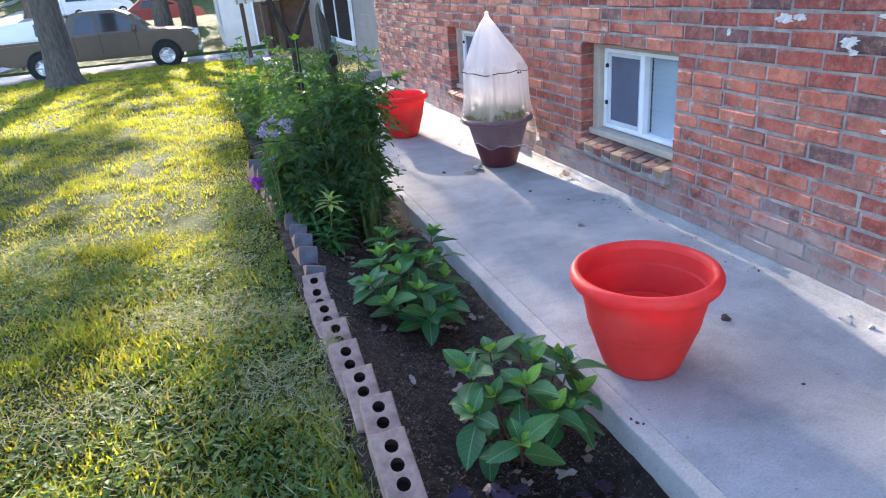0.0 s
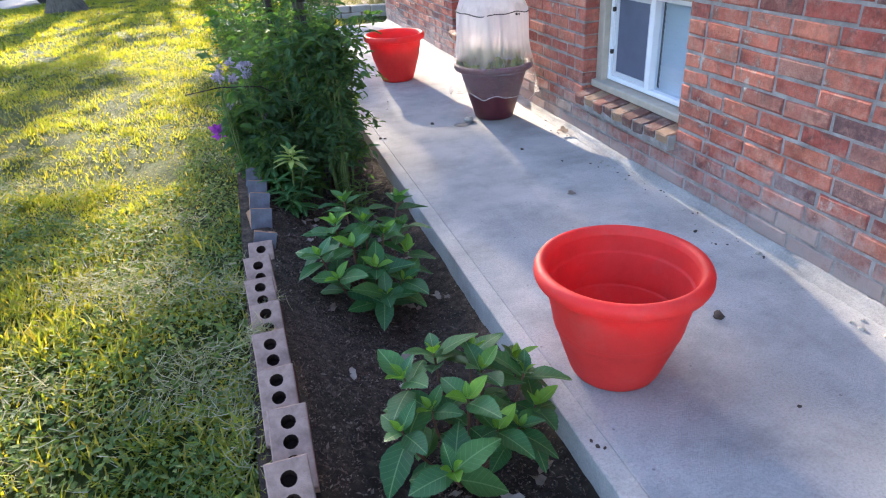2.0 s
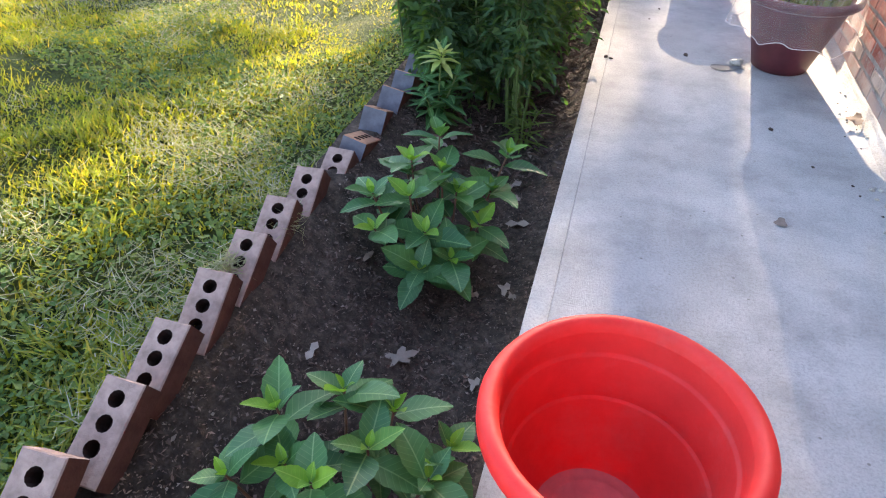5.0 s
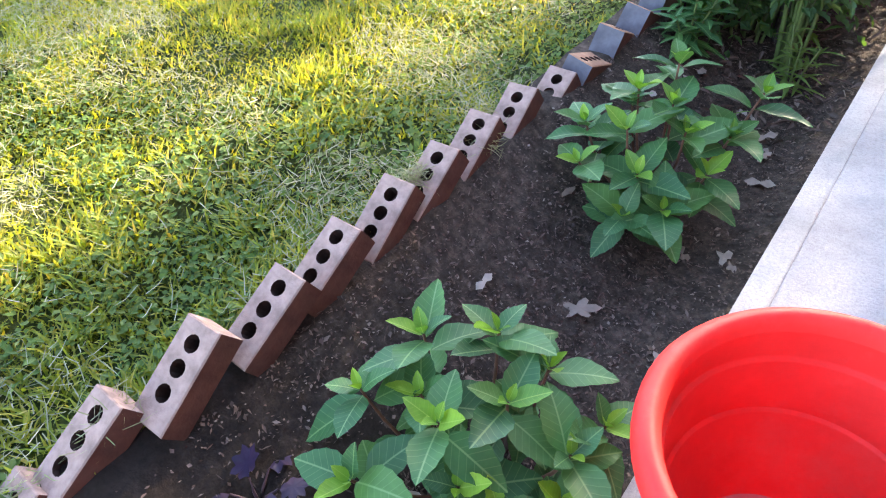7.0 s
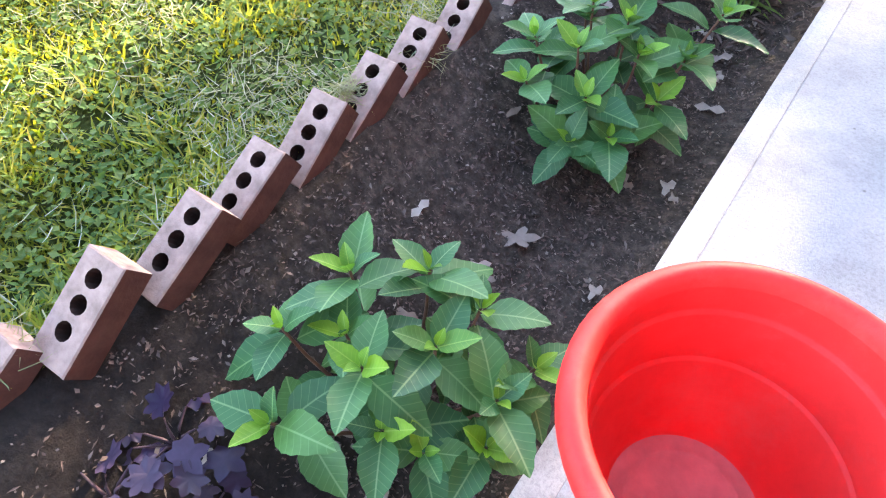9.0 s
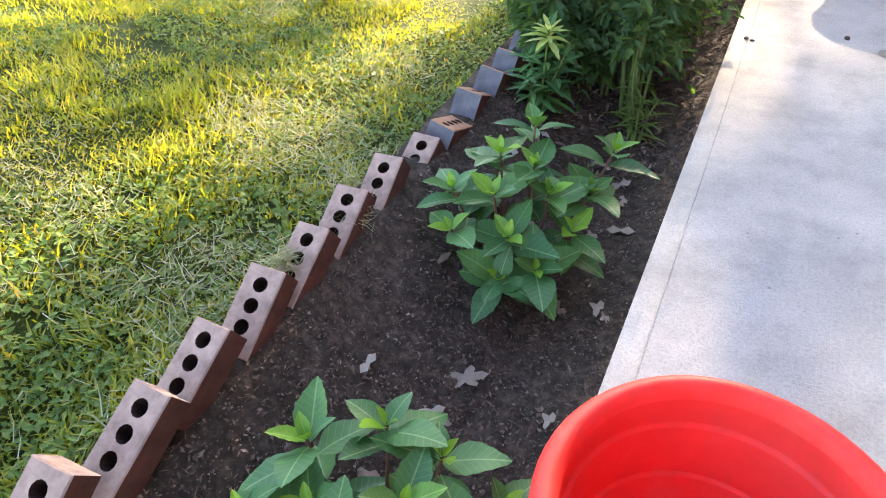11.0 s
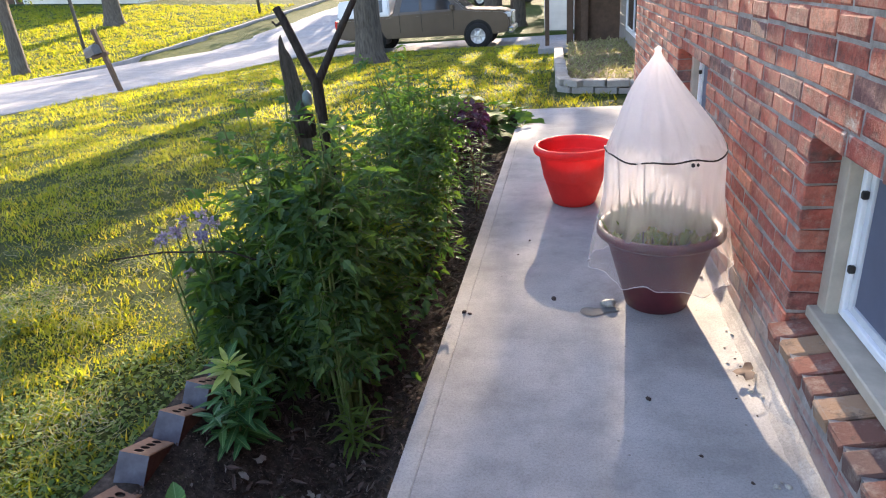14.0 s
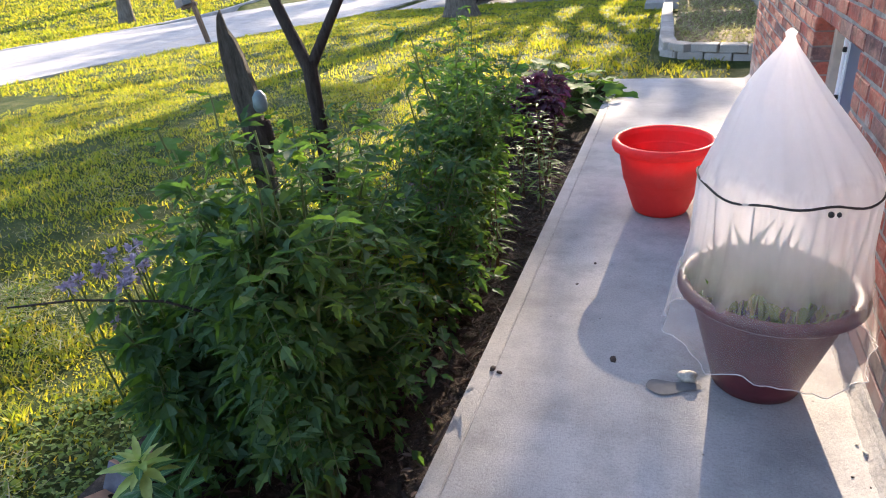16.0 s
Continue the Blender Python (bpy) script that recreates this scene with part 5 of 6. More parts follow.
bush("tomato_plant", (-0.42, 4.12, -0.13), sprawl(rr, 26, 0.33, 0.42, 0.30, 1.04), 18, 0.050, 0.16, 91, M_TOMATO, M_STEM, "sprawling green tomato plant beside a forked branch", "tomato plant")
bush("tomato_plant", (-0.38, 4.05, -0.13), sprawl(rr, 16, 0.22, 0.8, 0.25, 0.80), 14, 0.048, 0.11, 92, M_TOMATO_LIT, M_STEM_BROWN, "low side shoots of a tomato plant, coloured yellow-green as if sunlit", "tomato plant")
bush("tomato_plant", (-0.46, 3.22, -0.12), sprawl(rr, 14, 0.24, 0.18, 0.4, 1.10), 17, 0.056, 0.15, 97, M_TOMATO, M_STEM, "dark green tomato plant in front of a weathered stake", "tomato plant")
bush("tomato_plant", (-0.28, 3.15, -0.12), sprawl(rr, 17, 0.17, 0.12, 0.85, 1.22), 22, 0.046, 0.11, 98, M_TOMATO, M_STEM, "leafy tomato shoots climbing round a weathered stake", "tomato plant")
bush("phlox", (-0.67, 3.16, -0.04), sprawl(rr, 20, 0.13, 0.20, 0.36, 0.70), 20, 0.058, 0.06, 93, M_TOMATO, M_STEM, "dark green phlox clump with lavender flower heads", "phlox", 0.2)
bush("pepper_bush", (-0.36, 4.85, -0.12), sprawl(rr, 26, 0.26, 0.42, 0.65, 1.36), 15, 0.048, 0.13, 94, M_TOMATO, M_STEM, "tall airy green garden bush", "bush")
bush("pepper_bush", (-0.68, 5.95, -0.08), sprawl(rr, 18, 0.22, 0.5, 0.5, 1.02), 17, 0.043, 0.12, 95, M_TOMATO, M_STEM, "airy yellow-green garden bush in the sun", "bush")
bush("purple_basil", (-0.42, 6.7, -0.12), sprawl(rr, 18, 0.26, 0.40, 0.3, 0.62), 14, 0.07, 0.08, 96, M_PURPLE_FAR, M_STEM_RED, "bushy purple-leaved basil plant", "basil", 0.2)
for i, (x, y, c) in enumerate(((-0.35, 7.35, 14), (-0.14, 7.85, 14), (-0.55, 7.9, 12), (-0.30, 8.15, 10))):
    rosette("squash_plant", (x, y, float(soil_z(x, y))), SQUASH, c, 0.20, 0.24, 0.34, 100 + i, "squash plant with large broad green leaves", "squash plant", M_STEM)


def flower_head(name, at, petals, size, mat, seed, label, height):
    rng_ = np.random.RandomState(seed)
    p = empty(name, at)
    v, f = tube([(0.02, 0.03, -height), (0.005, 0.01, -height * 0.4), (0, 0, 0)], [0.004, 0.003, 0.002], 5)
    part("stem", np_mesh("stem", v, f, M_STEM, True), None, p)
    d = unit(rng_.randn(petals, 3) + (0, 0, 0.5))
    v, f = leaves(d * size * 0.45 * rng_.rand(petals)[:, None], d + 0.5 * rng_.randn(petals, 3), d + 0.2, size * (0.4 + 0.3 * rng_.rand(petals)), size * (0.25 + 0.15 * rng_.rand(petals)), CARD_T, CARD_F)
    part("petals", np_mesh("petals", v, f, mat), None, p)["kind"] = "stuff"
    return tagged(p, label, "flower")


flower_head("aster_flower", (-0.872, 3.36, 0.30), 80, 0.062, M_MAGENTA, 120, "bright magenta-purple flower at the lawn's edge", 0.30)
fl = random.Random(6)
for i in range(12):
    x, y = -0.70 + fl.uniform(-0.11, 0.08), 3.08 + fl.uniform(-0.12, 0.12)
    flower_head("phlox_flower", (x, y, (0.63 if i % 4 else 0.46) + fl.uniform(-0.05, 0.05)), 34, fl.uniform(0.026, 0.040), M_LAVENDER, 130 + i, "small lavender phlox flower head", 0.42)

# ---- stakes ----
V, F = [], []
post = empty("wooden_stake", (-0.36, 3.30, -0.16))
rows = [(0.0, 0.022, 0.017), (0.5, 0.022, 0.017), (1.10, 0.024, 0.017), (1.22, 0.028, 0.018), (1.30, 0.027, 0.018), (1.35, 0.022, 0.015), (1.385, 0.014, 0.011), (1.40, 0.005, 0.005)]
for i, (z, hx, hy_) in enumerate(rows):
    o = -0.02 * max(0, z - 1.0) / 0.3
    V += [(-hx + o, -hy_, z), (hx + o, -hy_, z - 0.05 * (z > 1.25)), (hx + o, hy_, z - 0.05 * (z > 1.25)), (-hx + o, hy_, z)]
for i in range(len(rows) - 1):
    for k in range(4):
        j = (k + 1) % 4
        F.append((i * 4 + k, i * 4 + j, i * 4 + 4 + j, i * 4 + 4 + k))
n = len(rows) * 4
F.append((n - 4, n - 3, n - 2, n - 1))
part("board", np_mesh("board", V, F, M_POSTWOOD), None, post)
v, f = lathe([(0.024, 1.065), (0.033, 1.07), (0.035, 1.11), (0.031, 1.145), (0.023, 1.15)], 18, 0.1, 3)
part("cloth_tie", np_mesh("cloth_tie", v * (1.1, 0.75, 1), f, M_DARKWOOD, True), None, post, "dark rag tied round the stake")
v, f = lathe([(0.001, 0), (0.014, 0.004), (0.02, 0.02), (0.018, 0.045), (0.008, 0.06), (0.001, 0.062)], 14, 0.08, 4)
o = part("plastic_wad", np_mesh("plastic_wad", v * 0.85, f, M_WAD, True), None, post, "dull blue-green plastic wad")
o.location = (0.022, -0.022, 1.17)
post.rotation_euler = (0.0, 0.0, 0.4)
tagged(post, "weathered grey wooden stake with a pointed top", "stake")
br = empty("forked_branch", (-0.49, 3.79, -0.16))
v, f = tube([(0, 0, 0), (0.01, 0.0, 0.5), (0.0, 0.01, 0.9), (0.0, 0.0, 1.20)], [0.026, 0.024, 0.023, 0.024], 9)
part("trunk", np_mesh("trunk", v, f, M_DARKWOOD, True), None, br)
v, f = tube([(0, 0, 1.17), (-0.05, 0.0, 1.29), (-0.10, 0.0, 1.42), (-0.125, 0.0, 1.47)], [0.021, 0.018, 0.017, 0.015], 8)
part("limb", np_mesh("limb", v, f, M_DARKWOOD, True), None, br)
v, f = tube([(-0.10, 0, 1.42), (-0.135, 0.0, 1.405), (-0.15, 0.0, 1.42)], [0.008, 0.006, 0.004], 6)
part("twig", np_mesh("twig", v, f, M_DARKWOOD, True), None, br)
v, f = tube([(0, 0, 1.17), (0.07, 0.03, 1.30), (0.17, 0.06, 1.47), (0.24, 0.08, 1.62), (0.30, 0.10, 1.78)], [0.018, 0.015, 0.013, 0.012, 0.009], 8)
part("limb", np_mesh("limb", v, f, M_DARKWOOD, True), None, br)
tagged(br, "dark bare forked branch stuck upright as a plant support", "branch")
v, f = tube([(-0.95, 2.95, 0.60), (-0.80, 3.02, 0.60), (-0.62, 3.12, 0.56), (-0.45, 3.25, 0.42)], [0.0025, 0.003, 0.0035, 0.004], 6)
tagged(part("bare_twig", np_mesh("bare_twig", v, f, M_DARKWOOD, True)), "thin dark bare twig poking out of the tomato plant", "twig")


# ---- small things on the walk ----
def pebble(at, size, seed, mat, label, flat=0.5):
    r = random.Random(seed)
    bm = bmesh.new()
    bmesh.ops.create_icosphere(bm, subdivisions=2, radius=size)
    for q in bm.verts:
        k = 1 + 0.5 * noise.noise(q.co * (1.3 / size) + Vector((seed, 0, 0)))
        q.co = Vector((q.co.x * k * 1.2, q.co.y * k * 0.85, q.co.z * k * flat))
    ob = part("pebble", bm, mat, None, "", True)
    ob.location = (at[0], at[1], size * flat * 0.6)
    ob.rotation_euler = (0, 0, r.uniform(0, 6))
    return tagged(ob, label, "pebble")


pebble((0.702, 1.343), 0.020, 1, M_STONE, "flat dark brown pebble on the concrete", 0.4)
for i, (x, y, s) in enumerate(((0.030, 0.962, 0.007), (0.024, 0.985, 0.005), (0.045, 0.95, 0.005), (0.447, 3.90, 0.013), (0.778, 3.173, 0.010), (0.058, 3.755, 0.011), (0.085, 3.74, 0.009), (1.02, 1.9, 0.009), (0.62, 0.9, 0.006), (0.9, 2.9, 0.006), (0.3, 4.6, 0.008), (0.25, 4.4, 0.006))):
    pebble((x, y), s, 3 + i, M_STONE, "tiny dark speck of soil on the concrete", 0.5)
for i in range(26):
    pebble((lr.uniform(1.06, 1.15), lr.uniform(0.8, 5.0)), lr.uniform(0.004, 0.011), 40 + i, M_SHELL, "crumb of broken mortar at the wall foot", 0.7)
for i in range(34):
    pebble((1.15 - 0.14 * lr.random() ** 1.8, lr.uniform(1.6, 3.6)), lr.uniform(0.002, 0.0055), 80 + i, M_STONE, "tiny dark speck of litter at the wall foot", 0.5)
pebble((0.685, 3.84), 0.026, 30, M_SHELL, "rough pale lump of gravel on the damp stain", 0.75)
# damp stain, a thin film
V = [(0, 0, 0.0)]
for k in range(36):
    t = k / 36 * 2 * math.pi
    V.append(((0.085 + 0.02 * math.cos(t)) * math.cos(t), (0.034 + 0.010 * math.sin(3 * t + 1)) * math.sin(t), 0.0))
ob = part("damp_stain", np_mesh("damp_stain", V, [(0, 1 + k, 1 + (k + 1) % 36) for k in range(36)], M_WET))
ob.matrix_basis = pose(0.625, 3.79, 0.004, 0, 0, 12)
tagged(ob, "dark damp stain on the concrete walk", "stain", kind="structure")
ob = part("rust_stain", np_mesh("rust_stain", [(0.32 * a, 0.55 * b, c) for a, b, c in V], [(0, 1 + k, 1 + (k + 1) % 36) for k in range(36)], M_RUST))
ob.matrix_basis = pose(0.738, 2.478, 0.004, 0, 0, 70)
tagged(ob, "small brown stain on the concrete walk", "stain", kind="structure")


# ---- trees ----
def tree(name, at, trunk, limbs, clumps, leaf, per, seed, label, crown_mat=None):
    """Trunk: (height, base radius, top radius). Limbs and clumps in metres from the base; the crown is many small leaves."""
    rng_ = np.random.RandomState(seed)
    p = empty(name, at)
    h, r0, r1 = trunk
    v, f = tube([(0, 0, -0.4), (0, 0, 0.0), (0.01, 0, 0.25), (0.03, 0.02, 0.8), (0.06, 0.0, h * 0.5), (0.10, 0.05, h)], [r0 * 1.75, r0 * 1.5, r0 * 1.18, r0 * 1.02, (r0 + r1) / 2, r1], 18)
    k = 1 + 0.06 * np.sin(np.arctan2(v[:, 1], v[:, 0]) * 5 + v[:, 2] * 2)
    v = v * np.stack([k, k, np.ones(len(v))], 1)
    part("trunk", np_mesh("trunk", v, f, M_BARK, True), None, p)
    S = Soup()
    for end in limbs:
        e = np.asarray(end, float)
        s = np.array([0.1, 0.05, h * (0.75 + 0.25 * rng_.rand())])
        m_ = s + (e - s) * 0.5 + np.array([0, 0, 0.3])
        S.add(tube([s, m_, e], [r1 * 0.6, r1 * 0.35, 0.03], 8))
    if limbs:
        part("limbs", S.mesh("limbs", M_BARK, True), None, p)["kind"] = "stuff"
    P, D = [], []
    for cx_, cy_, cz_, cr, *dens in clumps:
        n_ = int((dens[0] if dens else per) * cr * cr)
        d = unit(rng_.randn(n_, 3)) * (cr * rng_.rand(n_, 1) ** 0.4) * (1, 1, 0.7)
        P.append(np.array([cx_, cy_, cz_]) + d)
        D.append(rng_.randn(n_, 3) + (0, 0, -0.3))
    P, D = np.concatenate(P), np.concatenate(D)
    n_ = len(P)
    L = leaf * (0.7 + 0.6 * rng_.rand(n_))
    v, f = leaves(P, D, rng_.randn(n_, 3) + (0, 0, 0.8), L, L * 0.7, CARD_T, CARD_F)
    part("crown", np_mesh("crown", v, f, M_TREELEAF), None, p)["kind"] = "stuff"
    return tagged(p, label, "tree")


def scatter_clumps(seed, n, rx, ry_, z0, z1, r0=0.6, r1=1.4):
    g = random.Random(seed)
    out = []
    while len(out) < n:
        a, k = g.uniform(0, 6.283), math.sqrt(g.random())
        t = g.random()
        w = math.sin(math.pi * (0.15 + 0.8 * t))
        out.append((rx * k * w * math.cos(a), ry_ * k * w * math.sin(a), z0 + (z1 - z0) * t, g.uniform(r0, r1)))
    return out


def shade_boughs(seed, columns, z0, z1):
    """Unseen leaf clumps, stacked with gaps, placed to shade lawn and walk; columns: (x, radius)."""
    g = random.Random(seed)
    out = []
    for x, r in columns:
        z = z0 + g.uniform(0, 0.5)
        while z < z1:
            if g.random() > 0.16:
                out.append((x + g.uniform(-0.14, 0.14), g.uniform(-1.0, 1.0), z, r * g.uniform(0.75, 1.2)))
            z += r * g.uniform(1.1, 1.9)
    return out


tz = lambda x, y: float(lawn_z(x, y))
tree("shade_tree", (-4.35, 17.2, tz(-4.35, 17.2)), (5.2, 0.31, 0.24), [(-2, 1, 7), (2, 0.5, 7.5), (0.5, -2, 8), (-0.5, 2.5, 8)], scatter_clumps(1, 60, 4.0, 3.5, 6.0, 11.5), 0.22, 120, 1, "mature lawn tree with a rough grey trunk")
# next two crowns are out of view, their clumps set to dapple the ground
tree("shade_tree", (-2.55, 29.0, tz(-2.5, 29)), (4.6, 0.36, 0.26), [(-2, 0, 6), (1, 0.5, 6.5), (-1, -2, 7), (2.5, 1, 6)], shade_boughs(2, [(0.27, 0.33), (-0.2, 0.42), (-0.65, 0.48), (-1.75, 0.34), (-2.25, 0.45), (-2.9, 0.5), (-3.9, 0.45), (-4.6, 0.5)], 4.4, 11.0) + shade_boughs(21, [(-0.45, 0.34), (-0.85, 0.36), (-1.2, 0.34), (-1.55, 0.34)], 7.0, 8.3) + shade_boughs(23, [(-0.3, 0.4), (-0.7, 0.4), (-1.1, 0.4), (-1.5, 0.4), (-1.85, 0.4)], 6.8, 8.3) + shade_boughs(24, [(-0.5, 0.4), (-0.95, 0.4), (-1.4, 0.4)], 6.9, 8.2) + shade_boughs(22, [(0.30, 0.24), (0.46, 0.24), (0.60, 0.22)], 8.0, 8.8), 0.20, 270, 2, "tall street tree with a brown trunk beyond the drive")
tree("shade_tree", (-1.6, 29.6, tz(-1.6, 29.6)), (4.8, 0.30, 0.22), [(2, 0, 6), (1, 0.5, 7.5), (3, -1, 7)], shade_boughs(3, [(0.45, 0.30), (0.62, 0.26), (2.9, 0.5), (3.6, 0.5)], 4.8, 11.0) + [(c[0], c[1], c[2], 0.42, 400 if c[0] > 1 else 75) for c in shade_boughs(9, [(1.46, 0.36), (1.85, 0.36), (2.12, 0.34)], 5.0, 9.6)] + shade_boughs(13, [(0.26, 0.26), (0.44, 0.24)], 8.6, 11.0) + shade_boughs(14, [(0.34, 0.26)], 8.6, 11.0) + [(c[0], c[1], c[2], 0.34, 170) for c in shade_boughs(16, [(1.40, 0.3), (1.65, 0.3), (1.90, 0.3)], 8.2, 8.9) + shade_boughs(17, [(0.82, 0.26), (1.0, 0.26), (1.18, 0.26)], 8.8, 9.8)] + [(c[0], c[1], c[2], 0.40, 180) for c in shade_boughs(15, [(1.42, 0.36), (1.78, 0.36), (2.12, 0.36)], 8.1, 10.6)], 0.20, 330, 3, "tall street tree with a brown trunk beyond the drive")
tree("street_tree", (-22.0, 32.0, tz(-22, 32)), (4.2, 0.40, 0.3), [(-2, 0, 6), (2, 0, 6)], scatter_clumps(4, 60, 4.5, 4.0, 4.0, 10.5), 0.25, 100, 4, "large street tree across the road")
tree("street_tree", (-10.8, 47.0, tz(-10.8, 47)), (3.4, 0.28, 0.2), [(-1, 0, 5), (1, 0, 5)], scatter_clumps(5, 44, 5.5, 4.0, 3.0, 9.0), 0.26, 100, 5, "leafy street tree at the top of the road")
tree("street_tree", (-5.0, 52.0, tz(-5, 52)), (3.4, 0.28, 0.2), [(-1, 0, 5), (1, 0, 5)], scatter_clumps(6, 46, 7.5, 4.0, 3.0, 9.5), 0.28, 90, 6, "leafy street tree at the top of the road")
tree("street_tree", (-18.0, 21.0, tz(-18, 21)), (3.8, 0.22, 0.15), [(0.8, 0, 4.0), (-1, 0.5, 5)], scatter_clumps(7, 34, 2.6, 2.2, 2.7, 6.5, 0.4, 0.8), 0.16, 160, 7, "young street tree with low hanging leaves")
# far woods close the horizon
rng = np.random.RandomState(70)
n = 26000
a = rng.rand(n) * math.pi * 1.25 - 0.35
d = 74 + 22 * rng.rand(n)
x, y = -d * np.cos(a) * 1.1, d * np.sin(a)
base = np.array([float(q) for q in rise(x, y)])
hmax = 5 + 3 * lumps(a * 9, a * 3) + 2 * lumps(a * 31, a)
P = np.stack([x, y, base + hmax * rng.rand(n) ** 0.8], 1)
L = 0.9 + 0.9 * rng.rand(n)
v, f = leaves(P, rng.randn(n, 3), rng.randn(n, 3), L, L * 0.8, CARD_T, CARD_F)
tagged(part("far_woods", np_mesh("far_woods", v, f, M_TREELEAF)), "belt of green trees beyond the far houses", "woods", kind="stuff")


# ---- vehicles ----
def extrude_profile(points, half, bevel=0.05, tuck=0.0, waist=1.1):
    """A side outline in x and z, given depth, and leaned inwards above the waist."""
    bm = bmesh.new()
    a = [bm.verts.new((x, -half, z)) for x, z in points]
    b = [bm.verts.new((x, half, z)) for x, z in points]
    bm.faces.new(a[::-1])
    bm.faces.new(b)
    for i in range(len(points)):
        j = (i + 1) % len(points)
        bm.faces.new((a[i], a[j], b[j], b[i]))
    bmesh.ops.recalc_face_normals(bm, faces=bm.faces)
    bmesh.ops.bevel(bm, geom=bm.edges[:], offset=bevel, segments=2, affect="EDGES")
    for v_ in bm.verts:
        if v_.co.z > waist:
            v_.co.y *= 1 - tuck * (v_.co.z - waist)
    return bm


def panel(points, y, t=0.02):
    """A flat pane of some outline, standing in x and z."""
    bm = bmesh.new()
    a = [bm.verts.new((x, y, z)) for x, z in points]
    b = [bm.verts.new((x, y + t, z)) for x, z in points]
    bm.faces.new(a[::-1])
    bm.faces.new(b)
    for i in range(len(points)):
        j = (i + 1) % len(points)
        bm.faces.new((a[i], a[j], b[j], b[i]))
    bmesh.ops.recalc_face_normals(bm, faces=bm.faces)
    return bm


def side_glass(points, s, half, tuck, waist):
    """A pane that follows the lean of the body's side."""
    bm = bmesh.new()
    y = lambda z, o: s * (half + o) * (1 - tuck * max(0.0, z - waist))
    a = [bm.verts.new((x, y(z, 0.008), z)) for x, z in points]
    b = [bm.verts.new((x, y(z, -0.02), z)) for x, z in points]
    bm.faces.new(a[::-1])
    bm.faces.new(b)
    for i in range(len(points)):
        j = (i + 1) % len(points)
        bm.faces.new((a[i], a[j], b[j], b[i]))
    bmesh.ops.recalc_face_normals(bm, faces=bm.faces)
    return bm


def wheel(parent, x, y, r, width, side):
    v, f = lathe([(r * 0.62, -width / 2), (r * 0.95, -width / 2), (r, -width * 0.35), (r, width * 0.35), (r * 0.95, width / 2), (r * 0.62, width / 2)], 28)
    rot = Matrix.Rotation(radians(90), 4, "X")
    t = part("wheel", np_mesh("tyre", v, f, M_TYRE, True), None, parent, "black tyre on an alloy rim")
    t.matrix_basis = Matrix.Translation((x, y, r)) @ rot
    v, f = lathe([(0.001, width * 0.30), (r * 0.16, width * 0.32), (r * 0.2, width * 0.22), (r * 0.55, width * 0.20), (r * 0.6, width * 0.42), (r * 0.635, width * 0.40), (r * 0.635, -width * 0.3), (0.001, -width * 0.3)], 28)
    rim = part("rim", np_mesh("rim", v, f, M_RIM, True), None, t, "silver alloy rim")
    rim.scale = (1, 1, side)
    for k in range(6):
        b = box((r * 0.1, -r * 0.075, width * 0.2), (r * 0.6, r * 0.075, width * 0.36), 0.01)
        bmesh.ops.rotate(b, cent=(0, 0, 0), matrix=Matrix.Rotation(k * math.pi / 3, 3, "Z"), verts=b.verts)
        s = part("spoke", b, M_RIM, t)
        s.scale = (1, 1, side)


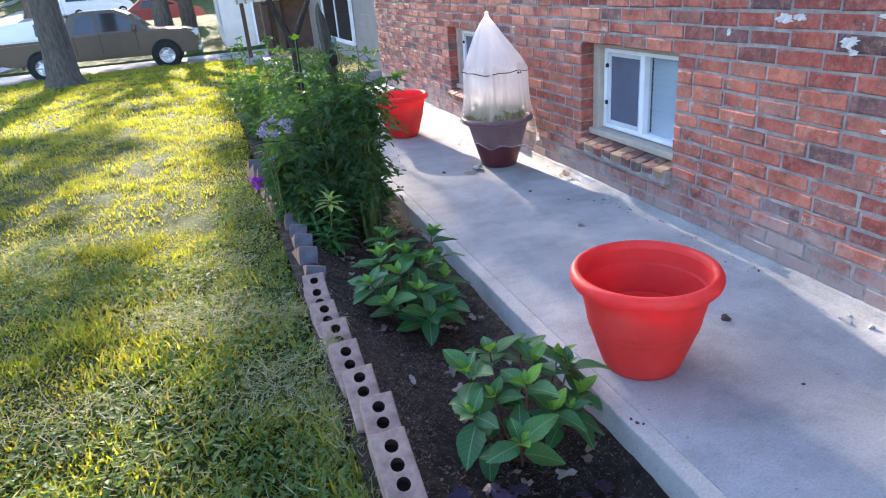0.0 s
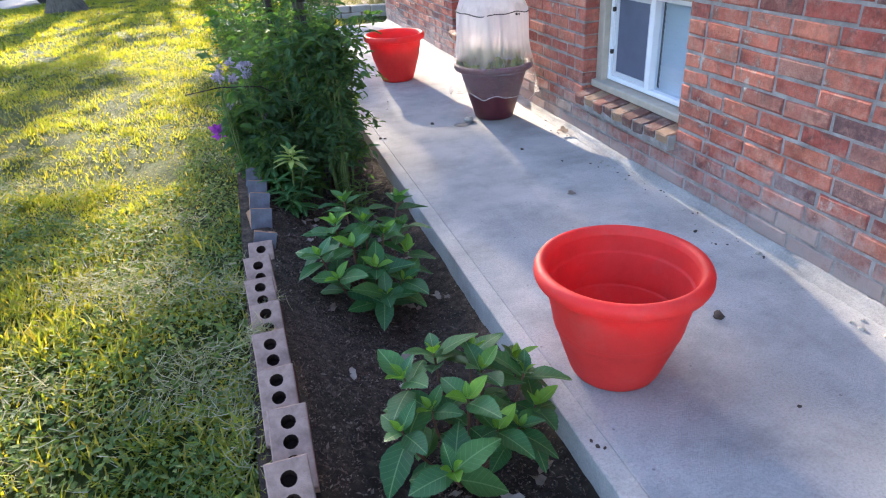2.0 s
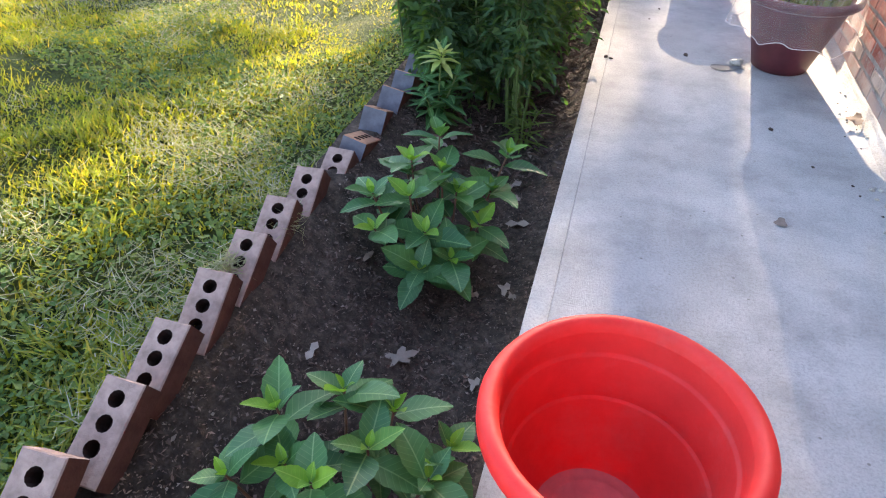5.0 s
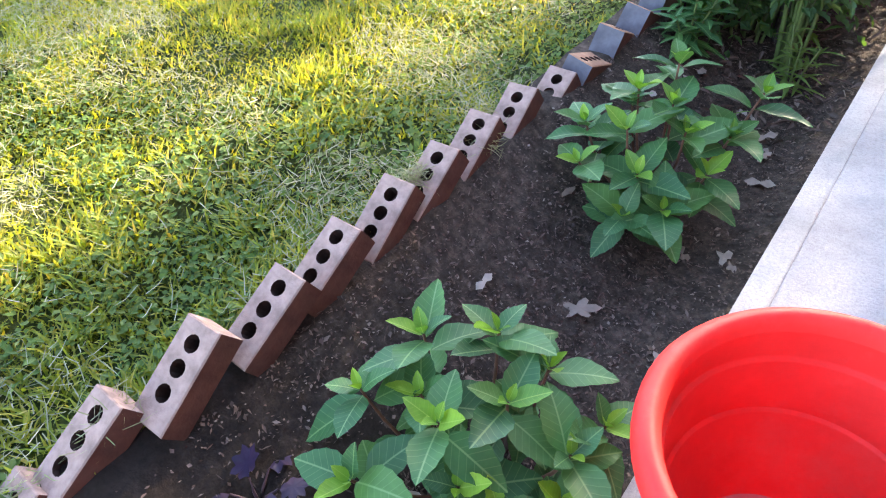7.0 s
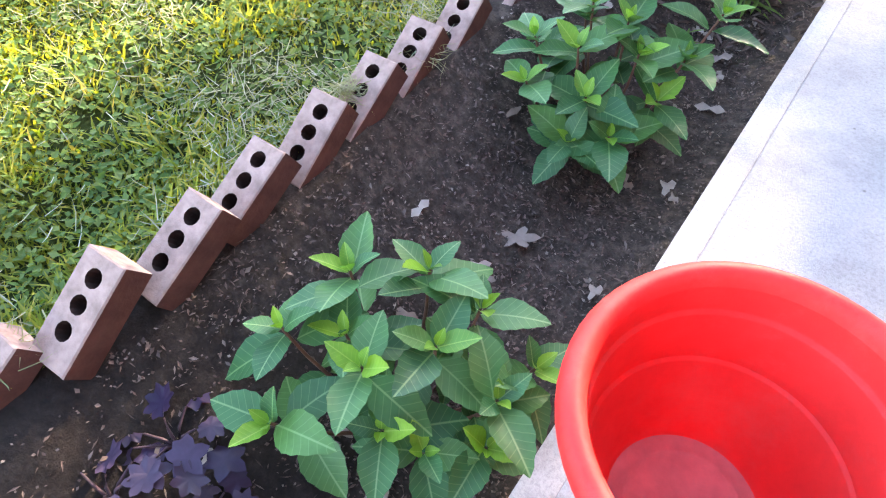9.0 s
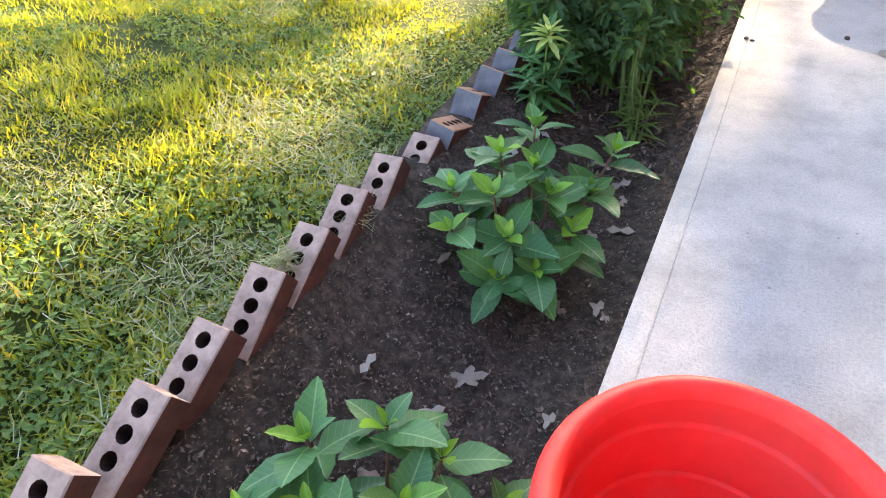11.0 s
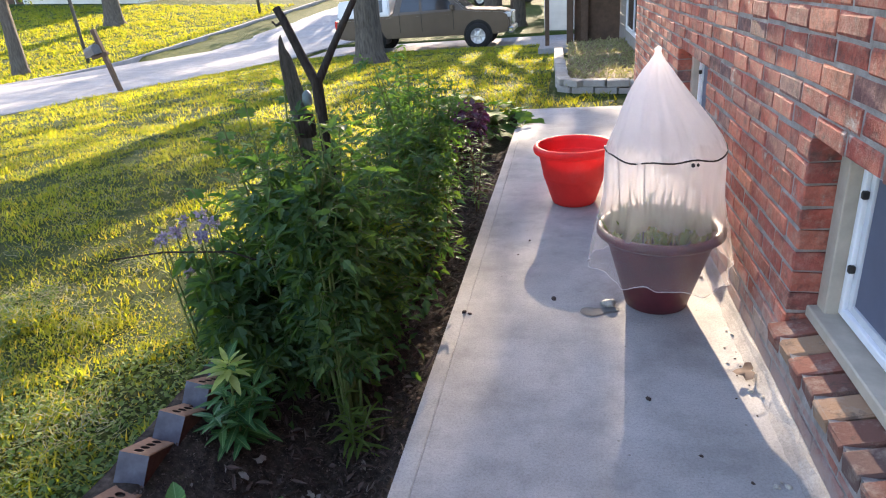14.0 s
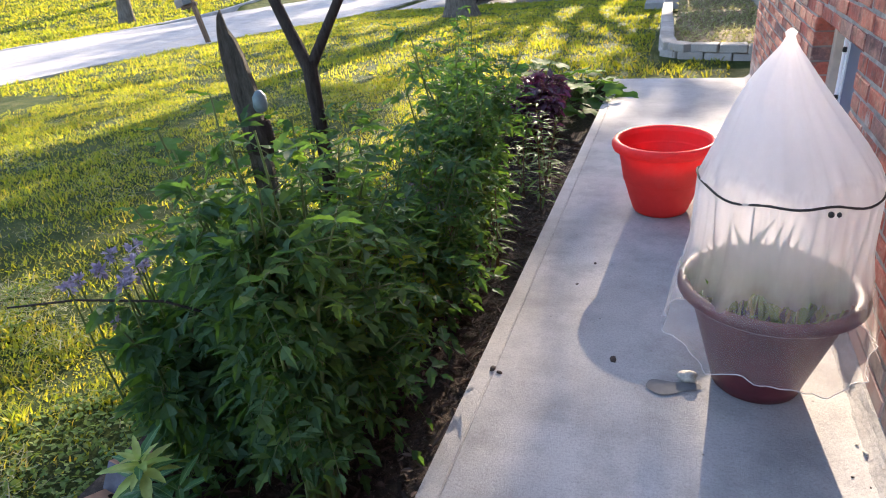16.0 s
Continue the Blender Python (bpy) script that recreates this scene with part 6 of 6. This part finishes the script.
def pickup(at, rz):
    p = empty("pickup_truck", at, rz)
    p.scale = (0.95, 0.95, 0.95)
    body = [(-2.95, 0.55), (-2.98, 0.95), (-2.92, 1.14), (-1.05, 1.16), (-0.98, 1.20), (-0.80, 1.80), (-0.55, 1.90), (0.55, 1.90), (0.95, 1.72), (1.45, 1.26), (1.60, 1.22), (2.65, 1.14), (2.86, 1.02), (2.92, 0.70), (2.88, 0.48), (2.5, 0.42), (-2.6, 0.46)]
    part("body", extrude_profile(body, 0.98, 0.06, 0.22, 1.2), M_PAINT_TRUCK, p, "dark bronze crew-cab body")
    for s in (-1, 1):
        y = s * 0.985 if s > 0 else -1.005
        part("window", side_glass([(-0.72, 1.26), (-0.58, 1.76), (-0.06, 1.80), (-0.06, 1.26)], s, 0.98, 0.22, 1.2), M_CARGLASS, p, "tinted rear side window")
        part("window", side_glass([(0.03, 1.26), (0.03, 1.80), (0.55, 1.79), (0.80, 1.66), (1.10, 1.30), (1.06, 1.26)], s, 0.98, 0.22, 1.2), M_CARGLASS, p, "tinted front side window")
        for x in (-0.74, 0.0, 1.06):
            part("door_gap", box((x - 0.008, s * 0.984 - 0.004, 0.62), (x + 0.008, s * 0.984 + 0.004, 1.22)), M_TYRE, p)
        for x in (-0.12, 0.90):
            part("door_handle", box((x - 0.10, s * 0.985 - 0.02, 1.08), (x + 0.02, s * 0.985 + 0.02, 1.115), 0.008), M_PAINT_TRUCK, p)
        part("mirror", box((0.98, s * 1.06 - 0.09, 1.22), (1.12, s * 1.06 + 0.09, 1.42), 0.03), M_PAINT_TRUCK, p)
        part("tail_lamp", box((-2.99, s * 0.90 - 0.08, 0.85), (-2.90, s * 0.90 + 0.09, 1.12), 0.02), M_LAMP_RED, p, "red tail lamp")
        part("headlight", box((2.70, s * 0.82 - 0.12, 0.90), (2.93, s * 0.82 + 0.13, 1.06), 0.03), M_LAMP_CLEAR, p, "clear headlight")
        for x in (-1.75, 1.85):
            v, f = lathe([(0.001, -0.03), (0.47, -0.03), (0.47, 0.03), (0.001, 0.03)], 28)
            w = part("wheel_arch", np_mesh("wheel_arch", v, f, M_TYRE), None, p, "black wheel arch")
            w.matrix_basis = Matrix.Translation((x, s * 0.955, 0.42)) @ Matrix.Rotation(radians(90 * s), 4, "X")
            wheel(p, x, s * 0.95, 0.39, 0.26, -s)
    part("grille", box((2.86, -0.62, 0.66), (2.945, 0.62, 1.02), 0.02), M_CHROME, p, "chrome grille")
    part("front_bumper", box((2.80, -0.96, 0.42), (3.0, 0.96, 0.62), 0.05), M_CHROME, p, "chrome front bumper")
    part("rear_bumper", box((-3.10, -0.94, 0.50), (-2.93, 0.94, 0.68), 0.04), M_CHROME, p, "chrome rear bumper")
    cap = extrude_profile([(-2.90, 1.165), (-2.84, 1.70), (-1.10, 1.80), (-1.06, 1.165)], 0.94, 0.05, 0.15, 1.2)
    cap_o = part("bed_cap", cap, M_PAINT_WHITE, p, "white camper shell over the truck bed")
    for s in (-1, 1):
        part("cap_window", side_glass([(-1.75, 1.30), (-1.75, 1.66), (-1.30, 1.68), (-1.30, 1.30)], s, 0.94, 0.15, 1.2), M_CARGLASS, cap_o)
    ws = bmesh.new()
    q = [ws.verts.new(c_) for c_ in ((0.99, -0.76, 1.71), (0.99, 0.76, 1.71), (1.44, 0.84, 1.295), (1.44, -0.84, 1.295), (0.96, -0.76, 1.68), (0.96, 0.76, 1.68), (1.41, 0.84, 1.265), (1.41, -0.84, 1.265))]
    for idx in ((0, 3, 2, 1), (4, 5, 6, 7), (0, 1, 5, 4), (1, 2, 6, 5), (2, 3, 7, 6), (3, 0, 4, 7)):
        ws.faces.new([q[i_] for i_ in idx])
    part("windshield", ws, M_CARGLASS, p, "tinted windshield")
    return tagged(p, "dark bronze pickup with a white bed cap in the drive", "pickup truck")


pickup((-4.0, 22.9, -0.58), 0)


def small_car(name, at, rz, paint, tall, label, category):
    p = empty(name, at, rz)
    hgt = 1.72 if tall else 1.45
    pr = [(-2.2, 0.4), (-2.25, 0.95), (-2.1, hgt - 0.12), (-1.7, hgt), (0.3, hgt), (1.0, 1.05), (2.0, 0.92), (2.2, 0.6), (2.15, 0.38)] if tall else \
         [(-2.2, 0.4), (-2.22, 0.85), (-1.6, 0.98), (-0.9, hgt), (0.4, hgt), (1.1, 0.98), (2.0, 0.86), (2.2, 0.6), (2.15, 0.38)]
    part("body", extrude_profile(pr, 0.9, 0.06, 0.25, 1.0), paint, p)
    for s in (-1, 1):
        q = [(-1.95, 1.08), (-1.85, hgt - 0.16), (-0.75, hgt - 0.12), (-0.75, 1.08)] if tall else [(-1.1, 1.02), (-0.8, hgt - 0.1), (-0.2, hgt - 0.1), (-0.2, 1.02)]
        part("window", side_glass(q, s, 0.9, 0.25, 1.0), M_CARGLASS, p)
        part("window", side_glass([(-0.65 if tall else -0.12, 1.08), (-0.65 if tall else -0.12, hgt - 0.12), (0.2, hgt - 0.12), (0.75, 1.08)], s, 0.9, 0.25, 1.0), M_CARGLASS, p)
        for x in (-1.35, 1.35):
            wheel(p, x, s * 0.80, 0.33, 0.22, -s)
    return tagged(p, label, category)


small_car("parked_suv", (-7.0, 44.5, tz(-7.0, 44.5) - 0.02), 38, M_PAINT_WHITE, True, "silver-white sport utility car parked up the street", "car")
small_car("parked_car", (-3.1, 40.0, tz(-3.1, 40.0)), 8, M_PAINT_RED, False, "dull red car parked beyond the pickup", "car")
small_car("parked_car", (-26.5, 52.0, tz(-26.5, 52)), 10, M_PAINT_WHITE, False, "white car parked at a far house", "car")


# ---- mailboxes, poles ----
def mailbox(at, rz, lean, label):
    p = empty("mailbox", at, rz)
    part("post", box((-0.045, -0.045, -0.3), (0.045, 0.045, 1.36), 0.008), M_BROWNWOOD, p, "dark brown wooden post")
    part("arm", box((-0.30, -0.04, 0.80), (0.10, 0.04, 0.87), 0.006), M_BROWNWOOD, p)
    v = [(-0.09, 0.0), (0.09, 0.0), (0.09, 0.12), (0.065, 0.18), (0.0, 0.205), (-0.065, 0.18), (-0.09, 0.12)]
    bm = panel([(x, z + 0.875) for x, z in v], -0.24, 0.48)
    o = part("box", bm, M_GALV, p, "grey metal letter box")
    o.matrix_basis = pose(-0.24, 0, 0, 0, 0, 60)
    part("flag", box((-0.10, -0.09, 0.95), (-0.02, -0.08, 1.10), 0.003), M_BROWNWOOD, p)
    p.rotation_euler = (0, -lean, radians(rz))
    return tagged(p, label, "mailbox")


mailbox((-9.0, 13.9, tz(-9.0, 13.9) - 0.02), 0, 0.22, "grey mailbox on a leaning dark wooden post")
mailbox((-7.3, 26.6, tz(-7.3, 26.6)), 30, 0.04, "grey mailbox on a dark wooden post beside the drive")


def pole(at, h, r, lean, label, mat):
    p = empty("street_pole", at)
    v, f = lathe([(0.001, -0.3), (r, -0.3), (r, h), (0.001, h)], 12)
    part("shaft", np_mesh("shaft", v, f, mat, True), None, p)
    part("cap", box((-r * 1.3, -r * 1.3, h), (r * 1.3, r * 1.3, h + 0.04), 0.01), mat, p)
    p.rotation_euler = (0, lean, 0)
    return tagged(p, label, "pole")


pole((-16.9, 23.0, tz(-16.9, 23.0)), 3.2, 0.06, -0.04, "slim grey sign pole across the street", M_POSTWOOD)
pole((-16.0, 36.0, tz(-16.0, 36)), 4.5, 0.08, 0.0, "slim grey pole on the verge up the street", M_POSTWOOD)


# ---- houses ----
def house(name, lo, hi, wall_mat, openings, label, roof_h=1.6, garage=None):
    """Walls, roof and openings; openings: (face, along, sill, width, height, kind)."""
    p = empty(name, lo)
    X, Y, Z = (b - a for a, b in zip(lo, hi))
    t = 0.2
    for a_, b_ in (((0, 0, -1.0), (X, t, Z)), ((0, Y - t, -1.0), (X, Y, Z)), ((0, t + 0.002, -1.0), (t, Y - t - 0.002, Z)), ((X - t, t + 0.002, -1.0), (X, Y - t - 0.002, Z))):
        part("wall", box(a_, b_), wall_mat, p)
    bm = bmesh.new()
    o = 0.5
    q = [bm.verts.new(c_) for c_ in ((-o, -o, Z + 0.003), (X + o, -o, Z + 0.003), (X + o, Y + o, Z + 0.003), (-o, Y + o, Z + 0.003), (-o, Y / 2, Z + roof_h), (X + o, Y / 2, Z + roof_h))]
    for idx in ((0, 1, 5, 4), (2, 3, 4, 5), (1, 2, 5), (3, 0, 4), (3, 2, 1, 0)):
        bm.faces.new([q[i_] for i_ in idx])
    part("roof", bm, M_ROOF, p, "dark shingle roof")
    nb = int(Z / 0.2)
    for i_ in range(1, nb):
        part("siding_lap", boxes([((-0.012, -0.012, i_ * 0.2), (X + 0.012, -0.001, i_ * 0.2 + 0.015)), ((-0.012, 0.0, i_ * 0.2), (-0.001, Y, i_ * 0.2 + 0.015))]), wall_mat, p)
    for face, u, z, w, h, kind in openings:
        mat = {"window": M_CARGLASS, "door": M_BROWNWOOD, "garage": M_WHITE}[kind]
        if face == "y":
            a, b = (u, -0.05, z), (u + w, -0.014, z + h)
            fr = [((u - 0.07, -0.07, z - 0.07), (u + w + 0.07, -0.013, z - 0.001)), ((u - 0.07, -0.07, z + h + 0.001), (u + w + 0.07, -0.013, z + h + 0.07)), ((u - 0.07, -0.07, z), (u - 0.001, -0.013, z + h)), ((u + w + 0.001, -0.07, z), (u + w + 0.07, -0.013, z + h)), ((u + w / 2 - 0.025, -0.065, z), (u + w / 2 + 0.025, -0.051, z + h))]
        else:
            a, b = (-0.05, u, z), (-0.014, u + w, z + h)
            fr = [((-0.07, u - 0.07, z - 0.07), (-0.013, u + w + 0.07, z - 0.001)), ((-0.07, u - 0.07, z + h + 0.001), (-0.013, u + w + 0.07, z + h + 0.07)), ((-0.07, u - 0.07, z), (-0.013, u - 0.001, z + h)), ((-0.07, u + w + 0.001, z), (-0.013, u + w + 0.07, z + h)), ((-0.065, u + w / 2 - 0.025, z), (-0.051, u + w / 2 + 0.025, z + h))]
        o_ = part(kind if kind != "garage" else "garage_door", box(a, b, 0.004), mat, p)
        part("frame", boxes(fr), M_WHITE, o_, "white trim")
    return tagged(p, label, "house")


house("grey_house_wing", (1.72, 8.56, 0.0), (7.0, 18.2, 3.0), M_SIDING, [("x", 3.9, 0.30, 3.0, 0.85, "window")], "grey-sided house wing behind the stone planter")
house("neighbour_house", (-0.35, 26.0, -0.45), (9.0, 35.0, 2.6), M_SIDING_WHITE, [("y", 1.2, 0.05, 0.95, 2.05, "door"), ("x", 2.0, 0.8, 1.4, 1.1, "window"), ("y", 3.0, 0.9, 1.5, 1.1, "window")], "cream-sided neighbour house beyond the drive")
house("far_house", (-42.5, 41.0, 1.6), (-26.5, 50.0, 5.1), M_SIDING_WHITE, [("y", 4.4, 0.05, 0.95, 2.0, "door"), ("y", 6.4, 0.1, 1.2, 1.9, "door"), ("y", 1.2, 0.9, 1.6, 1.1, "window"), ("y", 10.5, 0.9, 1.6, 1.1, "window")], "far cream house across the street")
house("far_house", (-26.0, 62.0, 3.3), (-16.5, 71.0, 6.2), M_SIDING_WHITE, [("y", 2.0, 0.05, 2.6, 2.1, "garage"), ("y", 6.0, 0.9, 1.6, 1.1, "window")], "far pale house up the street")
house("far_house", (-7.0, 60.0, 1.5), (4.0, 69.0, 4.6), M_SIDING, [("y", 2.0, 0.05, 2.6, 2.1, "garage"), ("y", 6.0, 0.9, 1.6, 1.1, "window")], "far grey house up the street")

# porch with awning
porch = empty("porch", (0.0, 17.6, 0.0))
aw = bmesh.new()
q = [aw.verts.new(c_) for c_ in ((-0.15, 0.0, 1.12), (1.7, 0.0, 1.12), (1.7, 1.2, 1.75), (-0.15, 1.2, 1.75), (-0.15, 0.0, 1.48), (1.7, 0.0, 1.48), (1.7, 1.2, 2.1), (-0.15, 1.2, 2.1))]
for idx in ((0, 1, 5, 4), (1, 2, 6, 5), (2, 3, 7, 6), (3, 0, 4, 7), (4, 5, 6, 7), (3, 2, 1, 0)):
    aw.faces.new([q[i] for i in idx])
awo = part("awning", aw, M_AWNING, porch, "cream scalloped metal awning")
for i in range(9):
    part("awning_rib", box((-0.13 + i * 0.205, -0.02, 1.10), (-0.08 + i * 0.205, -0.002, 1.49)), M_SIDING, awo)
part("post", box((0.46, 0.1, -0.6), (0.62, 0.26, 1.12), 0.01), M_BROWNWOOD, porch, "dark brown porch post")
part("post", box((0.80, 0.1, -0.6), (0.96, 0.26, 1.12), 0.01), M_BROWNWOOD, porch, "dark brown porch post")
part("panel", box((0.64, 0.30, -0.3), (1.70, 0.34, 1.12)), M_BROWNWOOD, porch, "brown boarded porch wall")
part("post", box((-0.05, 0.1, -0.6), (0.05, 0.2, 1.12), 0.01), M_BROWNWOOD, porch, "dark brown porch post")
part("step", box((-0.2, -0.5, -0.7), (1.7, 1.3, -0.22), 0.01), M_ROAD, porch, "concrete porch step")
tagged(porch, "house porch with a cream awning on brown posts", "porch")

# ---- stone planter beyond the walk ----
planter = empty("stone_planter", (0.0, 0.0, 0.0))
line = [(1.70, 10.15), (0.98, 10.18), (0.64, 10.28), (0.46, 10.50), (0.41, 11.0), (0.38, 12.4), (0.33, 14.0), (0.30, 15.6), (0.28, 16.6)]
pts = np.array(line)
seg = np.linalg.norm(np.diff(pts, axis=0), axis=1)
cum = np.concatenate([[0], np.cumsum(seg)])
block = box((-0.145, -0.09, -0.046), (0.145, 0.09, 0.046), 0.010, 1)
bme = bpy.data.meshes.new("planter_block")
block.to_mesh(bme)
block.free()
bme.materials.append(M_KERB)
pr = random.Random(12)
for row in range(2):
    s = 0.15 * (row % 2) + 0.1
    while s < cum[-1]:
        x, y = np.interp(s, cum, pts[:, 0]), np.interp(s, cum, pts[:, 1])
        x2, y2 = np.interp(s + 0.05, cum, pts[:, 0]), np.interp(s + 0.05, cum, pts[:, 1])
        o = new("block", bme)
        o.parent = planter
        o.matrix_basis = pose(float(x), float(y), float(lawn_z(x, y)) + 0.035 + row * 0.094, pr.uniform(-1, 1), pr.uniform(-1, 1), math.degrees(math.atan2(y2 - y, x2 - x)) + pr.uniform(-2, 2))
        s += 0.298
psoil = boxes([((0.5, 10.3, -0.5), (1.7, 16.5, -0.05))])
part("planter_soil", psoil, M_DRYSOIL, planter, "dry brown planter soil")
rng = np.random.RandomState(88)
n = 2600
x, y = 0.5 + 1.2 * rng.rand(n), 10.3 + 6.2 * rng.rand(n)
v, f = leaves(np.stack([x, y, np.full(n, -0.053)], 1), rng.randn(n, 3) * (1, 1, 0.4) + (0, 0, 0.5), rng.randn(n, 3), 0.04 + 0.08 * rng.rand(n), 0.008 + 0.02 * rng.rand(n), CARD_T, CARD_F)
part("dry_weed", np_mesh("dry_weed", v, f, M_CLIPPING), None, planter, "dry weeds on the planter")["kind"] = "stuff"
tagged(planter, "curved low planter of pale concrete blocks", "planter")


# ---- bricks of the house wall ----
def wall_bricks():
    """Courses of stretchers, cut at the windows, in (y0, y1, z) order."""
    r = random.Random(17)
    out = []
    for k in range(-4, 38):
        z = SILL_Z + k * COURSE
        y = -5.0 + (0.107 if k % 2 else 0.0) + r.uniform(-0.012, 0.012)
        spans = [(-5.0, 8.49)]
        if -1 <= k < 8:
            spans = [(-5.0, WINDOWS[0][0]), (WINDOWS[0][1], WINDOWS[1][0]), (WINDOWS[1][1], 8.49)]
        for s0, s1 in spans:
            y = s0 + (0.107 if (k % 2 and s0 > -4) else r.uniform(0.05, 0.2) if s0 < -4 else 0.205)
            a = s0
            while a < s1 - 0.02:
                b = min(y, s1)
                if s1 - b < 0.05:
                    b = s1
                out.append((a + 0.0046 * (a > s0), b - 0.0046 * (b < s1), z))
                a, y = b, b + 0.213 + r.uniform(-0.010, 0.010)
    return out


def brick_verts(y0, y1, z, r):
    """Twelve corners: a worn front, its rounded shoulder, and the back."""
    f = WALL_X + r.uniform(-0.003, 0.0018)
    z0, z1 = z + 0.0048 + r.uniform(-0.0015, 0.0015), z + COURSE - 0.0048 + r.uniform(-0.0015, 0.0015)
    c = r.uniform(0.004, 0.008)
    j = lambda: r.uniform(-0.0036, 0.0036)
    V = [(f, y0 + c + j(), z0 + c + j()), (f, y1 - c + j(), z0 + c + j()), (f, y1 - c + j(), z1 - c + j()), (f, y0 + c + j(), z1 - c + j())]
    V += [(f + c * 0.8, y0, z0 + j()), (f + c * 0.8, y1, z0 + j()), (f + c * 0.8, y1, z1 + j()), (f + c * 0.8, y0, z1 + j())]
    V += [(WALL_X + 0.095, y0, z0), (WALL_X + 0.095, y1, z0), (WALL_X + 0.095, y1, z1), (WALL_X + 0.095, y0, z1)]
    return V


BRICK_F = [(3, 2, 1, 0)] + [(a, (a + 1) % 4, 4 + (a + 1) % 4, 4 + a) for a in range(4)] + [(4 + a, 4 + (a + 1) % 4, 8 + (a + 1) % 4, 8 + a) for a in range(4)]
br_r = random.Random(23)
rest_v, rest_f, singles = [], [], 0
for y0, y1, z in wall_bricks():
    V = brick_verts(y0, y1, z, br_r)
    if 1.35 < (y0 + y1) / 2 < 4.75 and -0.02 < z < 1.32 and singles < 300:
        part("brick", np_mesh("brick", V, BRICK_F, M_BRICK), None, wall)
        singles += 1
    else:
        o = len(rest_v)
        rest_v += V
        rest_f += [tuple(i + o for i in q) for q in BRICK_F]
rest = part("brick_field", np_mesh("brick_field", rest_v, rest_f, M_BRICK_FAR), None, wall)
rest["kind"] = "stuff"


# ---- old paint on the wall ----
def paint_patch(y, z, w, h, seed):
    """A flaked patch of paint, a thin film with a ragged edge."""
    r = random.Random(seed)
    ring = []
    for k in range(22):
        t = k / 22 * 2 * math.pi
        q = r.uniform(0.45, 1.0)
        ring.append((w / 2 * q * math.cos(t), h / 2 * q * math.sin(t)))
    bm = bmesh.new()
    low = [bm.verts.new((0.0, a, b)) for a, b in ring]
    top = [bm.verts.new((-0.0025, a * 0.94, b * 0.94)) for a, b in ring]
    mid = bm.verts.new((-0.0025, 0, 0))
    for k in range(22):
        j = (k + 1) % 22
        bm.faces.new((low[k], top[k], top[j], low[j]))
        bm.faces.new((top[k], mid, top[j]))
    ob = part("paint_patch", bm, M_PAINT)
    ob.location = (WALL_X - 0.001, y, z)
    return tagged(ob, "flaked patch of old white paint on the brick wall", "paint patch")


for i, (y, z, w, h) in enumerate(((1.70, 1.055, 0.12, 0.05), (1.63, 1.06, 0.08, 0.035), (1.40, 0.98, 0.09, 0.06), (1.38, 0.945, 0.05, 0.03), (1.19, 0.69, 0.10, 0.022), (1.155, 0.675, 0.03, 0.05), (2.0, 0.99, 0.035, 0.04), (1.27, 1.07, 0.10, 0.025), (1.25, 0.985, 0.035, 0.03))):
    paint_patch(y, z, w, h, 300 + i)
